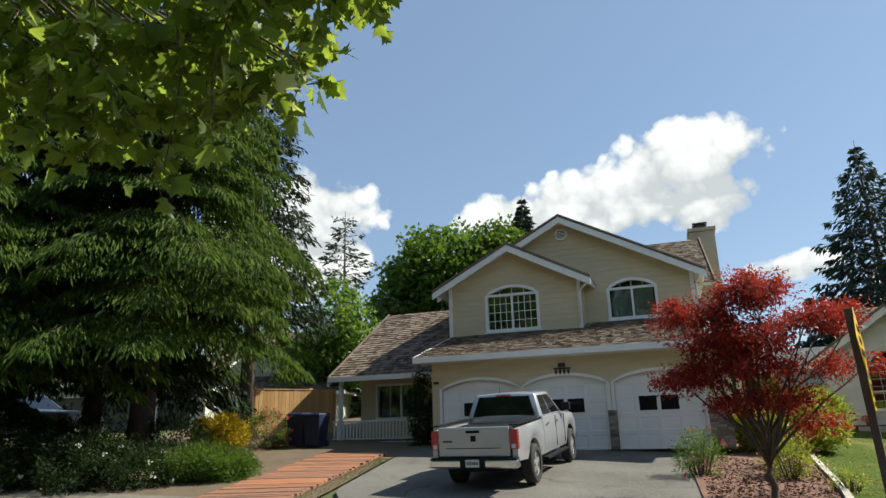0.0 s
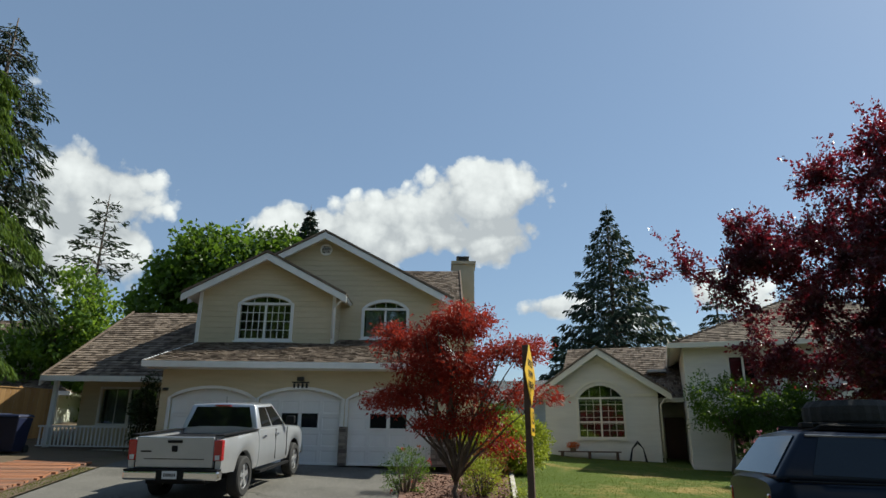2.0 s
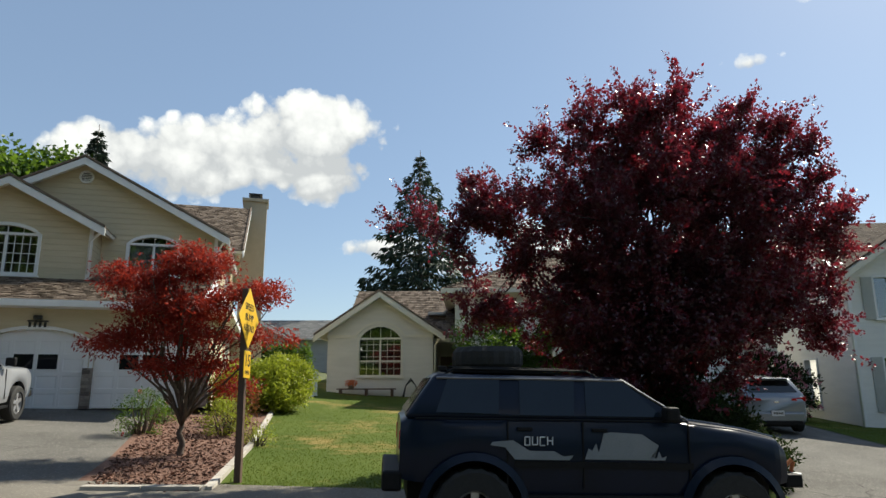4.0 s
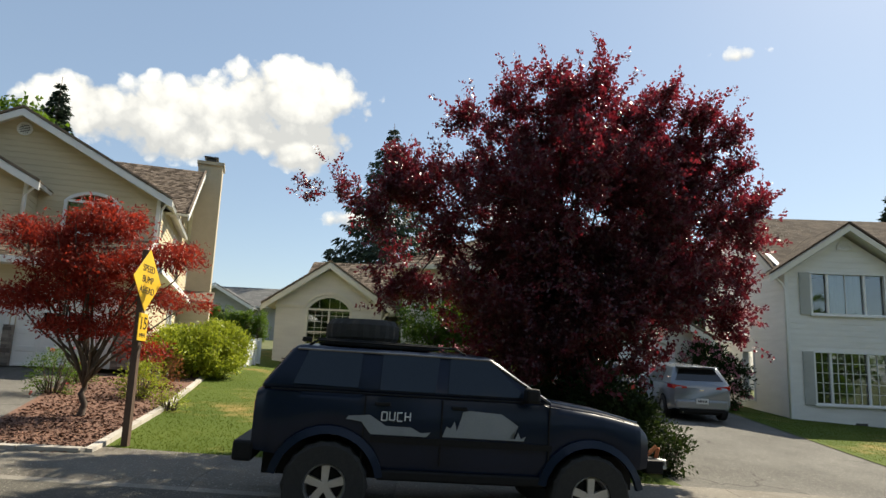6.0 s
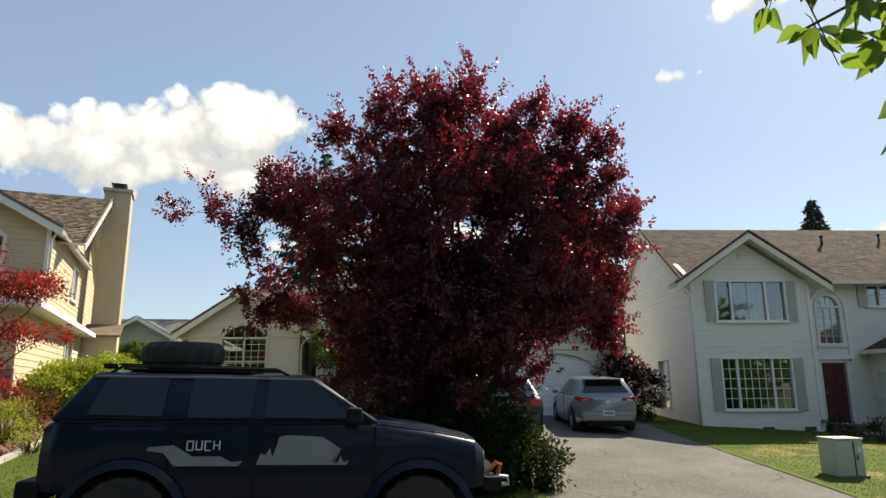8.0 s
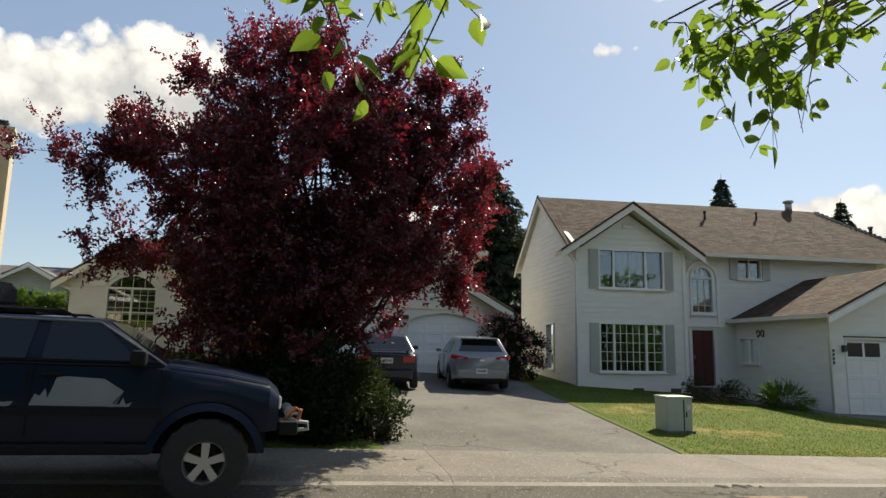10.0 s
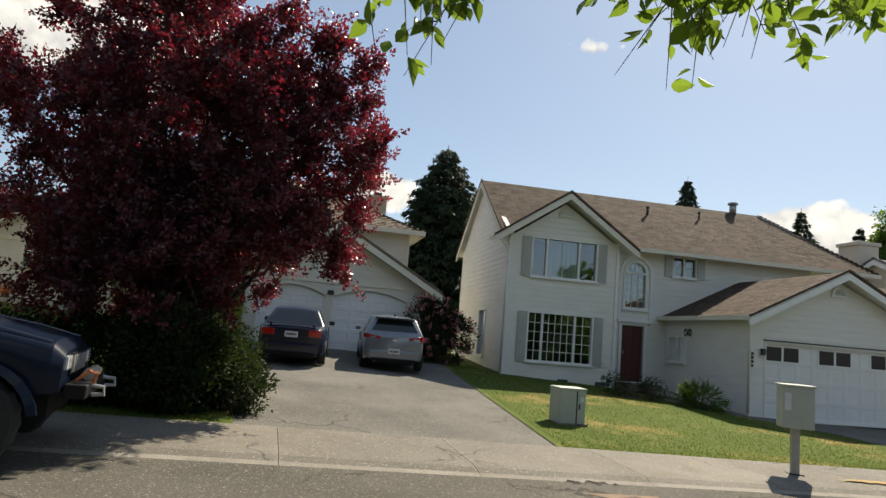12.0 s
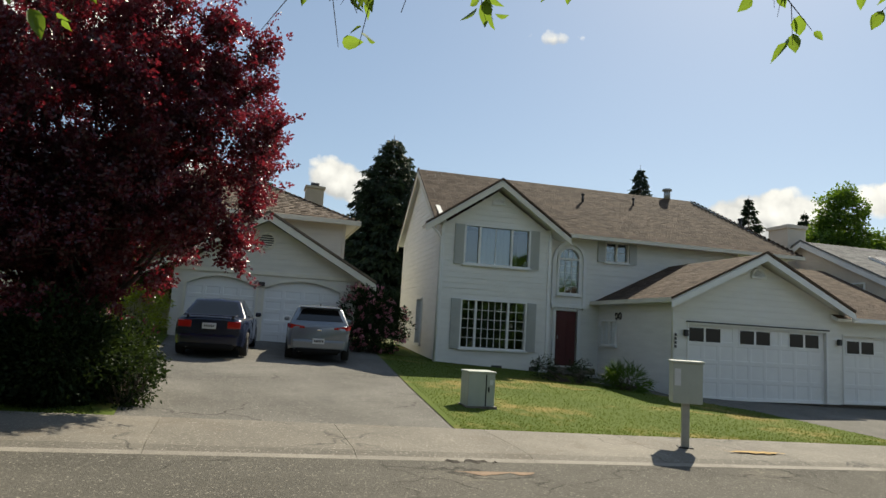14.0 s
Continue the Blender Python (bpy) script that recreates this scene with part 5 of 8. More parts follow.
# ---- plants ----
def mesh_np(name, verts, tris, material, parent=None, label=""):
    """A mesh from arrays; tris may hold any equal-sized faces."""
    me = bpy.data.meshes.new(name)
    k = tris.shape[1]
    me.vertices.add(len(verts))
    me.vertices.foreach_set("co", np.asarray(verts, dtype=np.float32).ravel())
    me.loops.add(tris.size)
    me.loops.foreach_set("vertex_index", tris.astype(np.int32).ravel())
    me.polygons.add(len(tris))
    me.polygons.foreach_set("loop_start", np.arange(0, tris.size, k, dtype=np.int32))
    me.update(calc_edges=True)
    me.validate()
    me.materials.append(material)
    ob = new(name, me)
    if parent:
        ob.parent = parent
    if label:
        ob["label"] = label
    return ob


def unit(a):
    return a / np.maximum(np.linalg.norm(a, axis=1, keepdims=True), 1e-9)


def leaf_mesh(rng, base, aim, length, width, fold=0.25):
    """Folded four-point leaves from base points along aim."""
    n = len(base)
    aim = unit(aim)
    side = unit(np.cross(aim, rng.normal(size=(n, 3))))
    up = np.cross(side, aim)
    L, W = length[:, None], width[:, None]
    mid = base + aim * L * 0.45
    v = np.stack([base, mid + side * W / 2 + up * W * fold, base + aim * L, mid - side * W / 2 + up * W * fold], 1).reshape(-1, 3)
    k = np.arange(n)[:, None] * 4
    return v, np.concatenate([k + [0, 1, 2], k + [0, 2, 3]])


def shaped_leaves(rng, base, aim, length, outline):
    """Flat leaves of a given outline (along, across), slightly cupped."""
    n, m = len(base), len(outline)
    aim = unit(aim)
    side = unit(np.cross(aim, rng.normal(size=(n, 3))))
    up = np.cross(side, aim)
    o = np.array(outline)
    L = length[:, None, None]
    v = base[:, None] + aim[:, None] * o[None, :, :1] * L + side[:, None] * o[None, :, 1:] * L + up[:, None] * (np.abs(o[None, :, 1:]) * 0.35 - o[None, :, :1] ** 2 * 0.15) * L
    k = np.arange(n)[:, None] * m
    tris = np.concatenate([k + [0, i, i + 1] for i in range(1, m - 1)])
    return v.reshape(-1, 3), tris


MAPLE_LEAF = [(0, 0), (0.10, 0.32), (0.22, 0.18), (0.50, 0.55), (0.55, 0.28), (0.74, 0.30), (0.72, 0.16), (1.0, 0.0), (0.72, -0.16), (0.74, -0.30), (0.55, -0.28), (0.50, -0.55), (0.22, -0.18), (0.10, -0.32)]
OVATE_LEAF = [(0, 0), (0.12, 0.20), (0.35, 0.31), (0.62, 0.24), (0.85, 0.09), (1.0, 0.0), (0.85, -0.09), (0.62, -0.24), (0.35, -0.31), (0.12, -0.20)]


def clump_points(rng, blobs, clumps, per, spread, hollow=0.55, flat=0.8):
    """Leaf points in clumps inside a union of ellipsoids, denser to the outside."""
    weights = np.array([b[6] * b[3] * b[4] * b[5] for b in blobs])
    pick = rng.choice(len(blobs), clumps, p=weights / weights.sum())
    b = np.array([x[:6] for x in blobs])[pick]
    d = unit(rng.normal(size=(clumps, 3)))
    r = (hollow + (1 - hollow) * rng.random((clumps, 1)) ** 0.6) * rng.uniform(0.88, 1.06, (clumps, 1))
    mids = b[:, :3] + d * b[:, 3:6] * r
    size = rng.uniform(spread[0], spread[1], clumps)
    off = unit(rng.normal(size=(clumps * per, 3))).reshape(clumps, per, 3) * (rng.random((clumps, per, 1)) ** 0.42) * size[:, None, None] * [1, 1, flat]
    pts = (mids[:, None] + off).reshape(-1, 3)
    out = np.repeat(d, per, 0)
    return mids, pts, out


def shoot_points(rng, blobs, shoots, per, reach, hollow, rise):
    """Leaf points strung along short shoots that grow outward and up from within the blobs."""
    mids, foot, out = clump_points(rng, blobs, shoots // 7, 7, (0.10, 0.30), hollow)
    shoots = len(foot)
    aim = unit(out * 0.8 + rng.normal(size=(shoots, 3)) * 0.55 + [0, 0, rise])
    long = rng.uniform(reach[0], reach[1], (shoots, 1)) * rng.choice([0.7, 1.0, 1.5], (shoots, 1), p=[0.35, 0.5, 0.15])
    t = rng.random((shoots, per, 1)) ** 0.8
    bend = rng.normal(size=(shoots, 1, 3)) * 0.10
    pts = foot[:, None] + aim[:, None] * (t - 0.35) * long[:, None] + bend * t * t + rng.normal(size=(shoots, per, 3)) * 0.045 * (1.2 - 0.6 * t)
    return mids, pts.reshape(-1, 3), np.repeat(aim, per, 0)


def limb(a, b, sag, rng, n=6):
    a, b = Vector(a), Vector(b)
    pts = []
    for i in range(n):
        t = i / (n - 1)
        p = a.lerp(b, t) + Vector((0, 0, sag * math.sin(math.pi * t)))
        if 0 < i < n - 1:
            p += Vector([rng.uniform(-0.05, 0.05) for _ in range(3)]) * (b - a).length
        pts.append(tuple(p))
    return pts


def broad_tree(name, foot, trunk_h, trunk_r, blobs, clumps, per, leaf, spread, mats, label, seed, limbs=14, stems=1, droop=0.3, hollow=0.55, twigs=60, category="tree", lean=(0, 0), rise=None):
    """A tapered trunk with limbs and twigs, and a crown of leaf clumps with gaps. Everything is given in the world, the tree's foot is its origin."""
    rng, rr = np.random.default_rng(seed), random.Random(seed)
    x, y = foot
    z = lie_xy(x, y)
    tree = anchor(name, pose(x, y, z), label, category)
    o = np.array([x, y, z])
    local = [(b[0] - x, b[1] - y, b[2] - z, *b[3:6], b[6] if len(b) > 6 else 1.0) for b in blobs]
    mids, pts, out = clump_points(rng, local, clumps, per, spread, hollow) if rise is None else shoot_points(rng, local, clumps, per, spread, hollow, rise)
    wood = Geo()
    fork = []
    for s in range(stems):
        a = 2 * math.pi * s / max(1, stems) + 0.4
        k = 0.0 if stems == 1 else trunk_r * 1.3
        top = Vector((lean[0] + math.cos(a) * k * 4, lean[1] + math.sin(a) * k * 4, trunk_h))
        base = Vector((math.cos(a) * k, math.sin(a) * k, -0.12))
        wood.tube(limb(base, top, 0.0, rr, 6), [trunk_r * (1.25 - 0.5 * i / 5) for i in range(6)], 9)
        fork.append(top)
    order = list(range(len(mids)))
    rr.shuffle(order)
    limbs_at = []
    for i in order[:limbs]:
        f = rr.choice(fork)
        end = Vector(mids[i])
        pts_l = limb(f - Vector((0, 0, rr.uniform(0, 0.25) * trunk_h)), end, rr.uniform(0.0, 0.25), rr)
        wood.tube(pts_l, [trunk_r * 0.55 * (1 - 0.8 * j / 5) for j in range(6)], 6)
        limbs_at += [Vector(p) for p in pts_l[2:]]
    for i in order[limbs:limbs + twigs]:
        end = Vector(mids[i])
        near = min(limbs_at, key=lambda p: (p - end).length) if limbs_at else fork[0]
        wood.tube(limb(near, end, 0.03, rr, 4), [trunk_r * 0.16, trunk_r * 0.12, trunk_r * 0.08, trunk_r * 0.03], 4)
    part("trunk", wood, mats[0], tree, smooth=True)
    n = len(pts)
    aim = out * 0.7 + rng.normal(size=(n, 3)) * 0.8 - np.array([0, 0, droop])
    length = rng.uniform(*leaf[:2], n)
    if len(leaf) > 3:
        v, f = shaped_leaves(rng, pts, aim, length, leaf[3])
    else:
        v, f = leaf_mesh(rng, pts, aim, length, length * leaf[2])
    crown = mesh_np("crown", v, f, mats[1], tree)
    crown["kind"] = "stuff"
    return tree


def conifer(name, foot, height, radius, mats, label, seed, first=0.08, rows=26, per=9, droop=0.35, sprays=34, spray=(0.25, 0.5), wide=0.22, hang=0.7, trunk_r=0.22, taper=0.85, base_z=None, curl=0.0):
    """Whorls of drooping boughs, each set with hanging sprays."""
    rng, rr = np.random.default_rng(seed), random.Random(seed)
    x, y = foot
    z = lie_xy(x, y) if base_z is None else base_z
    tree = anchor(name, pose(x, y, z), label, "tree")
    wood = Geo()
    wood.tube([(0, 0, -0.2), (0.05, 0, height * 0.4), (0, 0.04, height * 0.75), (0, 0, height)], [trunk_r * 1.2, trunk_r * 0.8, trunk_r * 0.4, 0.02], 9)
    base, aim, size = [], [], []
    for k in range(rows):
        t = (k + rr.uniform(-0.3, 0.3)) / rows
        zz = height * (first + (0.985 - first) * max(0.0, t))
        reach = radius * max(0.03, 1 - max(0, t)) ** taper * rr.uniform(0.85, 1.12)
        count = max(4, int(per * (0.5 + 0.5 * (1 - t))))
        for j in range(count):
            a = 2 * math.pi * (j + rr.random() * 0.9) / count + k * 0.7
            L = reach * rr.uniform(0.72, 1.12)
            d = np.array([math.cos(a), math.sin(a), 0])
            curve = [np.array([0, 0, zz]) + d * L * s + np.array([0, 0, 1]) * (0.12 * L * s - droop * L * s * s + curl * L * s ** 3) for s in (0.0, 0.3, 0.6, 0.85, 1.0)]
            if L > 0.5:
                wood.tube([tuple(c) for c in curve], [0.035 * L / 2 + 0.012, 0.03, 0.02, 0.012, 0.004], 4, False)
            m = max(6, int(sprays * (0.35 + L / radius)))
            s = np.sqrt(rng.random(m)) * 0.95 + 0.05
            p = np.array([0, 0, zz]) + np.outer(s * L, d) + np.outer(0.12 * L * s - droop * L * s ** 2 + curl * L * s ** 3, [0, 0, 1])
            across = np.cross(d, [0, 0, 1])
            off = rng.normal(size=m) * 0.16 * L * (0.35 + 0.65 * np.sin(np.pi * np.clip(s, 0, 1)))
            p = p + np.outer(off, across) + np.outer(-np.abs(off) * 0.35, [0, 0, 1]) + rng.normal(size=(m, 3)) * 0.05
            base.append(p)
            aim.append(np.outer(np.ones(m), d) * 0.55 + np.outer(np.sign(off) * 0.5, across) + rng.normal(size=(m, 3)) * 0.25 - np.array([0, 0, hang]))
            size.append(rng.uniform(spray[0], spray[1], m) * (0.55 + 0.45 * min(1.0, L / radius * 1.4)))
    part("trunk", wood, mats[0], tree, smooth=True)
    base, aim, size = np.concatenate(base), np.concatenate(aim), np.concatenate(size)
    v, f = leaf_mesh(rng, base, aim, size, size * wide, 0.4)
    crown = mesh_np("crown", v, f, mats[1], tree)
    crown["kind"] = "stuff"
    return tree


def shrub(name, x, y, blobs, clumps, per, leaf, mats, label, seed, flowers=None, spread=(0.15, 0.3), category="shrub", shape=None):
    """A bush on stems; blobs are offsets from its foot."""
    rng, rr = np.random.default_rng(seed), random.Random(seed)
    z = lie_xy(x, y)
    bush = anchor(name, pose(x, y, z), label, category)
    local = [(*b[:6], b[6] if len(b) > 6 else 1.0) for b in blobs]
    mids, pts, out = clump_points(rng, local, clumps, per, spread, 0.6)
    pts[:, 2] = np.maximum(pts[:, 2], 0.03)
    wood = Geo()
    for i in range(0, len(mids), max(1, len(mids) // 22)):
        m = mids[i]
        wood.tube(limb((m[0] * 0.25, m[1] * 0.25, -0.05), tuple(m), 0.02, rr, 4), [0.022, 0.016, 0.011, 0.004], 5)
    part("stem", wood, mats[0], bush, smooth=True)
    n = len(pts)
    length = rng.uniform(*leaf[:2], n)
    aim = out + rng.normal(size=(n, 3)) * 0.7 + [0, 0, 0.1]
    v, f = shaped_leaves(rng, pts, aim, length, shape) if shape else leaf_mesh(rng, pts, aim, length, length * leaf[2])
    mesh_np("leaves", v, f, mats[1], bush)["kind"] = "stuff"
    if flowers:
        mat, count, size = flowers
        pick = rng.choice(len(mids), min(count, len(mids)), replace=False)
        p = np.repeat(mids[pick], 14, 0) + rng.normal(size=(len(pick) * 14, 3)) * size * 0.35 + np.repeat(unit(mids[pick] - np.mean(mids, 0)), 14, 0) * spread[1] * 0.5
        L = rng.uniform(0.5, 1.0, len(p)) * size
        v, f = leaf_mesh(rng, p, rng.normal(size=(len(p), 3)) + [0, 0, 0.6], L, L * 0.8)
        mesh_np("blossom", v, f, mat, bush)["kind"] = "stuff"
    return bush


PLUM = foliage("purple_plum_leaf", (0.013, 0.007, 0.013), (0.068, 0.014, 0.025), (0.62, 0.034, 0.060), 0.36, 0.25, (0.18, 0.028, 0.044), 0.6)
RED_MAPLE = foliage("red_maple_leaf", (0.07, 0.010, 0.010), (0.25, 0.035, 0.022), (0.62, 0.06, 0.03), 0.45, 0.42)
CEDAR = foliage("cedar_spray", (0.010, 0.024, 0.006), (0.085, 0.135, 0.026), (0.24, 0.36, 0.05), 0.75, 0.32, gloss=0.1)
DARK_FIR = foliage("dark_fir_needle", (0.008, 0.016, 0.008), (0.030, 0.050, 0.020), (0.06, 0.10, 0.03), 0.6, 0.15)
BLUE_FIR = foliage("blue_green_spruce", (0.012, 0.022, 0.016), (0.038, 0.060, 0.040), (0.07, 0.11, 0.06), 0.6, 0.15)
GREEN = foliage("broad_green_leaf", (0.020, 0.045, 0.008), (0.075, 0.13, 0.020), (0.24, 0.40, 0.03), 0.45, 0.35)
BRIGHT = foliage("fresh_green_leaf", (0.030, 0.068, 0.010), (0.10, 0.175, 0.028), (0.34, 0.50, 0.05), 0.4, 0.44)
VARIEGATED = foliage("variegated_leaf", (0.030, 0.060, 0.010), (0.14, 0.20, 0.040), (0.46, 0.58, 0.07), 0.4, 0.55, (0.75, 0.72, 0.50))
# dark leaves, darkened further in place of the shade under the plum
DARK_LEAF = foliage("dark_leaf_with_shade", (0.007, 0.014, 0.006), (0.024, 0.042, 0.013), (0.07, 0.11, 0.02), 0.6, 0.22, gloss=0.12)
LIME = foliage("lime_shrub_leaf", (0.12, 0.17, 0.018), (0.40, 0.44, 0.045), (0.45, 0.50, 0.05), 0.45, 0.35)
YELLOW = foliage("golden_shrub_leaf", (0.34, 0.26, 0.012), (0.72, 0.56, 0.040), (0.7, 0.5, 0.04), 0.5, 0.3)
RUSTY = foliage("rusty_shrub_leaf", (0.06, 0.03, 0.012), (0.25, 0.09, 0.04), (0.4, 0.15, 0.05), 0.5, 0.3)
PINK = foliage("pink_blossom", (0.30, 0.07, 0.13), (0.62, 0.28, 0.34), (0.7, 0.3, 0.35), 0.6, 0.3)
CORAL = foliage("coral_blossom", (0.35, 0.05, 0.06), (0.55, 0.12, 0.12), (0.6, 0.15, 0.12), 0.6, 0.3)
MAGENTA = foliage("magenta_blossom", (0.40, 0.02, 0.10), (0.65, 0.06, 0.20), (0.7, 0.1, 0.25), 0.6, 0.3)
WHITE_FLOWER = foliage("white_blossom", (0.62, 0.62, 0.55), (0.8, 0.8, 0.74), (0.7, 0.7, 0.6), 0.6, 0.3)
GRASS = foliage("grass_blade", (0.055, 0.082, 0.013), (0.095, 0.122, 0.022), (0.18, 0.24, 0.035), 0.9, 0.40, (0.20, 0.18, 0.06), 0.05, (0.21, 0.155, 0.052))

# the purple-leaved plum by the drive
broad_tree("plum_tree", (12.35, 5.0), 1.5, 0.105,
           [(12.0, 4.6, 4.3, 2.0, 2.0, 2.0, 1.1), (12.1, 4.4, 5.9, 1.5, 1.5, 1.15, 1.3), (13.5, 3.4, 5.7, 0.8, 0.8, 0.85, 1.6), (13.9, 3.2, 4.5, 0.8, 0.8, 1.2, 1.5), (10.8, 5.5, 6.1, 0.85, 0.85, 0.85, 1.5), (10.4, 6.1, 4.7, 1.2, 1.1, 1.2, 1.2),
            (9.4, 6.9, 5.2, 0.75, 0.65, 0.40, 1.6), (8.7, 7.3, 4.7, 0.75, 0.5, 0.26, 1.3), (9.1, 7.1, 4.0, 0.8, 0.55, 0.30, 1.0), (12.0, 4.7, 2.9, 2.2, 2.1, 1.1, 2.0), (10.3, 6.5, 3.2, 1.0, 0.9, 0.75, 1.4), (9.6, 6.9, 3.0, 0.8, 0.7, 0.55, 1.3), (9.7, 6.8, 4.6, 0.7, 0.6, 0.6, 1.2), (14.25, 2.95, 4.1, 0.65, 0.65, 1.1, 1.4), (14.0, 3.0, 5.6, 0.6, 0.6, 0.7, 1.3), (13.8, 3.2, 2.9, 0.7, 0.7, 0.8, 1.6), (11.6, 4.7, 1.75, 1.9, 1.5, 0.6, 1.6)],
           6200, 46, (0.048, 0.088, 0.6), (0.36, 0.66), (DARK_BARK, PLUM),
           "spreading purple-leaved plum tree with dark red foliage", 11, 44, 4, 0.0, 0.3, 320, rise=0.3)
# the red maple in the mulch bed
broad_tree("maple_tree", (4.95, 9.85), 0.75, 0.055,
           [(4.7, 9.8, 3.1, 1.1, 1.0, 0.35, 1.2), (3.95, 10.0, 3.6, 0.75, 0.7, 0.28, 1.6), (5.0, 9.6, 3.95, 0.75, 0.7, 0.30, 1.6), (5.95, 9.4, 3.4, 0.75, 0.7, 0.22, 1.5), (6.15, 9.4, 2.55, 0.7, 0.6, 0.20, 1.5), (3.75, 10.0, 2.45, 0.75, 0.7, 0.22, 1.5), (4.8, 9.8, 2.6, 1.0, 0.9, 0.22, 1.3), (5.0, 9.8, 2.0, 0.95, 0.9, 0.18, 1.3), (5.8, 9.6, 1.6, 0.45, 0.45, 0.16, 1.4)],
           520, 60, (0.05, 0.10, 0.36), (0.14, 0.32), (BARK, RED_MAPLE), "small Japanese maple with bright red leaves", 5, 26, 1, 0.35, 0.2, 160)
# big drooping cedars
conifer("cedar_tree", (-9.3, 15.6), 19.0, 4.4, (DARK_BARK, CEDAR), "tall drooping cedar with hanging green sprays", 21, 0.215, 19, 12, 0.44, 760, (0.10, 0.30), 0.24, 1.3, 0.30, 0.5)
conifer("cedar_tree", (-13.2, 14.0), 17.0, 4.6, (DARK_BARK, CEDAR), "dark drooping cedar beside the first", 22, 0.20, 18, 11, 0.48, 520, (0.11, 0.32), 0.26, 1.2, 0.28, 0.5)
conifer("cedar_tree", (-12.6, 18.6), 16.0, 4.2, (DARK_BARK, DARK_FIR), "dark cedar standing behind the others", 24, 0.19, 19, 11, 0.45, 200, (0.18, 0.45), 0.32, 1.0, 0.26, 0.5)
conifer("cedar_tree", (-17.0, 15.8), 16.0, 4.4, (DARK_BARK, CEDAR), "shaded cedar at the end of the row", 25, 0.17, 18, 11, 0.45, 220, (0.18, 0.45), 0.32, 1.0, 0.26, 0.5)
conifer("fir_tree", (-8.6, 21.5), 15.2, 3.1, (BARK, DARK_FIR), "dark narrow fir behind the cedars", 23, 0.30, 30, 11, 0.30, 60, (0.18, 0.4), 0.25, 0.7, 0.25, 0.6)
# trees behind the houses
conifer("spruce_tree", (35.0, 54.4), 24.6, 8.6, (BARK, BLUE_FIR), "tall open blue-green spruce behind the houses", 31, 0.12, 30, 10, 0.10, 62, (0.5, 1.1), 0.30, 0.55, 0.35, 0.9, curl=0.05)
conifer("fir_tree", (4.5, 57.0), 20.5, 3.0, (BARK, BLUE_FIR), "dark fir top behind the tan roof", 32, 0.2, 32, 10, 0.2, 80, (0.4, 0.8), 0.3, 0.5, 0.25, 0.75)
conifer("pine_tree", (-10.1, 44.6), 15.2, 2.4, (BARK, DARK_FIR), "thin sparse pine on a bare trunk", 33, 0.62, 9, 5, 0.05, 20, (0.3, 0.6), 0.3, 0.2, 0.18, 0.5)
conifer("fir_tree", (36.7, 22.3), 12.8, 4.7, (BARK, DARK_FIR), "dark dense columnar fir beside the white house", 34, 0.03, 46, 15, 0.22, 110, (0.22, 0.5), 0.32, 0.7, 0.25, 0.62)
conifer("fir_tree", (103.0, 34.0), 29.0, 6.0, (BARK, BLUE_FIR), "far fir top over the white roof", 35, 0.4, 46, 7, 0.30, 60, (0.6, 1.3), 0.3, 0.5, 0.3, 0.9)
conifer("fir_tree", (110.5, 20.0), 24.5, 6.0, (BARK, DARK_FIR), "far dark fir behind the garage roof", 36, 0.2, 46, 7, 0.28, 60, (0.6, 1.3), 0.3, 0.5, 0.3, 0.9)
conifer("fir_tree", (118.0, 14.0), 23.0, 5.5, (BARK, DARK_FIR), "far dark fir behind the garage roof", 37, 0.2, 44, 7, 0.28, 60, (0.6, 1.3), 0.3, 0.5, 0.3, 0.9)
conifer("fir_tree", (52.0, 60.0), 20.0, 5.0, (BARK, BLUE_FIR), "blue-green fir behind the cream house", 38, 0.1, 22, 8, 0.12, 40, (0.5, 1.0), 0.3, 0.5, 0.3, 0.9)
broad_tree("maple_tree", (-2.5, 57.0), 9.0, 0.4, [(-2.6, 56.5, 15.5, 5.6, 4.5, 4.6, 1.0), (-6.5, 57, 13.5, 3.6, 3.4, 4.0, 1.0), (1.8, 56.5, 16.8, 3.4, 3.2, 3.4, 1.0), (-2.6, 57, 10.0, 6.0, 4.5, 3.4, 0.7)], 420, 60, (0.35, 0.6, 0.7), (1.1, 2.0), (BARK, GREEN), "large round green maple behind the tan house", 41, 16, 1, 0.2, 0.6, 40)
broad_tree("alder_tree", (-8.0, 33.0), 5.0, 0.16, [(-8.0, 32.6, 7.0, 1.9, 1.7, 3.2, 1.0), (-6.6, 32.4, 6.0, 1.6, 1.5, 2.6, 1.0), (-9.4, 33, 4.8, 1.8, 1.6, 2.4, 1.0)], 190, 60, (0.16, 0.30, 0.65), (0.5, 1.0), (BARK, BRIGHT), "light green alder beside the tan house", 42, 14, 2, 0.25, 0.4, 50)
broad_tree("alder_tree", (-5.2, 36.0), 3.6, 0.14, [(-5.0, 35.6, 4.6, 2.2, 1.8, 2.4, 1.0), (-7.6, 36.0, 4.0, 2.2, 1.8, 2.4, 1.0)], 150, 60, (0.16, 0.30, 0.65), (0.5, 1.0), (BARK, GREEN), "green undergrowth tree behind the fence", 43, 10, 2, 0.25, 0.4, 30)
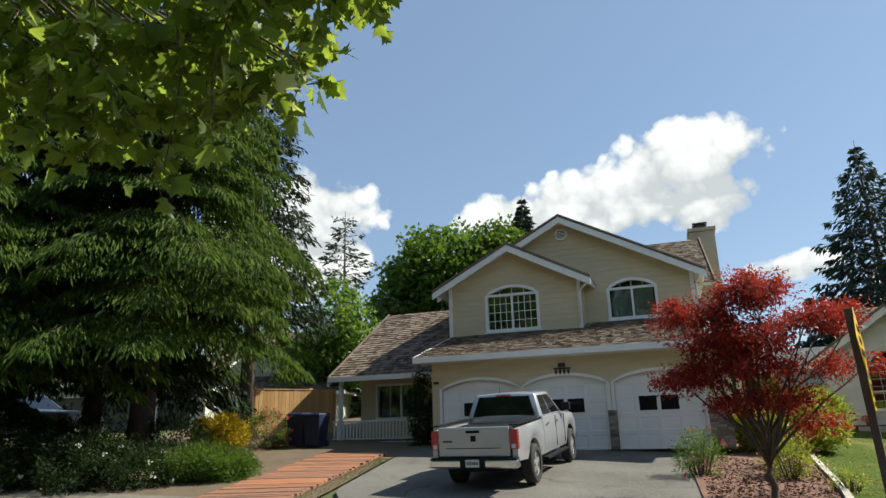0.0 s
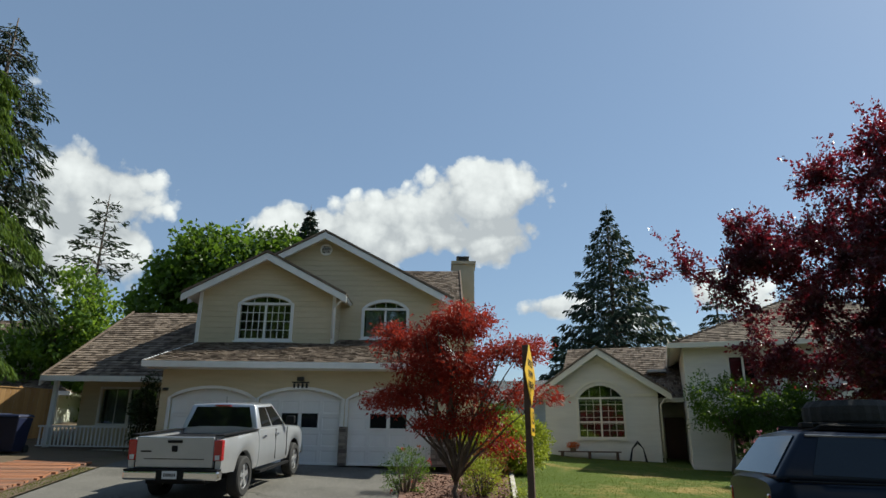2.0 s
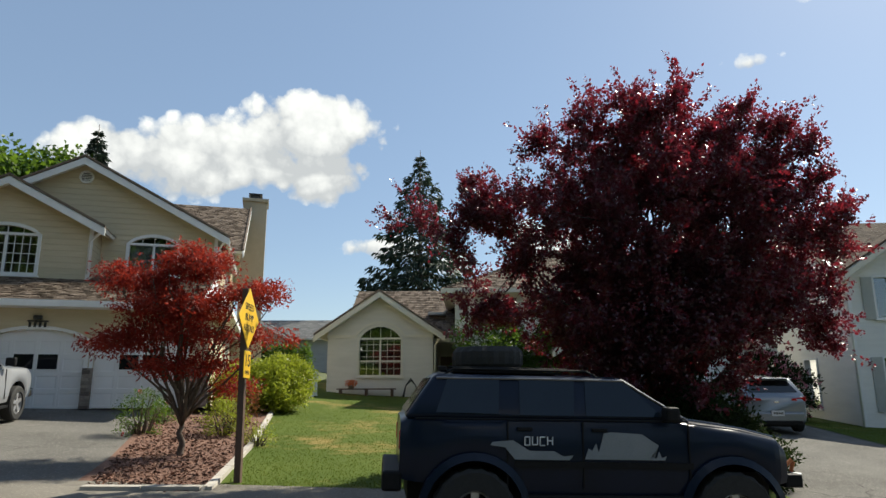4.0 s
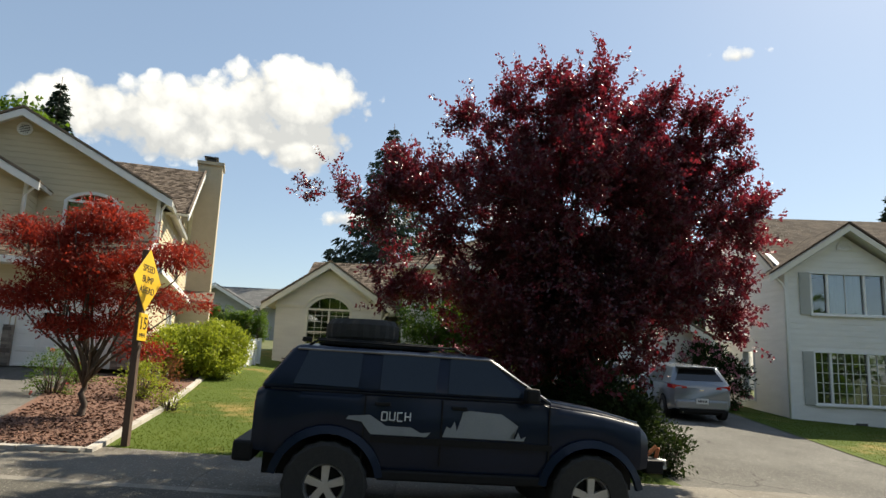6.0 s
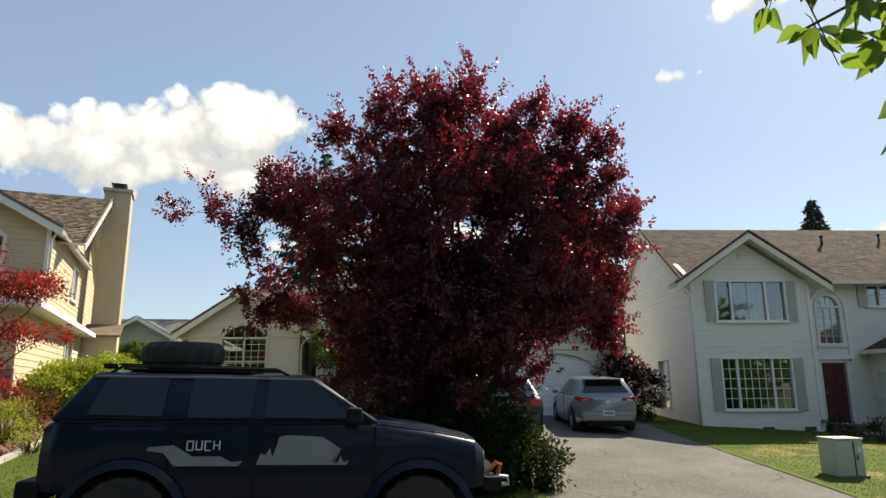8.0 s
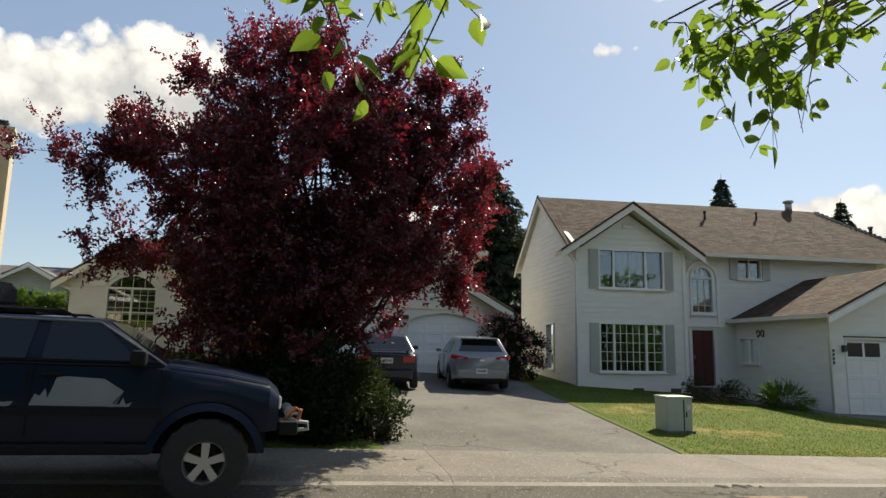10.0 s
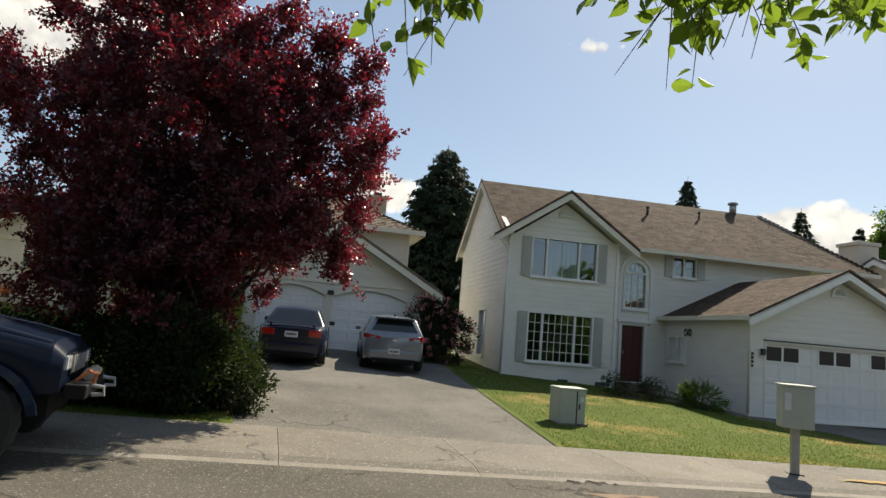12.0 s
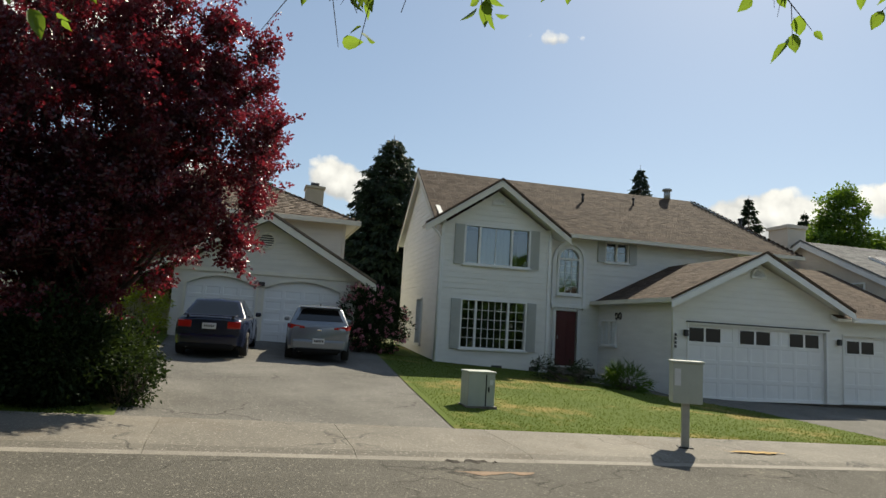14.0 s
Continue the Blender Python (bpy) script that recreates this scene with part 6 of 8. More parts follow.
broad_tree("poplar_tree", (89.0, 5.0), 9.0, 0.35, [(88.6, 5.0, 15.5, 2.4, 2.4, 3.6, 1.2), (88.0, 6.0, 11.5, 4.0, 3.6, 3.0, 1.0), (91.0, 2.5, 12.0, 3.4, 3.4, 2.6, 1.0), (93.0, -1.0, 10.5, 3.6, 3.6, 2.0, 1.0)], 520, 60, (0.22, 0.42, 0.7), (0.6, 1.3), (BARK, GREEN), "distant green tree behind the beige house", 44, 12, 1, 0.2, 0.5, 30)
broad_tree("pear_tree", (16.7, 16.7), 1.7, 0.06, [(16.8, 16.6, 3.0, 1.3, 1.1, 1.1, 1.0), (16.0, 17.1, 3.6, 0.6, 0.5, 0.7, 1.0), (17.9, 16.0, 2.8, 1.3, 1.0, 1.2, 1.0), (19.0, 15.3, 3.0, 1.0, 0.9, 1.2, 1.0)], 300, 55, (0.07, 0.13, 0.5), (0.25, 0.45), (BARK, GREEN), "small light green tree by the cream house", 45, 12, 1, 0.3, 0.4, 30)


def hanging_tree(name, foot, height, crown, bunches, leaf, outline, mats, label, seed, per=26):
    """A street tree over the camera's side: trunk, high crown, and leafy twigs that hang from its outer limbs."""
    rng, rr = np.random.default_rng(seed), random.Random(seed)
    x, y = foot
    z = lie_xy(x, y)
    tree = anchor(name, pose(x, y, z), label, "tree")
    wood = Geo()
    top = Vector((0, 0, height * 0.45))
    wood.tube(limb((0, 0, -0.15), top, 0, rr, 6), [0.19, 0.17, 0.155, 0.14, 0.13, 0.12], 10)
    base, aim, size = [], [], []
    for bx, by, z1, z0, count, spread in bunches:
        start = Vector((bx - x, by - y, z1 - z))
        hub = start + (top - start) * 0.35 + Vector((0, 0, 0.7))
        wood.tube(limb(top, hub, 0.5, rr, 6), [0.075, 0.06, 0.05, 0.04, 0.03, 0.022], 6)
        for i in range(count):
            a, r = rr.uniform(0, 6.28), spread * math.sqrt(rr.random())
            tip = Vector((bx - x + math.cos(a) * r, by - y + math.sin(a) * r, z0 + (z1 - z0) * rr.random() ** 1.5 - z))
            swing = Vector((rr.uniform(-1, 1), rr.uniform(-1, 1), 0)).normalized() * rr.uniform(0.15, 0.45)
            head = Vector((tip.x + swing.x, tip.y + swing.y, max(z1 - z + 0.08, tip.z + 0.2)))
            bow = head.lerp(tip, 0.5) + Vector((rr.uniform(-0.05, 0.05), rr.uniform(-0.05, 0.05), 0.07))
            line_pts = [hub.lerp(head, 0.6) + Vector((0, 0, 0.12)), head, bow, tip]
            wood.tube([tuple(hub)] + [tuple(p) for p in line_pts], [0.012, 0.007, 0.005, 0.003, 0.0012], 5)
            spines = [(line_pts[0], head, head), (head, bow, tip)]
            for k in range(3):
                p = head.lerp(bow, rr.random()) if k else bow.lerp(tip, rr.random() * 0.6)
                q = p + Vector((rr.uniform(-1, 1), rr.uniform(-1, 1), rr.uniform(-1.0, 0.1))).normalized() * rr.uniform(0.08, 0.2)
                wood.tube([tuple(p), tuple(p.lerp(q, 0.5) + Vector((0, 0, 0.015))), tuple(q)], [0.0025, 0.0018, 0.001], 4)
                spines.append((p, p.lerp(q, 0.5), q))
            for k in range(per):
                p0, p1, p2 = spines[k % len(spines)]
                t = rr.random()
                p = p0.lerp(p1, t * 2) if t < 0.5 else p1.lerp(p2, t * 2 - 1)
                side = rng.normal(size=3) * [1, 1, 0.5]
                side /= np.linalg.norm(side) + 1e-6
                base.append(np.array(p) + side * 0.018)
                aim.append(side * 0.8 - np.array([0, 0, 0.75]) + rng.normal(size=3) * 0.25)
                size.append(rr.uniform(*leaf))
    mids, pts, out = clump_points(rng, [(c[0] - x, c[1] - y, c[2] - z, *c[3:6], 1.0) for c in crown], 90, 22, (0.3, 0.6), 0.4)
    base += list(pts)
    aim += list(out + rng.normal(size=(len(pts), 3)) * 0.6 - [0, 0, 0.4])
    size += list(rng.uniform(*leaf, len(pts)) * 1.3)
    for m in mids[::6]:
        wood.tube(limb(top, tuple(m), 0.3, rr, 5), [0.06, 0.045, 0.03, 0.02, 0.008], 5)
    part("trunk", wood, mats[0], tree, smooth=True)
    v, f = shaped_leaves(rng, np.array(base), np.array(aim), np.array(size), outline)
    mesh_np("crown", v, f, mats[1], tree)["kind"] = "stuff"
    return tree


hanging_tree("birch_tree", (11.2, -10.4), 8.5, [(10.6, -9.2, 6.0, 2.6, 2.4, 1.9), (9.6, -7.6, 5.2, 2.2, 1.6, 1.3)],
             [(6.98, -3.70, 2.62, 2.05, 10, 0.13), (6.74, -3.60, 2.75, 2.40, 13, 0.22), (8.82, -4.02, 2.85, 2.39, 18, 0.24), (9.05, -4.45, 2.95, 2.78, 3, 0.2), (9.55, -4.75, 2.90, 2.42, 24, 0.28), (10.1, -5.25, 2.95, 2.62, 12, 0.30), (9.1, -5.0, 3.0, 2.75, 6, 0.4), (11.0, -6.15, 2.90, 2.60, 6, 0.25), (7.6, -4.2, 3.0, 2.72, 5, 0.35)],
             (0.05, 0.105), OVATE_LEAF, (BARK, BRIGHT), "birch with fresh green leaves hanging over the street", 51, 18)
hanging_tree("street_maple", (-5.4, -0.9), 8.0, [(-2.05, 0.39, 3.64, 1.36, 0.88, 0.8), (-4.6, 0.2, 5.4, 2.0, 1.8, 1.6)],
             [(-0.13, -0.49, 2.98, 2.82, 8, 0.18), (-0.45, -0.25, 3.08, 2.88, 7, 0.18), (-0.87, -0.13, 2.88, 2.42, 12, 0.16), (-0.81, 0.09, 3.16, 2.76, 9, 0.18), (-1.21, 0.09, 3.16, 2.66, 12, 0.27), (-1.69, 0.14, 3.12, 2.6, 12, 0.29), (-2.21, 0.23, 3.12, 2.5, 9, 0.32), (-1.17, 0.55, 3.36, 2.88, 10, 0.36), (-1.89, 0.63, 3.36, 2.8, 10, 0.4)],
             (0.06, 0.112), MAPLE_LEAF, (BARK, VARIEGATED), "street maple with cream-edged leaves over the kerb", 52, 32)

# shrubs
shrub("shrub", 12.4, 3.9, [(-0.1, 0.1, 0.55, 0.75, 0.6, 0.6), (-1.3, 0.7, 0.6, 1.0, 0.7, 0.65), (-2.5, 1.3, 0.65, 0.9, 0.7, 0.65), (0.6, 0.8, 0.6, 0.7, 0.7, 0.6), (-0.6, -0.2, 0.8, 0.8, 0.6, 0.8)], 620, 80, (0.05, 0.10, 0.5), (BARK, DARK_LEAF), "leafy hedge under the plum, darkened for its shade", 61, None, (0.2, 0.4), "hedge")
shrub("shrub", 12.75, 3.45, [(0, 0, 0.4, 0.4, 0.4, 0.42)], 40, 50, (0.05, 0.09, 0.45), (BARK, DARK_LEAF), "low dark shrub at the driveway edge", 62, None, (0.15, 0.3))
shrub("shrub", 17.4, 13.5, [(0, 0, 0.75, 0.95, 0.8, 0.75)], 110, 50, (0.05, 0.10, 0.5), (BARK, LIME), "lime green shrub beside the parked cars", 63)
shrub("azalea", 17.0, 12.45, [(0, 0, 0.3, 0.45, 0.4, 0.3), (-0.9, 0.5, 0.28, 0.4, 0.4, 0.28)], 60, 40, (0.03, 0.06, 0.5), (BARK, GREEN), "azalea with magenta flowers", 64, (MAGENTA, 36, 0.06))
shrub("rhododendron", 23.9, 10.2, [(0, 0, 1.15, 1.15, 1.0, 1.15), (0.5, -0.3, 0.9, 1.0, 0.9, 0.9)], 170, 50, (0.09, 0.16, 0.35), (BARK, DARK_LEAF), "large dark rhododendron with faded pink flowers", 65, (PINK, 110, 0.12), (0.2, 0.4))
shrub("rhododendron", 15.2, 13.0, [(0, 0, 0.7, 1.0, 0.8, 0.75)], 80, 50, (0.09, 0.15, 0.35), (BARK, DARK_LEAF), "rhododendron with pink flowers under the plum", 66, (PINK, 40, 0.1), (0.2, 0.4))
shrub("shrub", 8.3, 16.6, [(0, 0, 0.72, 1.3, 1.15, 0.75), (0.8, 0.3, 0.95, 0.9, 0.85, 0.75), (-0.7, -0.1, 0.6, 0.8, 0.8, 0.6)], 420, 75, (0.06, 0.12, 0.5), (BARK, LIME), "round lime green shrub beside the tan house", 67, None, (0.18, 0.34))
shrub("shrub", 6.3, 12.2, [(0, 0, 0.4, 0.55, 0.5, 0.42)], 50, 40, (0.04, 0.08, 0.4), (BARK, LIME), "small yellow-green shrub in the bed", 68)
shrub("rose_bush", 4.6, 12.6, [(0, 0, 0.45, 0.5, 0.45, 0.5)], 46, 34, (0.03, 0.07, 0.5), (BARK, GREEN), "thin rose bush with a few coral blooms", 69, (CORAL, 6, 0.06))
shrub("shrub", 6.9, 13.6, [(0, 0, 0.45, 0.5, 0.5, 0.45)], 46, 36, (0.04, 0.08, 0.4), (BARK, RUSTY), "rust-coloured shrub in the bed", 70)
shrub("shrub", 6.6, 10.6, [(0, 0, 0.22, 0.3, 0.3, 0.25)], 24, 30, (0.03, 0.07, 0.4), (BARK, LIME), "low yellow-green plant on the mulch", 71)
shrub("shrub", 5.2, 14.2, [(0, 0, 0.3, 0.4, 0.4, 0.3)], 30, 36, (0.03, 0.07, 0.4), (BARK, GREEN), "low green plant by the driveway", 72)
shrub("gold_shrub", -8.25, 18.5, [(0, 0, 0.55, 0.85, 0.8, 0.6), (0.35, -0.2, 0.65, 0.5, 0.5, 0.45)], 260, 60, (0.05, 0.10, 0.45), (BARK, YELLOW), "round golden-yellow shrub before the cedars", 73)
shrub("azalea", -6.9, 19.3, [(0, 0, 0.6, 0.8, 0.7, 0.65), (-1.2, 0.4, 0.55, 0.6, 0.6, 0.6)], 110, 46, (0.04, 0.08, 0.5), (BARK, GREEN), "azalea with fading coral and pink flowers", 74, (CORAL, 70, 0.07))
shrub("juniper", -6.6, 13.4, [(0, 0, 0.30, 1.3, 0.9, 0.36), (0.7, -0.2, 0.22, 0.7, 0.6, 0.25)], 260, 80, (0.06, 0.13, 0.2), (BARK, GREEN), "low spreading bright green juniper", 75, None, (0.2, 0.35))
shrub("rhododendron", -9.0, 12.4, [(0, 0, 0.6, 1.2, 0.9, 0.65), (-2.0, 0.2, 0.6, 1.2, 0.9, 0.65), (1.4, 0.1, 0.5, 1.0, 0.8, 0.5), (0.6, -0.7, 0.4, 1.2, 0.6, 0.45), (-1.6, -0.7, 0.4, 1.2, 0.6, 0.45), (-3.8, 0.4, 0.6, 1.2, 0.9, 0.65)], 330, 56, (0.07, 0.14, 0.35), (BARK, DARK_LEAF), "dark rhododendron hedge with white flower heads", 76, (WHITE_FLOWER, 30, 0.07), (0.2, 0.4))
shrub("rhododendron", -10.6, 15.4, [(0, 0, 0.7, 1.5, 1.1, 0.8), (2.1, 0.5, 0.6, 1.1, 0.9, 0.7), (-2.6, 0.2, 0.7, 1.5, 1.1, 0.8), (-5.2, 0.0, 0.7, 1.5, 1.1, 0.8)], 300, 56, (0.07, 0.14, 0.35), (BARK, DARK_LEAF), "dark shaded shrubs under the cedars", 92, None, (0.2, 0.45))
shrub("climber", -1.9, 19.1, [(0, 0, 1.1, 0.42, 0.3, 1.25)], 90, 50, (0.05, 0.10, 0.5), (BARK, DARK_LEAF), "dark green climber at the porch corner", 77)
shrub("shrub", 26.6, 3.2, [(0, 0, 0.35, 0.45, 0.35, 0.35), (-0.6, 0.9, 0.35, 0.4, 0.35, 0.4)], 60, 40, (0.04, 0.09, 0.4), (BARK, DARK_LEAF), "dark green shrub against the white garage wall", 78)
shrub("iris_clump", 27.0, 1.9, [(0, 0, 0.3, 0.35, 0.6, 0.3)], 40, 26, (0.2, 0.42, 0.08), (BARK, GREEN), "clump of upright green iris leaves by the garage", 79)
for i in range(11):
    gx, gy = 12.6 + i * 0.62, 40.6 - i * 0.36
    shrub("arborvitae", gx - 2.0, gy, [(0, 0, 0.8, 0.40, 0.40, 0.85), (0, 0, 1.45, 0.2, 0.2, 0.4)], 60, 36, (0.10, 0.2, 0.3), (BARK, GREEN), "clipped dark arborvitae in a hedge row", 80 + i, None, (0.2, 0.4))["group"] = "hedge row behind the lawn"

# unseen trees added behind the camera close the place and darken reflections
def reflection_trees():
    rng = np.random.default_rng(99)
    blobs = []
    for i in range(22):
        a = radians(145 + i * 6.3)
        d = rng.uniform(26, 32)
        # taller or lower by what the tan and white houses' panes should mirror
        h = rng.uniform(7.0, 9.5) + (4.5 if 205 < math.degrees(a) < 265 else -4.5)
        blobs.append((4 + math.sin(a) * d, -4 + math.cos(a) * d, h * 0.8 - 0.5, 4.2, 4.2, h, 1.0))
    mids, pts, out = clump_points(rng, blobs, 1900, 34, (0.9, 1.8), 0.5)
    L = rng.uniform(0.5, 0.9, len(pts))
    v, f = leaf_mesh(rng, pts, out + rng.normal(size=(len(pts), 3)) * 0.7, L, L * 0.6)
    tagged(mesh_np("backdrop", v, f, GREEN), "unseen green trees added across the street for reflections", "tree line", kind="structure")


reflection_trees()


# ---- vehicles: x ahead, y to the left, z up, standing on the ground between the axles ----
def paint(name, dark, light, rough=0.3, metal=0.0, coat=0.8, grime=None):
    return surface(name, dark, light, 1.4, rough, 0.02, metal, 40, 0.3, coat=coat, stain=grime, spec=0.5 if coat > 0.3 else 0.16)


SILVER = paint("silver_truck_paint", (0.40, 0.41, 0.43), (0.49, 0.50, 0.52), 0.30, 0.45)
NAVY = paint("worn_navy_paint", (0.004, 0.009, 0.021), (0.009, 0.016, 0.036), 0.30, 0.0, 0.12, ((0.010, 0.014, 0.022), 3.0, 0.70))
BARE_GREY = surface("flaked_grey_primer", (0.17, 0.19, 0.21), (0.24, 0.26, 0.28), 5.0, 0.7, 0.1)
BLUE_GREY = paint("blue_grey_car_paint", (0.16, 0.18, 0.21), (0.21, 0.235, 0.265), 0.3, 0.4)
DARK_BLUE = paint("dark_blue_car_paint", (0.005, 0.008, 0.024), (0.009, 0.014, 0.038), 0.25, 0.0, 0.4)
CAR_WHITE = paint("white_truck_paint", (0.60, 0.61, 0.62), (0.70, 0.71, 0.72), 0.35)
CAR_GLASS = surface("tinted_car_glass", (0.006, 0.007, 0.008), (0.010, 0.011, 0.012), 1.0, 0.05, 0.0, spec=0.7)
# dark tint with the blue of reflected sky put into its colour
JEEP_GLASS = surface("tinted_glass_blue_reflection", (0.006, 0.012, 0.022), (0.012, 0.022, 0.034), 1.0, 0.06, 0.0, spec=0.35)
RUBBER = surface("tyre_rubber", (0.012, 0.012, 0.012), (0.03, 0.029, 0.028), 20, 0.85, 0.3)
ALLOY = surface("alloy_wheel", (0.40, 0.40, 0.41), (0.56, 0.56, 0.57), 6, 0.4, 0.02, metal=0.7)
CHROME = surface("chrome_bumper", (0.70, 0.70, 0.71), (0.80, 0.80, 0.81), 4, 0.15, 0.02, metal=1.0)
PLASTIC = surface("black_car_plastic", (0.007, 0.007, 0.008), (0.016, 0.016, 0.017), 20, 0.6, 0.1, spec=0.15)
TAIL_RED = surface("red_tail_lamp", (0.28, 0.006, 0.008), (0.45, 0.015, 0.015), 9, 0.12, 0.02, coat=1.0)
LAMP_CLEAR = surface("clear_lamp_lens", (0.45, 0.46, 0.47), (0.6, 0.61, 0.62), 9, 0.12, 0.02, coat=1.0)
PLATE_MAT = surface("licence_plate", (0.50, 0.52, 0.54), (0.62, 0.64, 0.66), 9, 0.4, 0.02)
# bright metal for thin strips that imitate highlights on the jeep's edges
EDGE_HIGHLIGHT = surface("edge_highlight_metal", (0.10, 0.11, 0.12), (0.22, 0.23, 0.25), 6, 0.3, 0.02, metal=0.8)
RUST = surface("rusty_orange_strap", (0.30, 0.08, 0.03), (0.55, 0.20, 0.08), 12, 0.8, 0.2)


def wheel(car, x, y, r, w, spokes=5, rim_r=0.64, chunky=False):
    """A tyre with its dished rim and spokes; y is the wheel's middle, its outer face looks away from the car."""
    out = 1 if y > 0 else -1
    n = 36
    prof = [(rim_r * r, -w / 2), (0.90 * r, -w / 2), (0.985 * r, -w * 0.40), (r, -w * 0.25), (r, w * 0.25), (0.985 * r, w * 0.40), (0.90 * r, w / 2), (rim_r * r, w / 2), (rim_r * r * 0.96, w * 0.30), (rim_r * r * 0.96, -w * 0.30)]
    g = Geo()
    m = len(prof)
    for i in range(n):
        a = 2 * math.pi * i / n
        for k, (q, s) in enumerate(prof):
            bite = (0.965 if i % 2 and chunky and k in (2, 3, 4, 5) else 1.0)
            g.v.append((x + q * bite * math.cos(a), y + s, r + q * bite * math.sin(a)))
    g.f = [(i * m + k, ((i + 1) % n) * m + k, ((i + 1) % n) * m + (k + 1) % m, i * m + (k + 1) % m) for i in range(n) for k in range(m)]
    tyre = part("wheel", g, RUBBER, car, "black rubber tyre")
    rim = Geo()
    rr, yo = rim_r * r, y + out * w * 0.36
    for i in range(n):
        a, b = 2 * math.pi * i / n, 2 * math.pi * (i + 1) / n
        rim.put([(x + q * math.cos(t), yo + out * d, r + q * math.sin(t)) for t in (a, b) for q, d in ((rr, 0.0), (rr * 0.90, 0.012), (rr * 0.84, -0.10))], [(0, 1, 4, 3), (1, 2, 5, 4)])
    for s in range(spokes):
        a = 2 * math.pi * s / spokes + 0.3
        c, d = Vector((math.cos(a), 0, math.sin(a))), Vector((-math.sin(a), 0, math.cos(a)))
        o = Vector((x, yo, r))
        q0, q1 = rr * 0.16, rr * 0.90
        pts = [o + c * q0 + d * rr * 0.15, o + c * q0 - d * rr * 0.15, o + c * q1 - d * rr * 0.19, o + c * q1 + d * rr * 0.19]
        rim.put([tuple(p + Vector((0, out * 0.004, 0))) for p in pts] + [tuple(p - Vector((0, out * 0.04, 0))) for p in pts], [(0, 1, 2, 3), (7, 6, 5, 4), (0, 4, 5, 1), (1, 5, 6, 2), (2, 6, 7, 3), (3, 7, 4, 0)])
    rim.tube([(x, yo - out * 0.05, r), (x, yo + out * 0.012, r)], rr * 0.24, 16)
    part("rim", rim, ALLOY, tyre)
    part("brake", Geo().tube([(x, yo - out * 0.09, r), (x, yo - out * 0.07, r)], rr * 0.78, 20), PLASTIC, tyre)
    return tyre


def lofted_body(top, half, sill, axles, arch, x0, x1, wheel_r, crown=0.03, roundness=0.06, inner=None):
    """The lower body as ribs along its length: top, half and sill are lines of (x, value); arches are cut over the axles."""
    f = lambda rows, x: float(np.interp(x, [r[0] for r in rows], [r[1] for r in rows]))
    xs = sorted({x0, x1, *np.arange(x0, x1, 0.06).tolist(), *[a + s * arch for a in axles for s in (-1, -0.985, -0.9, 0.9, 0.985, 1)], *[r[0] for r in top]})
    xs = [x for x in xs if x0 <= x <= x1]
    ribs = []
    for x in xs:
        zt, hw, zb = f(top, x), f(half, x), f(sill, x)
        for a in axles:
            if abs(x - a) < arch:
                zb = max(zb, wheel_r + math.sqrt(arch * arch - (x - a) ** 2))
        zb = min(zb, zt - 0.08)
        tall = zt - zb
        half_rib = [(hw * 0.955, zb), (hw * 0.99, zb + tall * 0.18), (hw, zb + tall * 0.5), (hw * 0.985, zb + tall * 0.8), (hw * 0.955, zt - roundness * 0.55), (hw * 0.91, zt - roundness * 0.12)]
        if inner is None:
            half_rib += [(hw * 0.80, zt + crown * 0.4), (hw * 0.4, zt + crown)]
            ribs.append([(x, -y, z) for y, z in half_rib] + [(x, y, z) for y, z in reversed(half_rib)])
        else:
            ribs.append([(x, y, z) for y, z in half_rib + [(hw * 0.90, zt), (inner, zt), (inner, zb)]])
    m = len(ribs[0])
    g = Geo()
    g.v = [p for rib in ribs for p in rib]
    for i in range(len(ribs) - 1):
        for k in range(m - 1):
            g.f.append((i * m + k, (i + 1) * m + k, (i + 1) * m + k + 1, i * m + k + 1))
    g.f += [tuple(range(m)), tuple((len(ribs) - 1) * m + k for k in range(m - 1, -1, -1))]
    if inner is not None:
        for i in range(len(ribs) - 1):
            g.f.append((i * m + m - 1, (i + 1) * m + m - 1, (i + 1) * m, i * m))
    return g


def shade_soft(ob, angle=35):
    ob.data.polygons.foreach_set("use_smooth", [True] * len(ob.data.polygons))
    mod = ob.modifiers.new("edge", "EDGE_SPLIT")
    mod.split_angle = radians(angle)
    return ob


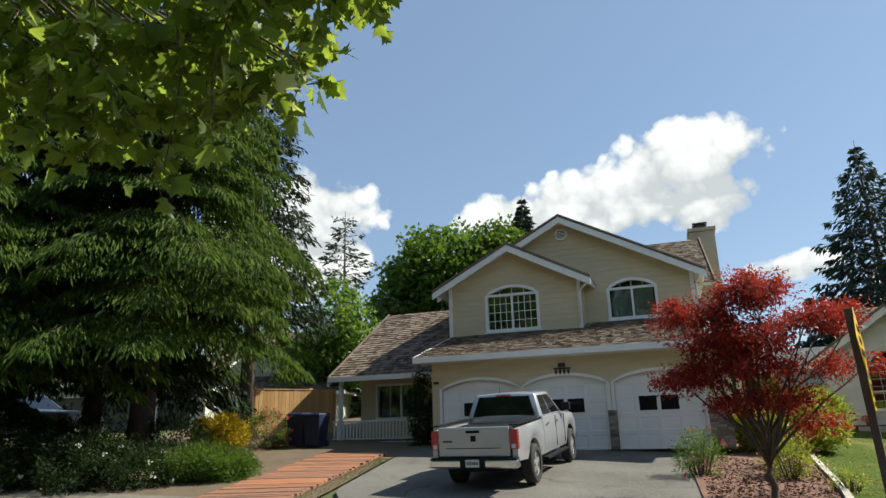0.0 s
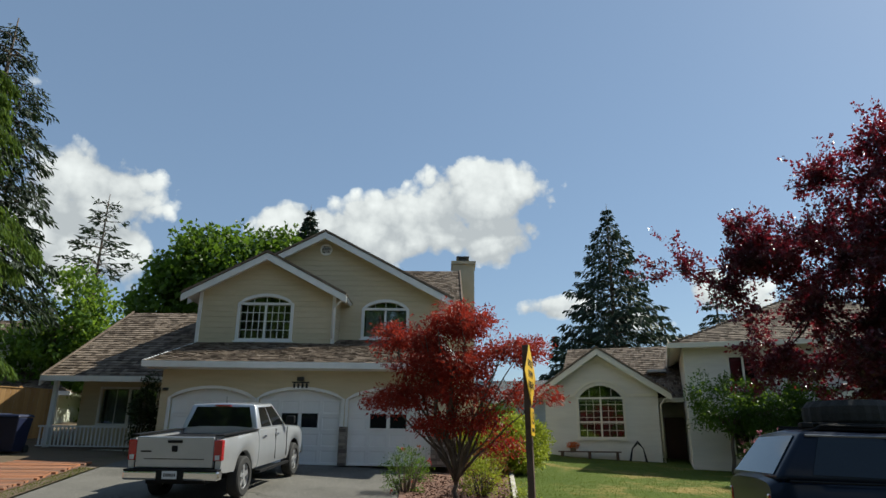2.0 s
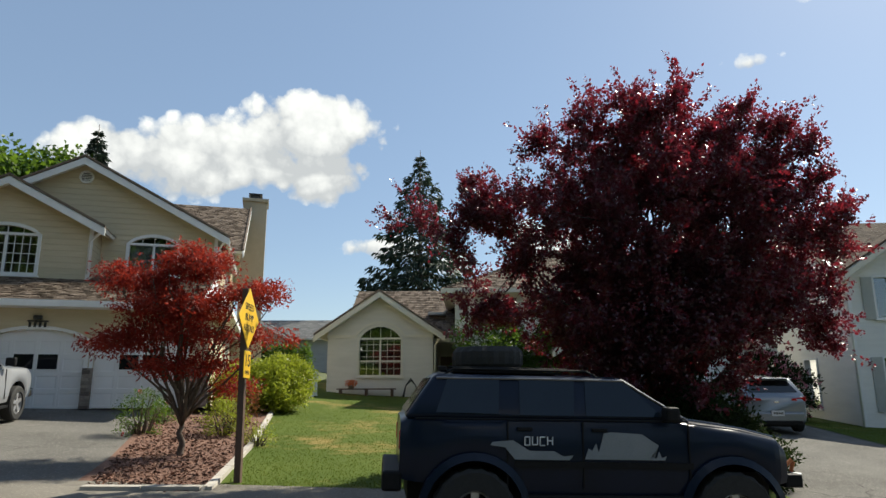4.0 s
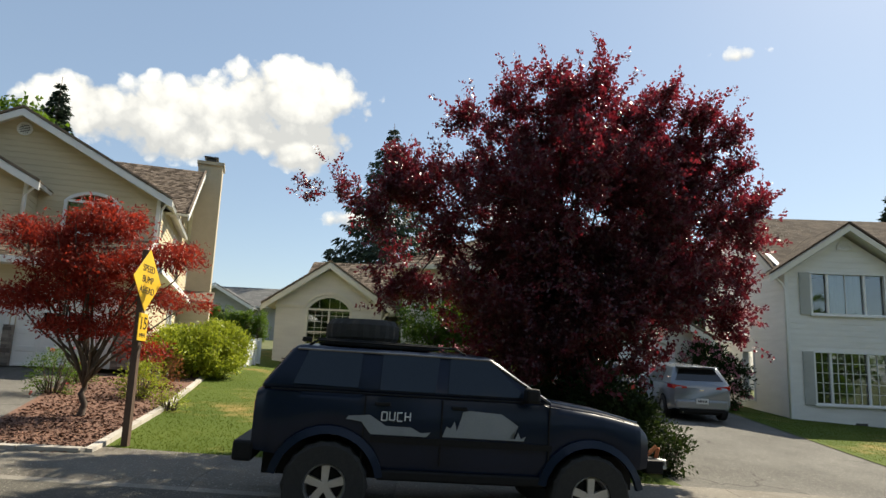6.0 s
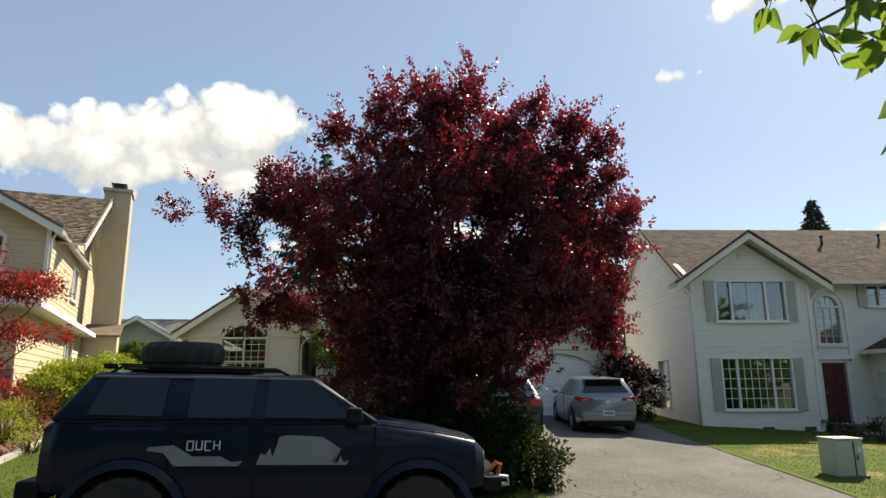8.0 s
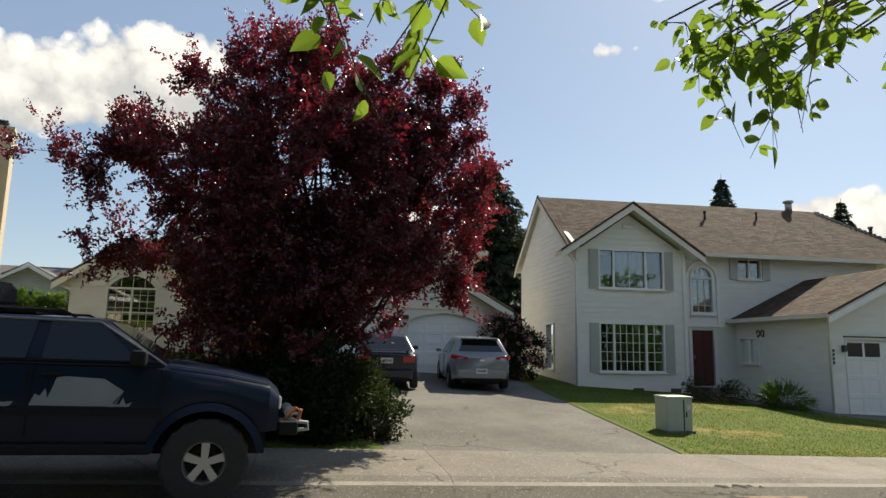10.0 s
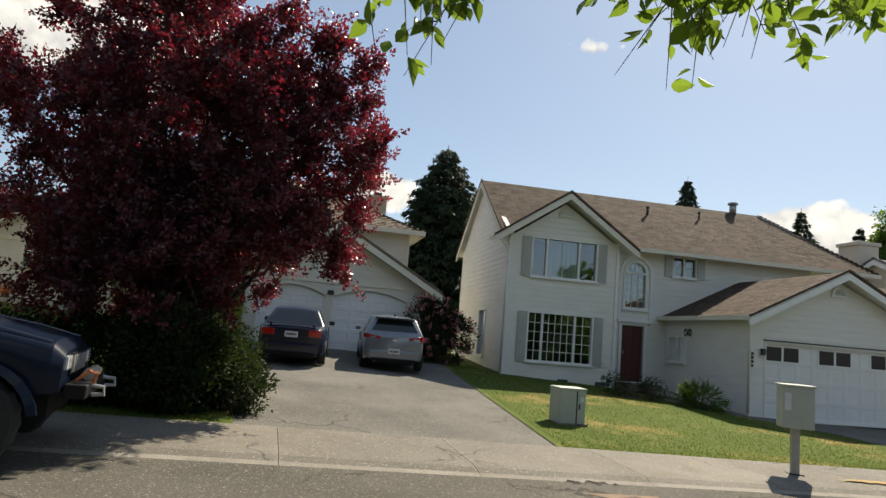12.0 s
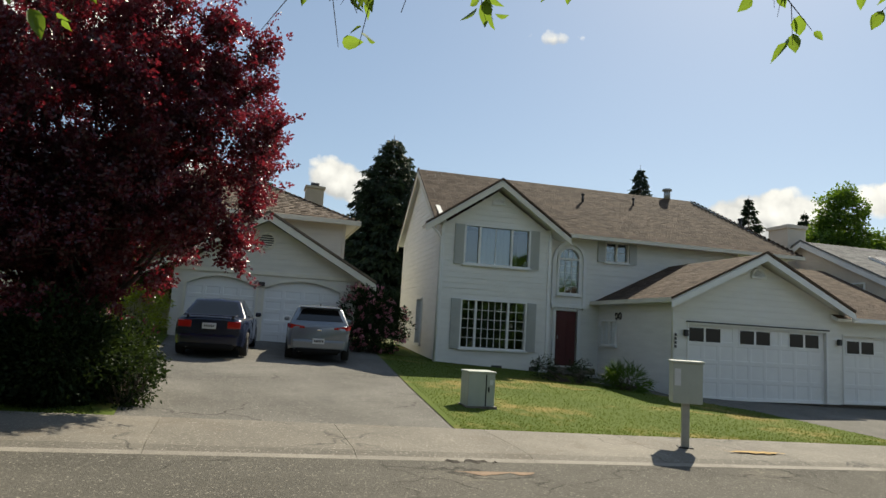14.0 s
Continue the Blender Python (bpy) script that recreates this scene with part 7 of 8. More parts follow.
class Cabin:
    """A glasshouse: four corners of its side in (x, z), with widths at belt and roof."""

    def __init__(self, car, rear0, rear1, front1, front0, wb, wr, mat, name="cabin"):
        self.car = car
        self.c = [(rear0[0], wb, rear0[1]), (rear1[0], wr, rear1[1]), (front1[0], wr, front1[1]), (front0[0], wb, front0[1])]
        g = Geo()
        left, right = [(x, y, z) for x, y, z in self.c], [(x, -y, z) for x, y, z in self.c]
        mid = [(rear1[0] + 0.04, 0, rear1[1] + 0.035), (front1[0] - 0.04, 0, front1[1] + 0.03)]
        g.put(left + right + mid, [(0, 1, 2, 3), (7, 6, 5, 4), (0, 4, 5, 8, 1), (3, 2, 9, 6, 7), (1, 8, 9, 2), (5, 6, 9, 8), (0, 3, 7, 4)])
        self.ob = part(name, g, mat, car, bevel=0.05)
        self.ob.modifiers[0].segments = 3
        self.ob.data.polygons.foreach_set("use_smooth", [True] * 7)

    def plate(self, name, corners, poly, mat, lift=0.012, label=""):
        """A window on a face: poly in (0..1, 0..1) of the face's corners."""
        a, b, c, d = [Vector(p) for p in corners]
        pts = []
        for u, v in poly:
            pts.append(a.lerp(b, u).lerp(d.lerp(c, u), v))
        n = (b - a).cross(d - a).normalized()
        mid = sum(pts, Vector()) / len(pts)
        inside = Vector((sum(q[0] for q in self.c) / 4, 0, sum(q[2] for q in self.c) / 4))
        n = n if n.dot(mid - inside) > 0 else -n
        k = len(pts)
        g = Geo().put([tuple(p + n * lift) for p in pts] + [tuple(p - n * 0.03) for p in pts], [tuple(range(k)), tuple(range(2 * k - 1, k - 1, -1))] + [(i, (i + 1) % k, (i + 1) % k + k, i + k) for i in range(k)])
        return part(name, g, mat, self.car, label)

    def sides(self, polys, mat):
        for s in (1, -1):
            face = [(x, y * s, z) for x, y, z in (self.c[0], self.c[3], self.c[2], self.c[1])]
            for poly in polys:
                self.plate("side_window", face, poly, mat)

    def front(self, mat, poly=((0.06, 0.05), (0.94, 0.05), (0.93, 0.93), (0.07, 0.93))):
        x0, w0, z0 = self.c[3]
        x1, w1, z1 = self.c[2]
        self.plate("windscreen", [(x0, w0, z0), (x0, -w0, z0), (x1, -w1, z1), (x1, w1, z1)], poly, mat)

    def back(self, mat, poly=((0.07, 0.10), (0.93, 0.10), (0.91, 0.90), (0.09, 0.90))):
        x0, w0, z0 = self.c[0]
        x1, w1, z1 = self.c[1]
        return self.plate("rear_window", [(x0, w0, z0), (x0, -w0, z0), (x1, -w1, z1), (x1, w1, z1)], poly, mat)


def stand(name, x, y, heading, base, label, category, group=""):
    """An Empty on the sloping ground, turned along the heading."""
    a = radians(heading)
    d = (math.cos(a) * base / 2, math.sin(a) * base / 2)
    zf, zr = lie_xy(x + d[0], y + d[1]), lie_xy(x - d[0], y - d[1])
    pitch = math.degrees(math.atan2(zf - zr, base))
    m = pose(x, y, (zf + zr) / 2 + 0.022, 0, 0, heading) @ pose(0, 0, 0, 0, -pitch, 0)
    return anchor(name, m, label, category, group)


def bx(x0, x1, y0, y1, z0, z1):
    return Geo().box(min(x0, x1), max(x0, x1), min(y0, y1), max(y0, y1), z0, z1)


def pickup(name, x, y, heading, mat, label):
    car = stand(name, x, y, heading, 3.57, label, "pickup truck")
    r, hw = 0.42, 1.0
    rear, nose, bed_front, cab_front = -3.02, 2.78, -1.02, 1.15
    half = [(rear, 0.965), (rear + 0.3, 0.99), (0, 1.0), (2.2, 0.99), (nose - 0.15, 0.93), (nose, 0.82)]
    sill = [(rear, 0.62), (-1.2, 0.52), (2.4, 0.50), (nose, 0.52)]
    axles, arch = (-1.785, 1.785), 0.54
    top = [(rear, 1.30), (bed_front, 1.34)]
    for s in (1, -1):
        g = lofted_body(top, half, sill, axles, arch, rear, bed_front, r, inner=0.84)
        g.v = [(p[0], p[1] * s, p[2]) for p in g.v]
        shade_soft(part("bed_side", g, mat, car))
        part("bed_rail", bx(rear + 0.04, bed_front, s * 0.80, s * 0.975, 1.335, 1.36), PLASTIC, car)
    shade_soft(part("body", lofted_body([(bed_front + 0.03, 1.36), (cab_front, 1.33), (1.5, 1.30), (2.4, 1.24), (nose, 1.06)], half, sill, axles, arch, bed_front + 0.03, nose, r, 0.05), mat, car))
    gate = part("tailgate", bx(rear - 0.035, rear + 0.05, -0.80, 0.80, 0.72, 1.32), mat, car, bevel=0.02)
    part("gate_crease", bx(rear - 0.042, rear - 0.03, -0.62, 0.62, 0.885, 0.90), PLASTIC, gate)
    part("handle", bx(rear - 0.05, rear - 0.03, -0.15, 0.15, 1.20, 1.255), PLASTIC, gate)
    part("badge", bx(rear - 0.048, rear - 0.03, -0.06, 0.06, 1.03, 1.15), PLASTIC, gate, "plain dark maker badge", bevel=0.02)
    part("lettering_bar", bx(rear - 0.04, rear - 0.03, 0.48, 0.70, 1.02, 1.05), PLASTIC, gate)
    part("bed_floor", bx(rear + 0.04, bed_front, -0.84, 0.84, 0.80, 0.86), PLASTIC, car, "black bed liner")
    part("bed_cover", bx(rear + 0.08, bed_front - 0.05, -0.80, 0.80, 1.22, 1.25), PLASTIC, car, "low black bed cover")
    for s in (1, -1):
        lamp = part("tail_lamp", bx(rear - 0.03, rear + 0.10, s * 0.80, s * 0.975, 0.86, 1.26), TAIL_RED, car, bevel=0.02)
        part("reverse_lens", bx(rear - 0.035, rear - 0.02, s * 0.84, s * 0.93, 0.88, 0.97), LAMP_CLEAR, lamp)
        part("head_lamp", bx(nose - 0.18, nose - 0.02, s * 0.60, s * 0.86, 0.86, 1.04), LAMP_CLEAR, car, bevel=0.02)
        part("mirror", bx(cab_front - 0.25, cab_front - 0.12, s * 0.98, s * 1.20, 1.38, 1.58), PLASTIC, car, bevel=0.03)
        part("running_board", bx(-1.0, 1.1, s * 0.92, s * 1.05, 0.40, 0.45), PLASTIC, car)
        for xa in axles:
            wheel(car, xa, s * 0.865, r, 0.27, 5, 0.66)
        for xd in (0.12, 1.0):
            part("door_handle", bx(xd - 0.9, xd - 0.7, s * 1.0, s * 1.02, 1.16, 1.20), CHROME, car)
            part("door_gap", bx(xd, xd + 0.012, s * 0.985, s * 1.003, 0.60, 1.30), PLASTIC, car)
    bump = part("rear_bumper", bx(rear - 0.16, rear + 0.06, -0.98, 0.98, 0.50, 0.68), CHROME, car, bevel=0.04)
    part("bumper_step", bx(rear - 0.17, rear + 0.04, -0.96, 0.96, 0.675, 0.705), PLASTIC, bump)
    part("plate_recess", bx(rear - 0.168, rear - 0.10, -0.28, 0.28, 0.50, 0.70), PLASTIC, bump)
    plate = part("licence_plate", bx(rear - 0.178, rear - 0.165, -0.15, 0.15, 0.53, 0.68), PLATE_MAT, bump)
    for i in range(6):
        part("plate_bar", bx(rear - 0.182, rear - 0.176, -0.12 + i * 0.042, -0.095 + i * 0.042, 0.575, 0.635), PLASTIC, bump)
    part("front_bumper", bx(nose - 0.1, nose + 0.12, -0.9, 0.9, 0.48, 0.70), CHROME, car, bevel=0.05)
    part("grille", bx(nose - 0.05, nose + 0.04, -0.55, 0.55, 0.74, 1.03), PLASTIC, car, bevel=0.02)
    part("chassis", bx(rear + 0.1, nose - 0.2, -0.62, 0.62, 0.40, 0.84), PLASTIC, car)
    cab = Cabin(car, (bed_front + 0.06, 1.33), (bed_front + 0.22, 1.90), (0.38, 1.90), (cab_front + 0.02, 1.31), 0.93, 0.76, mat)
    cab.back(CAR_GLASS)
    cab.front(CAR_GLASS)
    cab.sides([((0.11, 0.10), (0.44, 0.10), (0.45, 0.88), (0.13, 0.88)), ((0.49, 0.10), (0.90, 0.10), (0.90, 0.50), (0.86, 0.88), (0.50, 0.88))], CAR_GLASS)
    part("brake_lamp", bx(bed_front + 0.16, bed_front + 0.24, -0.18, 0.18, 1.855, 1.89), TAIL_RED, car)
    part("antenna", Geo().tube([(1.5, 0.85, 1.28), (1.42, 0.86, 2.05)], 0.006, 5), PLASTIC, car)
    return car


def parked_car(name, x, y, heading, mat, label, hatch):
    """A compact saloon or hatchback seen from behind."""
    car = stand(name, x, y, heading, 2.65, label, "car")
    rear, nose, r = (-2.08 if hatch else -2.28), 2.18, 0.315
    axles, arch = (-1.325, 1.325), 0.37
    half = [(rear, 0.72), (rear + 0.12, 0.80), (-1.4, 0.88), (0, 0.885), (1.5, 0.87), (nose - 0.2, 0.76), (nose, 0.55)]
    if hatch:
        top = [(rear, 0.92), (rear + 0.06, 1.0), (-1.5, 0.99), (0.6, 0.94), (1.2, 0.90), (1.9, 0.76), (nose, 0.60)]
    else:
        top = [(rear, 0.93), (rear + 0.05, 0.98), (-1.5, 1.0), (-1.0, 0.96), (0.6, 0.92), (1.2, 0.88), (1.9, 0.74), (nose, 0.58)]
    sill = [(rear, 0.36), (rear + 0.4, 0.27), (0, 0.22), (1.8, 0.24), (nose, 0.34)]
    shade_soft(part("body", lofted_body(top, half, sill, axles, arch, rear, nose, r), mat, car), 40)
    if hatch:
        cab = Cabin(car, (rear + 0.10, 0.98), (rear + 0.52, 1.45), (0.15, 1.46), (1.15, 0.91), 0.81, 0.60, mat)
        cab.sides([((0.30, 0.10), (0.52, 0.08), (0.50, 0.86), (0.32, 0.80)), ((0.54, 0.08), (0.86, 0.06), (0.82, 0.86), (0.53, 0.86))], CAR_GLASS)
        cab.back(CAR_GLASS, ((0.08, 0.25), (0.92, 0.25), (0.88, 0.88), (0.12, 0.88)))
        part("spoiler", bx(rear + 0.30, rear + 0.55, -0.56, 0.56, 1.45, 1.475), mat, car, bevel=0.012)
        part("antenna", Geo().tube([(-1.2, 0, 1.46), (-1.35, 0, 1.54)], 0.02, 5), PLASTIC, car)
    else:
        cab = Cabin(car, (-1.55, 0.97), (-0.95, 1.41), (0.05, 1.42), (1.05, 0.89), 0.80, 0.57, mat)
        cab.sides([((0.20, 0.10), (0.46, 0.08), (0.45, 0.86), (0.30, 0.84)), ((0.49, 0.08), (0.86, 0.06), (0.80, 0.86), (0.48, 0.86))], CAR_GLASS)
        cab.back(CAR_GLASS)
        sp = part("spoiler", bx(rear + 0.02, rear + 0.22, -0.62, 0.62, 1.055, 1.08), mat, car, bevel=0.01)
        for s in (1, -1):
            part("spoiler_foot", bx(rear + 0.06, rear + 0.16, s * 0.5, s * 0.56, 0.97, 1.06), mat, sp)
    cab.front(CAR_GLASS)
    for s in (1, -1):
        if hatch:
            part("tail_lamp", Geo().put([(rear - 0.015, s * 0.38, 0.90), (rear + 0.02, s * 0.76, 0.88), (rear + 0.22, s * 0.855, 0.90), (rear + 0.22, s * 0.855, 1.0), (rear + 0.03, s * 0.775, 1.0), (rear - 0.01, s * 0.40, 0.95), (rear + 0.2, s * 0.5, 0.95)],
                                        [(0, 1, 4, 5), (1, 2, 3, 4), (0, 6, 2, 1), (5, 4, 3, 6), (0, 5, 6), (2, 6, 3)]), TAIL_RED, car)
        else:
            part("tail_lamp", bx(rear - 0.02, rear + 0.12, s * 0.42, s * 0.735, 0.76, 0.93), TAIL_RED, car, bevel=0.02)
        part("reflector", bx(rear - 0.015, rear + 0.03, s * 0.55, s * 0.70, 0.45, 0.50), TAIL_RED, car)
        part("head_lamp", bx(nose - 0.35, nose - 0.12, s * 0.50, s * 0.70, 0.60, 0.72), LAMP_CLEAR, car, bevel=0.02)
        part("mirror", bx(0.62, 0.78, s * 0.86, s * 1.02, 0.94, 1.06), mat, car, bevel=0.03)
        for xa in axles:
            wheel(car, xa, s * 0.775, r, 0.20, 5, 0.66)
        part("door_gap", bx(-0.35, -0.34, s * 0.87, s * 0.889, 0.34, 0.94), PLASTIC, car)
    bump = part("rear_bumper", bx(rear - 0.06, rear + 0.14, -0.70, 0.70, 0.34, 0.60), mat, car, bevel=0.05)
    part("lower_trim", bx(rear - 0.065, rear + 0.1, -0.60, 0.60, 0.28, 0.37), PLASTIC, bump)
    pz = 0.50 if hatch else 0.74
    plate = part("licence_plate", bx(rear - 0.075, rear - 0.03, -0.16, 0.16, pz, pz + 0.14), PLATE_MAT, car)
    for i in range(6):
        part("plate_bar", bx(rear - 0.08, rear - 0.072, -0.12 + i * 0.042, -0.095 + i * 0.042, pz + 0.045, pz + 0.10), PLASTIC, plate)
    part("badge", bx(rear - 0.02, rear + 0.02, -0.06, 0.06, 0.84, 0.89), CHROME, car, "plain maker badge", bevel=0.01)
    part("exhaust", Geo().tube([(rear - 0.03, 0.5, 0.29), (rear + 0.2, 0.5, 0.29)], 0.03, 8), GREY_METAL, car)
    part("chassis", bx(rear + 0.15, nose - 0.2, -0.55, 0.55, 0.20, 0.60), PLASTIC, car)
    return car


def battered_jeep():
    car = stand("suv", 8.04, 2.67, -26.3, 2.69, "lifted dark navy off-road SUV with flaked grey patches", "suv")
    r, axles, arch = 0.425, (-1.345, 1.345), 0.50
    rear, nose = -2.10, 2.02
    half = [(rear, 0.80), (rear + 0.15, 0.875), (0, 0.895), (1.4, 0.88), (nose - 0.12, 0.82), (nose, 0.76)]
    top = [(rear, 1.28), (rear + 0.08, 1.33), (0.80, 1.345), (0.86, 1.335), (1.5, 1.26), (nose - 0.10, 1.17), (nose, 1.08)]
    sill = [(rear, 0.72), (-0.9, 0.60), (1.0, 0.60), (nose, 0.72)]
    shade_soft(part("body", lofted_body(top, half, sill, axles, arch, rear, nose, r, 0.04), NAVY, car))
    cab = Cabin(car, (rear + 0.03, 1.32), (-1.76, 1.765), (0.28, 1.765), (0.92, 1.335), 0.845, 0.70, NAVY)
    cab.sides([((0.10, 0.12), (0.325, 0.10), (0.335, 0.88), (0.08, 0.88)), ((0.40, 0.08), (0.595, 0.08), (0.712, 0.90), (0.435, 0.90)), ((0.64, 0.08), (0.925, 0.08), (0.965, 0.86), (0.955, 0.90), (0.765, 0.90))], JEEP_GLASS)
    cab.back(JEEP_GLASS)
    cab.front(JEEP_GLASS)
    for s in (1, -1):
        # bright rail added as the roof and windscreen pillar's highlight, and the belt moulding
        part("drip_rail", Geo().tube([(-1.74, s * 0.722, 1.725), (-0.6, s * 0.724, 1.735), (0.26, s * 0.722, 1.735), (0.56, s * 0.775, 1.55), (0.90, s * 0.845, 1.345)], 0.013, 6), EDGE_HIGHLIGHT, car, "thin bright rail added for the roof edge's highlight")
        part("belt_moulding", Geo().tube([(-1.95, s * 0.868, 1.318), (0.9, s * 0.868, 1.332)], 0.011, 5), PLASTIC, car)
        # bright strip imitates the glint along the bonnet crease
        part("bonnet_edge", Geo().tube([(0.93, s * 0.80, 1.352), (1.5, s * 0.79, 1.275), (1.9, s * 0.73, 1.19)], 0.009, 5), EDGE_HIGHLIGHT, car, "thin bright strip added for the bonnet crease's highlight")
        for xg in (-1.02, -0.24, 0.88):
            part("door_gap", bx(xg, xg + 0.014, s * 0.88, s * 0.900, 0.66, 1.31), PLASTIC, car)
        for xh in (-0.92, -0.14):
            part("door_handle", bx(xh, xh + 0.16, s * 0.885, s * 0.915, 1.215, 1.25), PLASTIC, car, bevel=0.008)
        part("side_moulding", bx(-0.94, 0.92, s * 0.888, s * 0.908, 0.86, 0.92), PLASTIC, car)
        part("rocker", bx(-0.85, 0.85, s * 0.74, s * 0.90, 0.50, 0.60), PLASTIC, car, bevel=0.02)
        part("mirror", bx(0.60, 0.74, s * 0.88, s * 1.06, 1.33, 1.48), PLASTIC, car, bevel=0.03)
        for xa in axles:
            wheel(car, xa, s * 0.80, r, 0.27, 5, 0.50, True)
            flare = Geo()
            flare.v = [(xa + q * math.cos(a), s * w, r + q * math.sin(a)) for a in [math.pi * (0.06 + 0.88 * k / 14) for k in range(15)] for q, w in ((0.495, 0.93), (0.57, 0.90), (0.57, 0.86), (0.495, 0.86))]
            flare.f = [(4 * k + i, 4 * k + 4 + i, 4 * k + 4 + (i + 1) % 4, 4 * k + (i + 1) % 4) for k in range(14) for i in range(4)]
            part("arch_flare", flare, NAVY, car)
        part("head_lamp", bx(nose - 0.06, nose + 0.03, s * 0.46, s * 0.68, 0.92, 1.06), LAMP_CLEAR, car, bevel=0.02)
        part("tail_lamp", bx(rear - 0.012, rear + 0.03, s * 0.66, s * 0.76, 1.0, 1.2), TAIL_RED, car, bevel=0.02)
        part("roof_rail", Geo().tube([(-1.65, s * 0.60, 1.76), (-1.55, s * 0.60, 1.825), (-0.1, s * 0.60, 1.83), (0.02, s * 0.60, 1.77)], 0.014, 6), PLASTIC, car)
    # flaked paint on the doors of the kerb-far flank
    def flake(pts, name="flaked_patch"):
        k = len(pts)
        y = -0.9015
        g = Geo().put([(px - 0.24, y, pz) for px, pz in pts] + [(px - 0.24, y + 0.012, pz) for px, pz in pts], [tuple(range(k)), tuple(range(2 * k - 1, k - 1, -1))] + [(i, i + k, (i + 1) % k + k, (i + 1) % k) for i in range(k)])
        part(name, g, BARE_GREY, car, "grey primer where paint has flaked away")
    flake([(0.02, 0.945), (0.86, 0.945), (0.88, 0.99), (0.83, 0.965), (0.80, 1.03), (0.775, 0.965), (0.75, 0.965), (0.735, 1.02), (0.71, 0.97), (0.80, 1.09), (0.62, 1.20), (0.30, 1.215), (0.22, 1.20), (0.20, 1.12), (0.165, 1.01), (0.14, 1.10), (0.10, 1.03), (0.06, 1.05)])
    flake([(-0.70, 0.935), (-0.14, 0.935), (-0.10, 0.98), (-0.20, 0.97), (-0.30, 1.02), (-0.55, 1.02), (-0.72, 1.12), (-0.93, 1.10), (-0.95, 1.07), (-0.80, 1.05)])
    # hand-painted word on the rear door
    strokes = {"O": [((0, 0), (0, 1)), ((0, 1), (0.6, 1)), ((0.6, 1), (0.6, 0)), ((0.6, 0), (0, 0))], "U": [((0, 1), (0, 0)), ((0, 0), (0.6, 0)), ((0.6, 0), (0.6, 1))],
               "C": [((0.6, 1), (0, 1)), ((0, 1), (0, 0)), ((0, 0), (0.6, 0))], "H": [((0, 0), (0, 1)), ((0.6, 0), (0.6, 1)), ((0, 0.5), (0.6, 0.5))]}
    for i, ch in enumerate("OUCH"):
        g = Geo()
        for (a, b), (c, d) in strokes[ch]:
            sx, sz = -0.84 + i * 0.078, 1.075 + (0.006 if i % 2 else 0)
            g.tube([(sx + a * 0.085, -0.902, sz + b * 0.08), (sx + c * 0.085, -0.902, sz + d * 0.08)], 0.007, 5)
        part("letter", g, PLATE_MAT, car, "rough grey hand-painted letter " + ch)
    part("rear_bumper", bx(rear - 0.17, rear + 0.03, -0.80, 0.80, 0.60, 0.80), PLASTIC, car, bevel=0.03)
    fb = part("front_bumper", bx(nose + 0.02, nose + 0.22, -0.68, 0.68, 0.66, 0.80), PLASTIC, car, "bare steel winch bumper", bevel=0.02)
    part("winch", Geo().tube([(nose + 0.16, -0.25, 0.86), (nose + 0.16, 0.25, 0.86)], 0.06, 10), GREY_METAL, fb)
    part("strap", Geo().tube([(nose + 0.10, -0.50, 0.82), (nose + 0.20, -0.52, 0.93), (nose + 0.26, -0.46, 0.90), (nose + 0.24, -0.44, 0.80)], 0.022, 6), RUST, fb, "faded orange recovery strap")
    for s in (0.45, -0.45):
        part("tow_hook", Geo().tube([(nose + 0.22, s, 0.78), (nose + 0.34, s, 0.77), (nose + 0.35, s, 0.70), (nose + 0.24, s, 0.69)], 0.022, 6), GREY_METAL, fb)
    gr = part("grille", bx(nose - 0.04, nose + 0.02, -0.42, 0.42, 0.86, 1.07), PLASTIC, car)
    for i in range(7):
        part("slot", bx(nose + 0.015, nose + 0.03, -0.38 + i * 0.115, -0.31 + i * 0.115, 0.88, 1.05), GREY_METAL, gr)
    part("chassis", bx(rear + 0.1, nose - 0.1, -0.55, 0.55, 0.46, 0.80), PLASTIC, car)
    for xa in axles:
        part("axle", Geo().tube([(xa, -0.7, r), (xa, 0.7, r)], 0.06, 8), PLASTIC, car)
    rack = part("roof_basket", bx(-1.55, -0.35, -0.55, 0.55, 1.79, 1.81), PLASTIC, car, "black steel roof basket")
    for s in (0.55, -0.55):
        part("basket_rail", Geo().tube([(-1.6, s, 1.845), (-0.3, s, 1.845)], 0.010, 6), PLASTIC, rack)
    part("light_pod", bx(-1.72, -1.62, -0.62, -0.50, 1.80, 1.85), PLASTIC, car, bevel=0.01)
    return car


truck = pickup("pickup_truck", 0.855, 13.47, 69.9, SILVER, "silver crew-cab pickup truck parked on the driveway")
truck.matrix_world = truck.matrix_world @ Matrix.Diagonal((0.91, 0.91, 0.91, 1))
pickup("pickup_truck", -16.8, 21.0, -4.0, CAR_WHITE, "white pickup truck parked beyond the cedars")
parked_car("hatchback", 20.85, 9.0, 52, BLUE_GREY, "blue-grey hatchback parked before the garage", True)
parked_car("saloon_car", 18.2, 9.98, 52, DARK_BLUE, "dark blue saloon car with rear spoiler", False)
battered_jeep()

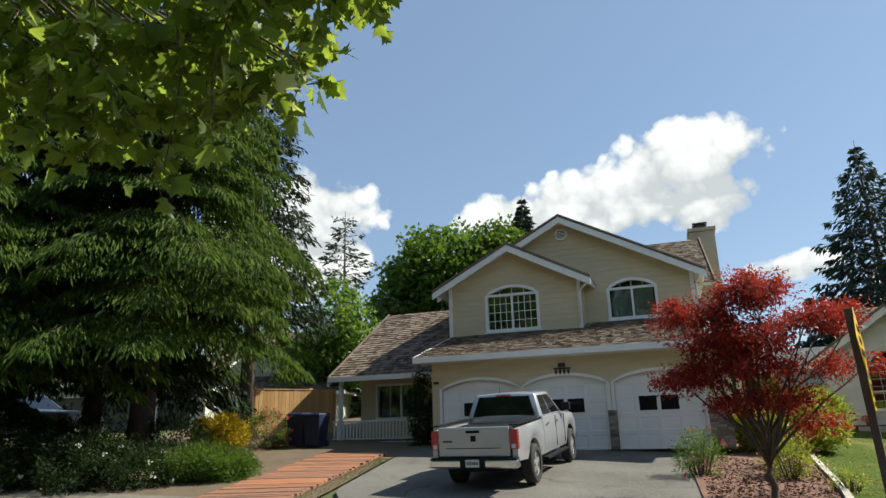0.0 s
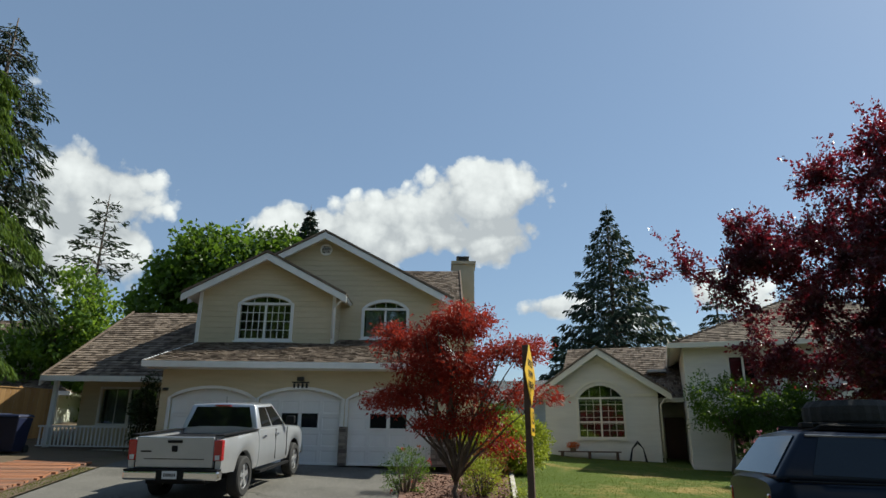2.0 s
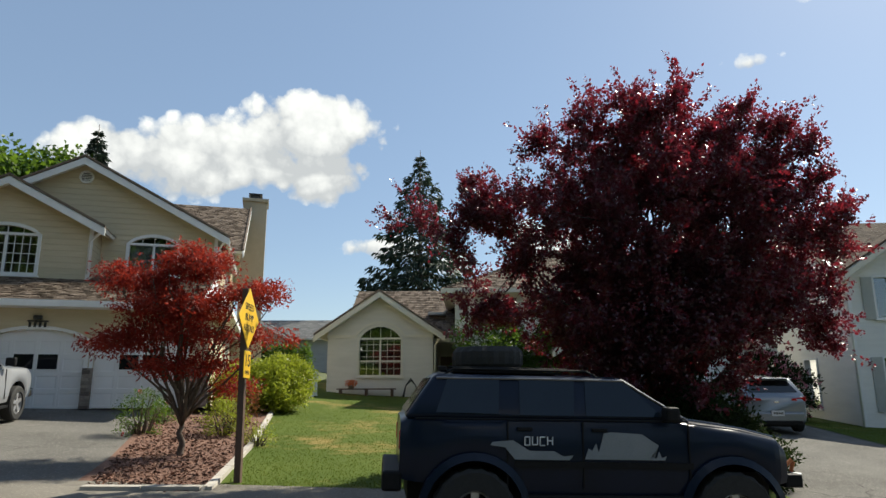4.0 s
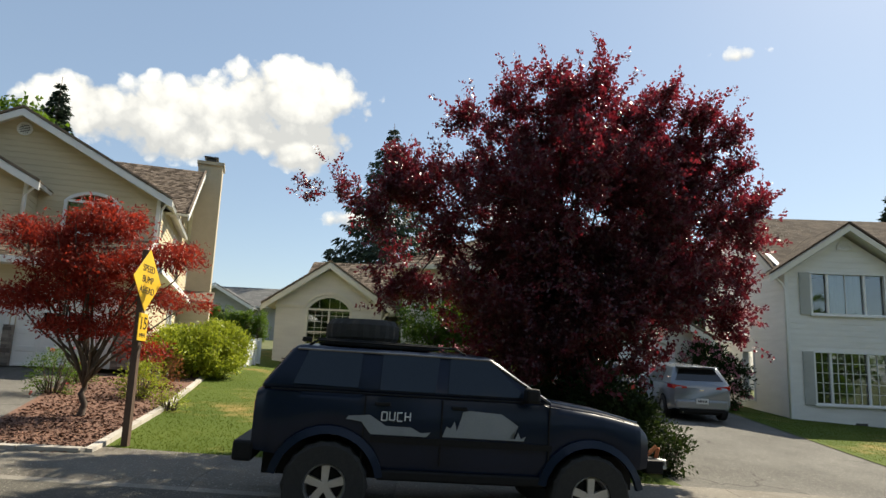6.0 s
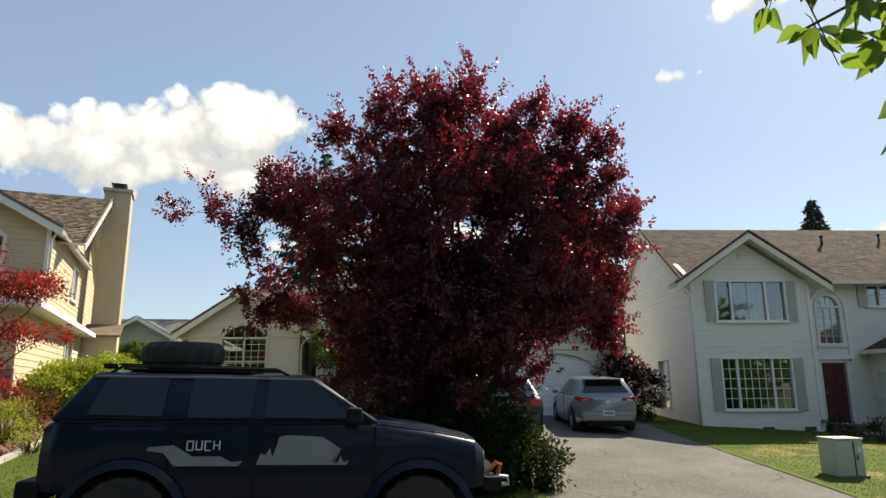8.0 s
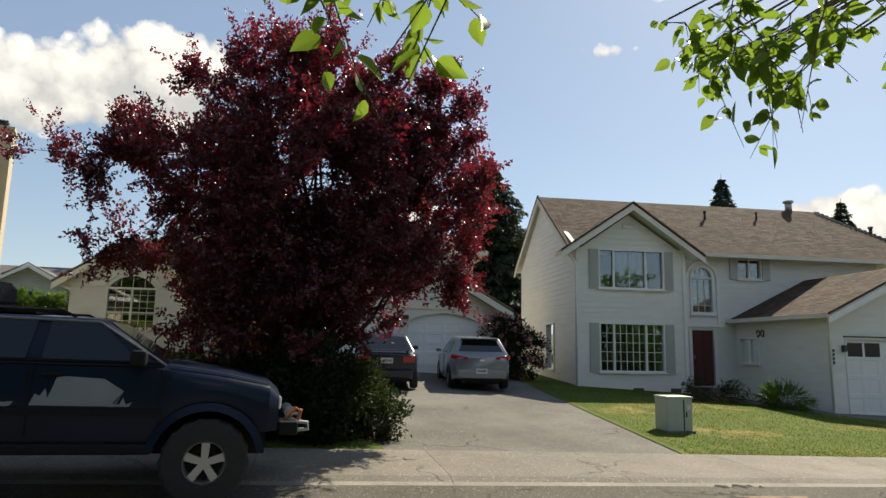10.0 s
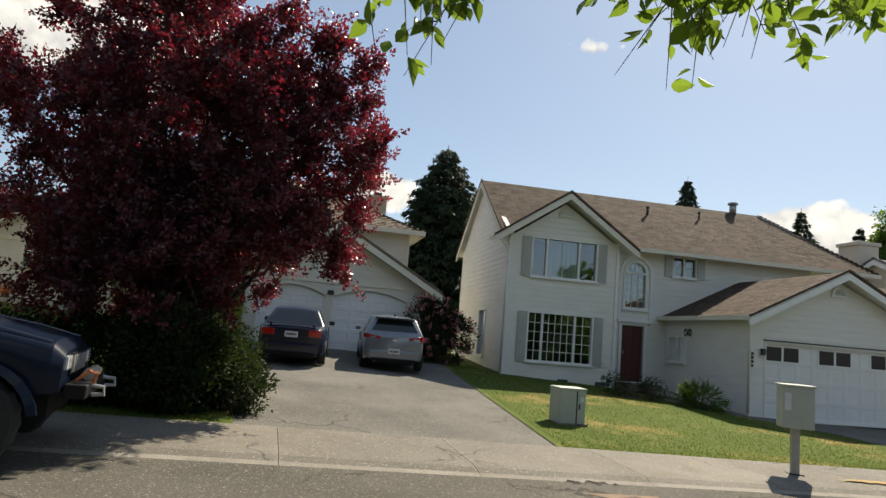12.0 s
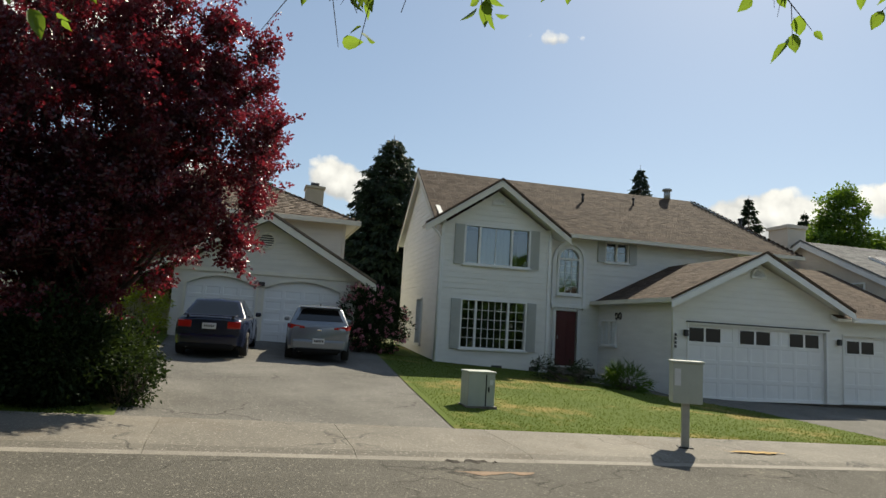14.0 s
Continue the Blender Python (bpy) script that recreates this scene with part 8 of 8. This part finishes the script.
# spare tyre lying on the roof basket
tyre = Geo()
for i in range(40):
    a = 2 * math.pi * i / 40
    for k, (q, z) in enumerate([(0.20, 0.02), (0.34, 0.0), (0.39, 0.06), (0.395, 0.13), (0.39, 0.20), (0.34, 0.26), (0.20, 0.24), (0.19, 0.13)]):
        q = q * (0.965 if i % 2 and k in (2, 3, 4) else 1.0)
        tyre.v.append((q * math.cos(a), q * math.sin(a), z))
tyre.f = [(i * 8 + k, ((i + 1) % 40) * 8 + k, ((i + 1) % 40) * 8 + (k + 1) % 8, i * 8 + (k + 1) % 8) for i in range(40) for k in range(8)]
solo("spare_tyre", tyre, RUBBER, "chunky black spare tyre lying on the roof basket", "tyre", at=pose(7.07, 3.07, 1.81, 0, 0, 10) @ Matrix.Diagonal((1.05, 1.05, 1.0, 1)))


# ---- street furniture and yard things ----
SIGN_YELLOW = surface("faded_yellow_sign", (0.62, 0.36, 0.015), (0.80, 0.50, 0.03), 3.0, 0.45, 0.03)
SIGN_BLACK = surface("sign_black", (0.015, 0.014, 0.012), (0.03, 0.03, 0.026), 9, 0.5, 0.0)
POST_WOOD = surface("brown_treated_post", (0.055, 0.030, 0.020), (0.14, 0.085, 0.055), 5, 0.85, 0.5, stretch=(1, 1, 0.2))
FENCE_WOOD = surface("new_cedar_fence", (0.40, 0.22, 0.08), (0.60, 0.36, 0.15), 3, 0.8, 0.3, stretch=(1, 1, 0.2), per_object=0.35)
PLANK = surface("worn_red_stained_plank", (0.13, 0.085, 0.065), (0.42, 0.16, 0.065), 2.2, 0.85, 0.4, fine=30, spread=0.4, per_object=0.22, stretch=(0.5, 3, 1))
BOX_GREEN = surface("pale_green_cabinet", (0.32, 0.35, 0.31), (0.42, 0.45, 0.40), 3, 0.55, 0.05, stain=((0.24, 0.25, 0.22), 6, 0.68))
BIN_BLUE = surface("dark_blue_bin_plastic", (0.006, 0.010, 0.035), (0.012, 0.018, 0.055), 5, 0.5, 0.05)
EDGING = surface("pale_concrete_edging", (0.34, 0.31, 0.27), (0.50, 0.46, 0.40), 3, 0.9, 0.3, per_object=0.3)


def words(text, size, mat, parent, m, name="lettering"):
    cu = bpy.data.curves.new(name, "FONT")
    cu.body, cu.size, cu.align_x, cu.align_y, cu.extrude = text, size, "CENTER", "CENTER", 0.002
    cu.materials.append(mat)
    ob = new(name, cu)
    ob.parent = parent
    ob.matrix_parent_inverse = Matrix.Identity(4)
    ob.matrix_basis = m
    return ob


def road_sign():
    x, y, turn = 5.35, 7.2, 57
    z = lie_xy(x, y)
    # the post leans a little towards the lawn
    m = pose(x, y, z, 0, 0, turn) @ pose(0, 0, 0, -1.5, 2.0, 0)
    s = anchor("road_sign", m, "yellow diamond speed-bump warning sign on a brown timber post", "road sign")
    part("post", bx(-0.05, 0.05, -0.05, 0.05, -0.3, 3.0), POST_WOOD, s, bevel=0.006)
    k = 0.49
    mid = 2.52
    poly = [(0, mid - k), (k, mid), (0, mid + k), (-k, mid)]
    d = part("diamond_plate", Geo().prism(poly, -0.066, -0.055), SIGN_YELLOW, s, bevel=0.004)
    for i, (t, h) in enumerate((("SPEED", 0.17), ("BUMP", 0.0), ("AHEAD", -0.17))):
        words(t, 0.155, SIGN_BLACK, d, pose(0, -0.068, mid + h, 90, 0, 0))
    p = part("speed_plate", bx(-0.155, 0.155, -0.066, -0.055, 1.58, 2.0), SIGN_YELLOW, s, bevel=0.004)
    words("15", 0.27, SIGN_BLACK, p, pose(0, -0.068, 1.84, 90, 0, 0))
    words("MPH", 0.095, SIGN_BLACK, p, pose(0, -0.068, 1.66, 90, 0, 0))


def utility_cabinet():
    x, y = 18.72, 1.3
    s = anchor("utility_cabinet", pose(x, y, lie_xy(x, y) + 0.035, 0, 0, -34) @ Matrix.Diagonal((0.66, 0.76, 1, 1)), "low pale green metal utility cabinet on the lawn", "utility cabinet")
    part("body", bx(-0.42, 0.42, -0.30, 0.34, 0.0, 0.66), BOX_GREEN, s, bevel=0.02)
    part("lid", bx(-0.44, 0.44, -0.32, 0.36, 0.66, 0.70), BOX_GREEN, s, bevel=0.012)
    part("door_gap", bx(0.12, 0.155, -0.306, -0.296, 0.02, 0.64), PLASTIC, s)
    part("latch", bx(0.20, 0.24, -0.315, -0.298, 0.30, 0.40), PLASTIC, s)
    part("label_plate", bx(0.25, 0.36, -0.306, -0.298, 0.44, 0.54), PLATE_MAT, s)
    part("pad", bx(-0.48, 0.48, -0.36, 0.40, -0.1, 0.03), CONCRETE, s)


def parcel_box():
    x, y = 19.05, -2.68
    z = lie_xy(x, y) + 0.06
    s = anchor("mailbox_pedestal", pose(x, y, z, 0, 0, -60) @ Matrix.Diagonal((0.68, 0.62, 1.0, 1)), "grey metal pedestal box on a square post", "mailbox")
    part("post", bx(-0.085, 0.085, -0.085, 0.085, -0.1, 0.86), GREY_METAL, s, bevel=0.006)
    part("foot_plate", bx(-0.17, 0.17, -0.17, 0.17, 0.0, 0.02), PLASTIC, s)
    b = part("box", bx(-0.34, 0.34, -0.30, 0.30, 0.72, 1.36), BOX_GREEN, s, bevel=0.015)
    part("lid", bx(-0.37, 0.37, -0.33, 0.33, 1.36, 1.40), BOX_GREEN, s, bevel=0.012)
    part("notice", bx(-0.30, -0.16, -0.308, -0.298, 1.00, 1.27), PLATE_MAT, b, "white paper notice")


def timber_walk():
    """A path of stained planks laid across the slope."""
    w = anchor("timber_walk", pose(-4.6, 12.5, lie_xy(-4.6, 12.5)), "worn red-stained timber walkway beside the driveway", "walkway", kind="structure")
    rng = random.Random(4)
    a0, a1 = Vector((-5.7, 8.95)), Vector((-4.55, 17.0))
    b0, b1 = Vector((-3.75, 9.15)), Vector((-2.75, 16.8))
    n = 52
    for i in range(n):
        t0, t1 = i / n + 0.0012, (i + 1) / n - 0.0012
        pts = [a0.lerp(a1, t0), b0.lerp(b1, t0), b0.lerp(b1, t1), a0.lerp(a1, t1)]
        j = rng.uniform(-0.05, 0.05)
        lift = 0.06 + rng.uniform(0, 0.012)
        g = Geo()
        top = [(p.x + j + 4.6, p.y - 12.5, lie_xy(p.x, p.y) + lift + 0.03 - lie_xy(-4.6, 12.5)) for p in pts]
        g.put(top + [(p[0], p[1], p[2] - 0.05) for p in top], [(0, 1, 2, 3), (7, 6, 5, 4), (0, 4, 5, 1), (1, 5, 6, 2), (2, 6, 7, 3), (3, 7, 4, 0)])
        part("plank", g, PLANK, w)
    for p0, p1 in ((a0, a1), (b0, b1)):
        g = Geo()
        q = [p0.lerp(p1, k / 8) for k in range(9)]
        g.tube([(p.x + 4.6, p.y - 12.5, lie_xy(p.x, p.y) + 0.02 - lie_xy(-4.6, 12.5)) for p in q], 0.05, 4)
        part("bearer", g, POST_WOOD, w)


def board_fence(x0, y0, x1, y1, high, label):
    z = lie_xy((x0 + x1) / 2, (y0 + y1) / 2)
    d = Vector((x1 - x0, y1 - y0))
    f = anchor("fence", pose(x0, y0, z, 0, 0, math.degrees(math.atan2(d.y, d.x))), label, "fence")
    n = int(d.length / 0.145)
    rng = random.Random(2)
    for i in range(n):
        a = i * d.length / n
        part("board", bx(a + 0.004, a + d.length / n - 0.004, -0.02 + rng.uniform(-0.004, 0.004), 0.0, 0.05, high + rng.uniform(-0.01, 0.01)), FENCE_WOOD, f)
    for i in range(int(d.length / 2.2) + 1):
        part("post", bx(i * 2.2 - 0.05, i * 2.2 + 0.05, 0.0, 0.1, -0.2, high + 0.08), FENCE_WOOD, f)
    for h in (0.35, high - 0.3):
        part("rail", bx(0, d.length, 0.0, 0.04, h, h + 0.09), FENCE_WOOD, f)
    part("top_cap", bx(-0.03, d.length + 0.03, -0.04, 0.06, high, high + 0.035), FENCE_WOOD, f)


def wheeled_bin(x, y, turn, mat, label):
    b = anchor("wheeled_bin", pose(x, y, lie_xy(x, y) + 0.015, 0, 0, turn), label, "bin", "bins by the porch")
    g = Geo()
    low, top = [(-0.24, -0.27), (0.24, -0.27), (0.24, 0.27), (-0.24, 0.27)], [(-0.31, -0.36), (0.31, -0.36), (0.31, 0.36), (-0.31, 0.36)]
    g.put([(px, py, 0.04) for px, py in low] + [(px, py, 0.98) for px, py in top], [(3, 2, 1, 0), (4, 5, 6, 7), (0, 1, 5, 4), (1, 2, 6, 5), (2, 3, 7, 6), (3, 0, 4, 7)])
    part("body", g, mat, b, bevel=0.03)
    part("lid", Geo().put([(-0.33, -0.40, 0.98), (0.33, -0.40, 0.98), (0.33, 0.40, 1.0), (-0.33, 0.40, 1.0), (-0.27, -0.34, 1.05), (0.27, -0.34, 1.05), (0.27, 0.36, 1.08), (-0.27, 0.36, 1.08)], [(3, 2, 1, 0), (4, 5, 6, 7), (0, 1, 5, 4), (1, 2, 6, 5), (2, 3, 7, 6), (3, 0, 4, 7)]), mat, b, bevel=0.02)
    part("handle", Geo().tube([(-0.25, 0.42, 0.94), (0.25, 0.42, 0.94)], 0.018, 6), mat, b)
    for s in (-0.26, 0.26):
        part("wheel", Geo().tube([(s - 0.03, 0.30, 0.11), (s + 0.03, 0.30, 0.11)], 0.11, 14), RUBBER, b)


def bed_edging():
    e = anchor("bed_edging", Matrix.Identity(4), "pale concrete edging between mulch and lawn", "edging", kind="structure")
    border = line((8.2, 0.53), (12.5, -0.15), (17.5, -1.17), (19.5, -1.6))
    v = 8.25
    while v < 19.3:
        pts = []
        for vv in (v + 0.01, v + 0.79):
            for du in (-0.06, 0.06):
                u = border(vv) + du
                pts.append((*world_xy(u, vv), lie(u, vv)))
        g = Geo().put([(p[0], p[1], p[2] + 0.11) for p in (pts[0], pts[1], pts[3], pts[2])] + [(p[0], p[1], p[2] - 0.05) for p in (pts[0], pts[1], pts[3], pts[2])],
                      [(0, 1, 2, 3), (7, 6, 5, 4), (0, 4, 5, 1), (1, 5, 6, 2), (2, 6, 7, 3), (3, 7, 4, 0)])
        part("kerbstone", g, EDGING, e)
        v += 0.8
    u = -1.15
    while u < 0.5:
        pts = [(*world_xy(uu, vv), lie(uu, vv)) for uu, vv in ((u, 8.0 + (u + 1.15) * 0.12), (min(0.5, u + 0.78), 8.0 + (u + 1.9) * 0.12), (min(0.5, u + 0.78), 8.13 + (u + 1.9) * 0.12), (u, 8.13 + (u + 1.15) * 0.12))]
        g = Geo().put([(p[0], p[1], p[2] + 0.12) for p in pts] + [(p[0], p[1], p[2] - 0.05) for p in pts], [(0, 1, 2, 3), (7, 6, 5, 4), (0, 4, 5, 1), (1, 5, 6, 2), (2, 6, 7, 3), (3, 7, 4, 0)])
        part("kerbstone", g, EDGING, e)
        u += 0.8


def scatter_grass(name, left, right, v0, v1, count, seed, label):
    rng = np.random.default_rng(seed)
    v = v0 + (v1 - v0) * rng.random(count) ** 1.5
    t = rng.random(count)
    u = np.array([left(b) + (right(b) - left(b)) * a for a, b in zip(t, v)])
    base = np.array([(*world_xy(a, b), lie(a, b) + 0.03) for a, b in zip(u, v)])
    L = rng.uniform(0.014, 0.036, count)
    vv, ff = leaf_mesh(rng, base, rng.normal(size=(count, 3)) * 0.5 + [0, 0, 1], L, np.full(count, 0.012) + L * 0.12, 0.1)
    tagged(mesh_np(name, vv, ff, GRASS), label, "grass", kind="stuff")


def scatter_mulch():
    rng = np.random.default_rng(8)
    n = 5200
    left, right = line((7.9, -1.1), (10.4, -1.9), (15.4, -3.5), (18.5, -4.3)), line((8.0, 0.45), (12.5, -0.25), (17.5, -1.25), (18.5, -1.5))
    v = 8.1 + 8.0 * rng.random(n) ** 1.3
    u = np.array([left(b) + (right(b) - left(b)) * a for a, b in zip(rng.random(n), v)])
    base = np.array([(*world_xy(a, b), lie(a, b) + 0.06) for a, b in zip(u, v)])
    L = rng.uniform(0.03, 0.10, n)
    vv, ff = leaf_mesh(rng, base, rng.normal(size=(n, 3)) * [1, 1, 0.25], L, L * 0.4, 0.4)
    tagged(mesh_np("bark_chips", vv, ff, MULCH), "loose red bark chips", "mulch", kind="stuff")


road_sign()
utility_cabinet()
parcel_box()
timber_walk()
board_fence(-8.6, 22.5, -5.9, 24.3, 1.75, "new orange cedar board fence behind the shrubs")
board_fence(-9.9, 23.5, -8.7, 22.5, 1.7, "brown cedar gate section beside the fence")
wheeled_bin(-6.05, 19.7, -10, BIN_BLUE, "dark blue wheeled bin beside the porch")
wheeled_bin(-5.4, 19.35, -14, BIN_BLUE, "dark blue wheeled bin with closed lid")
bed_edging()
scatter_grass("grass", line((8.4, 0.62), (12.5, -0.05), (17.5, -1.1), (28, -2.6)), line((8.4, 8.7), (28, 8.2)), 8.5, 28.0, 60000, 12, "short patchy green and straw grass")
scatter_grass("grass", line((8.7, 14.05), (13.2, 14.5), (21, 15.4), (28, 16.3)), line((8.4, 24.3), (13, 24.0), (16.5, 21.8), (28, 21.8)), 8.75, 21.0, 45000, 13, "short patchy green and straw grass")
scatter_grass("grass", line((5.0, -9.2), (12.4, -11.0)), line((5.0, -7.3), (8.2, -8.7), (12.4, -10.6)), 5.6, 12.2, 5000, 14, "thin grass strip beside the driveway")
scatter_mulch()


# ---- small things before the cream house and beside the tan one ----
def vinyl_fence():
    a, b = Vector((10.25, 19.1)), Vector((11.95, 21.8))
    f = anchor("fence", pose(a.x, a.y, lie_xy(a.x, a.y)), "low white board fence beside the lime shrub", "fence")
    n = 5
    for i in range(n + 1):
        p = a.lerp(b, i / n)
        z = lie_xy(p.x, p.y) - lie_xy(a.x, a.y)
        g = bx(-0.06, 0.06, -0.06, 0.06, -0.1, 1.02)
        g.v = [(q[0] + p.x - a.x, q[1] + p.y - a.y, q[2] + z) for q in g.v]
        part("post", g, WHITE_TRIM, f)
        if i < n:
            q = a.lerp(b, (i + 1) / n)
            d = (q - p).normalized()
            side = Vector((-d.y, d.x)) * 0.02
            corners = [p + d * 0.06 - side, q - d * 0.06 - side, q - d * 0.06 + side, p + d * 0.06 + side]
            pts = [(c.x - a.x, c.y - a.y, lie_xy(c.x, c.y) - lie_xy(a.x, a.y)) for c in corners]
            part("panel", Geo().put([(x, y, zz + 0.06) for x, y, zz in pts] + [(x, y, zz + 0.94) for x, y, zz in pts], [(3, 2, 1, 0), (4, 5, 6, 7), (0, 1, 5, 4), (1, 2, 6, 5), (2, 3, 7, 6), (3, 0, 4, 7)]), WHITE_TRIM, f)


def planter_bench():
    """A dark timber plant bench under the arched window, with a black hose hoop at its end."""
    ax, ay = math.cos(radians(-34)), math.sin(radians(-34))
    spot = lambda s, d: (ax * s - ay * d, ay * s + ax * d)
    x, y = spot(-0.55, 26.6)
    z = lie_xy(x, y)
    m = pose(x, y, z + 0.03, 0, 0, -34)
    b = anchor("plant_bench", m, "low dark timber plant bench under the window", "bench")
    part("seat", bx(-1.25, 1.25, -0.16, 0.16, 0.26, 0.31), POST_WOOD, b, bevel=0.008)
    for s in (-1.1, 0.0, 1.1):
        part("leg", bx(s - 0.05, s + 0.05, -0.13, 0.13, -0.03, 0.26), POST_WOOD, b)
    pot = anchor("flower_pot", m @ pose(-0.65, 0, 0.31), "small pot of bright orange flowers on the bench", "flower pot")
    part("pot", Geo().tube([(0, 0, 0), (0, 0, 0.12)], 0.12, 12), SOIL, pot)
    rng = np.random.default_rng(8)
    p = unit(rng.normal(size=(260, 3))) * [0.30, 0.15, 0.15] * rng.random((260, 1)) ** 0.4 + [0, 0, 0.20]
    L = rng.uniform(0.04, 0.08, 260)
    v, f = leaf_mesh(rng, p, rng.normal(size=(260, 3)) + [0, 0, 0.7], L, L * 0.8)
    mesh_np("blossom", v, f, foliage("orange_blossom", (0.55, 0.10, 0.02), (0.8, 0.22, 0.05), (0.8, 0.25, 0.05)), pot)["kind"] = "stuff"
    hx, hy = spot(1.35, 26.55)
    h = anchor("hose_stand", pose(hx, hy, lie_xy(hx, hy) + 0.03, 0, 0, -34), "black garden hose hung in a hoop by the wall", "hose")
    for k in range(3):
        part("coil", Geo().tube([(-0.36 + 0.03 * k, 0.03 * k, -0.02), (-0.22, 0.03 * k, 0.50), (0.0, 0.03 * k, 0.80 - 0.05 * k), (0.20, 0.03 * k, 0.52), (0.34 - 0.03 * k, 0.03 * k, -0.02)], 0.022, 6), RUBBER, h)


vinyl_fence()
planter_bench()
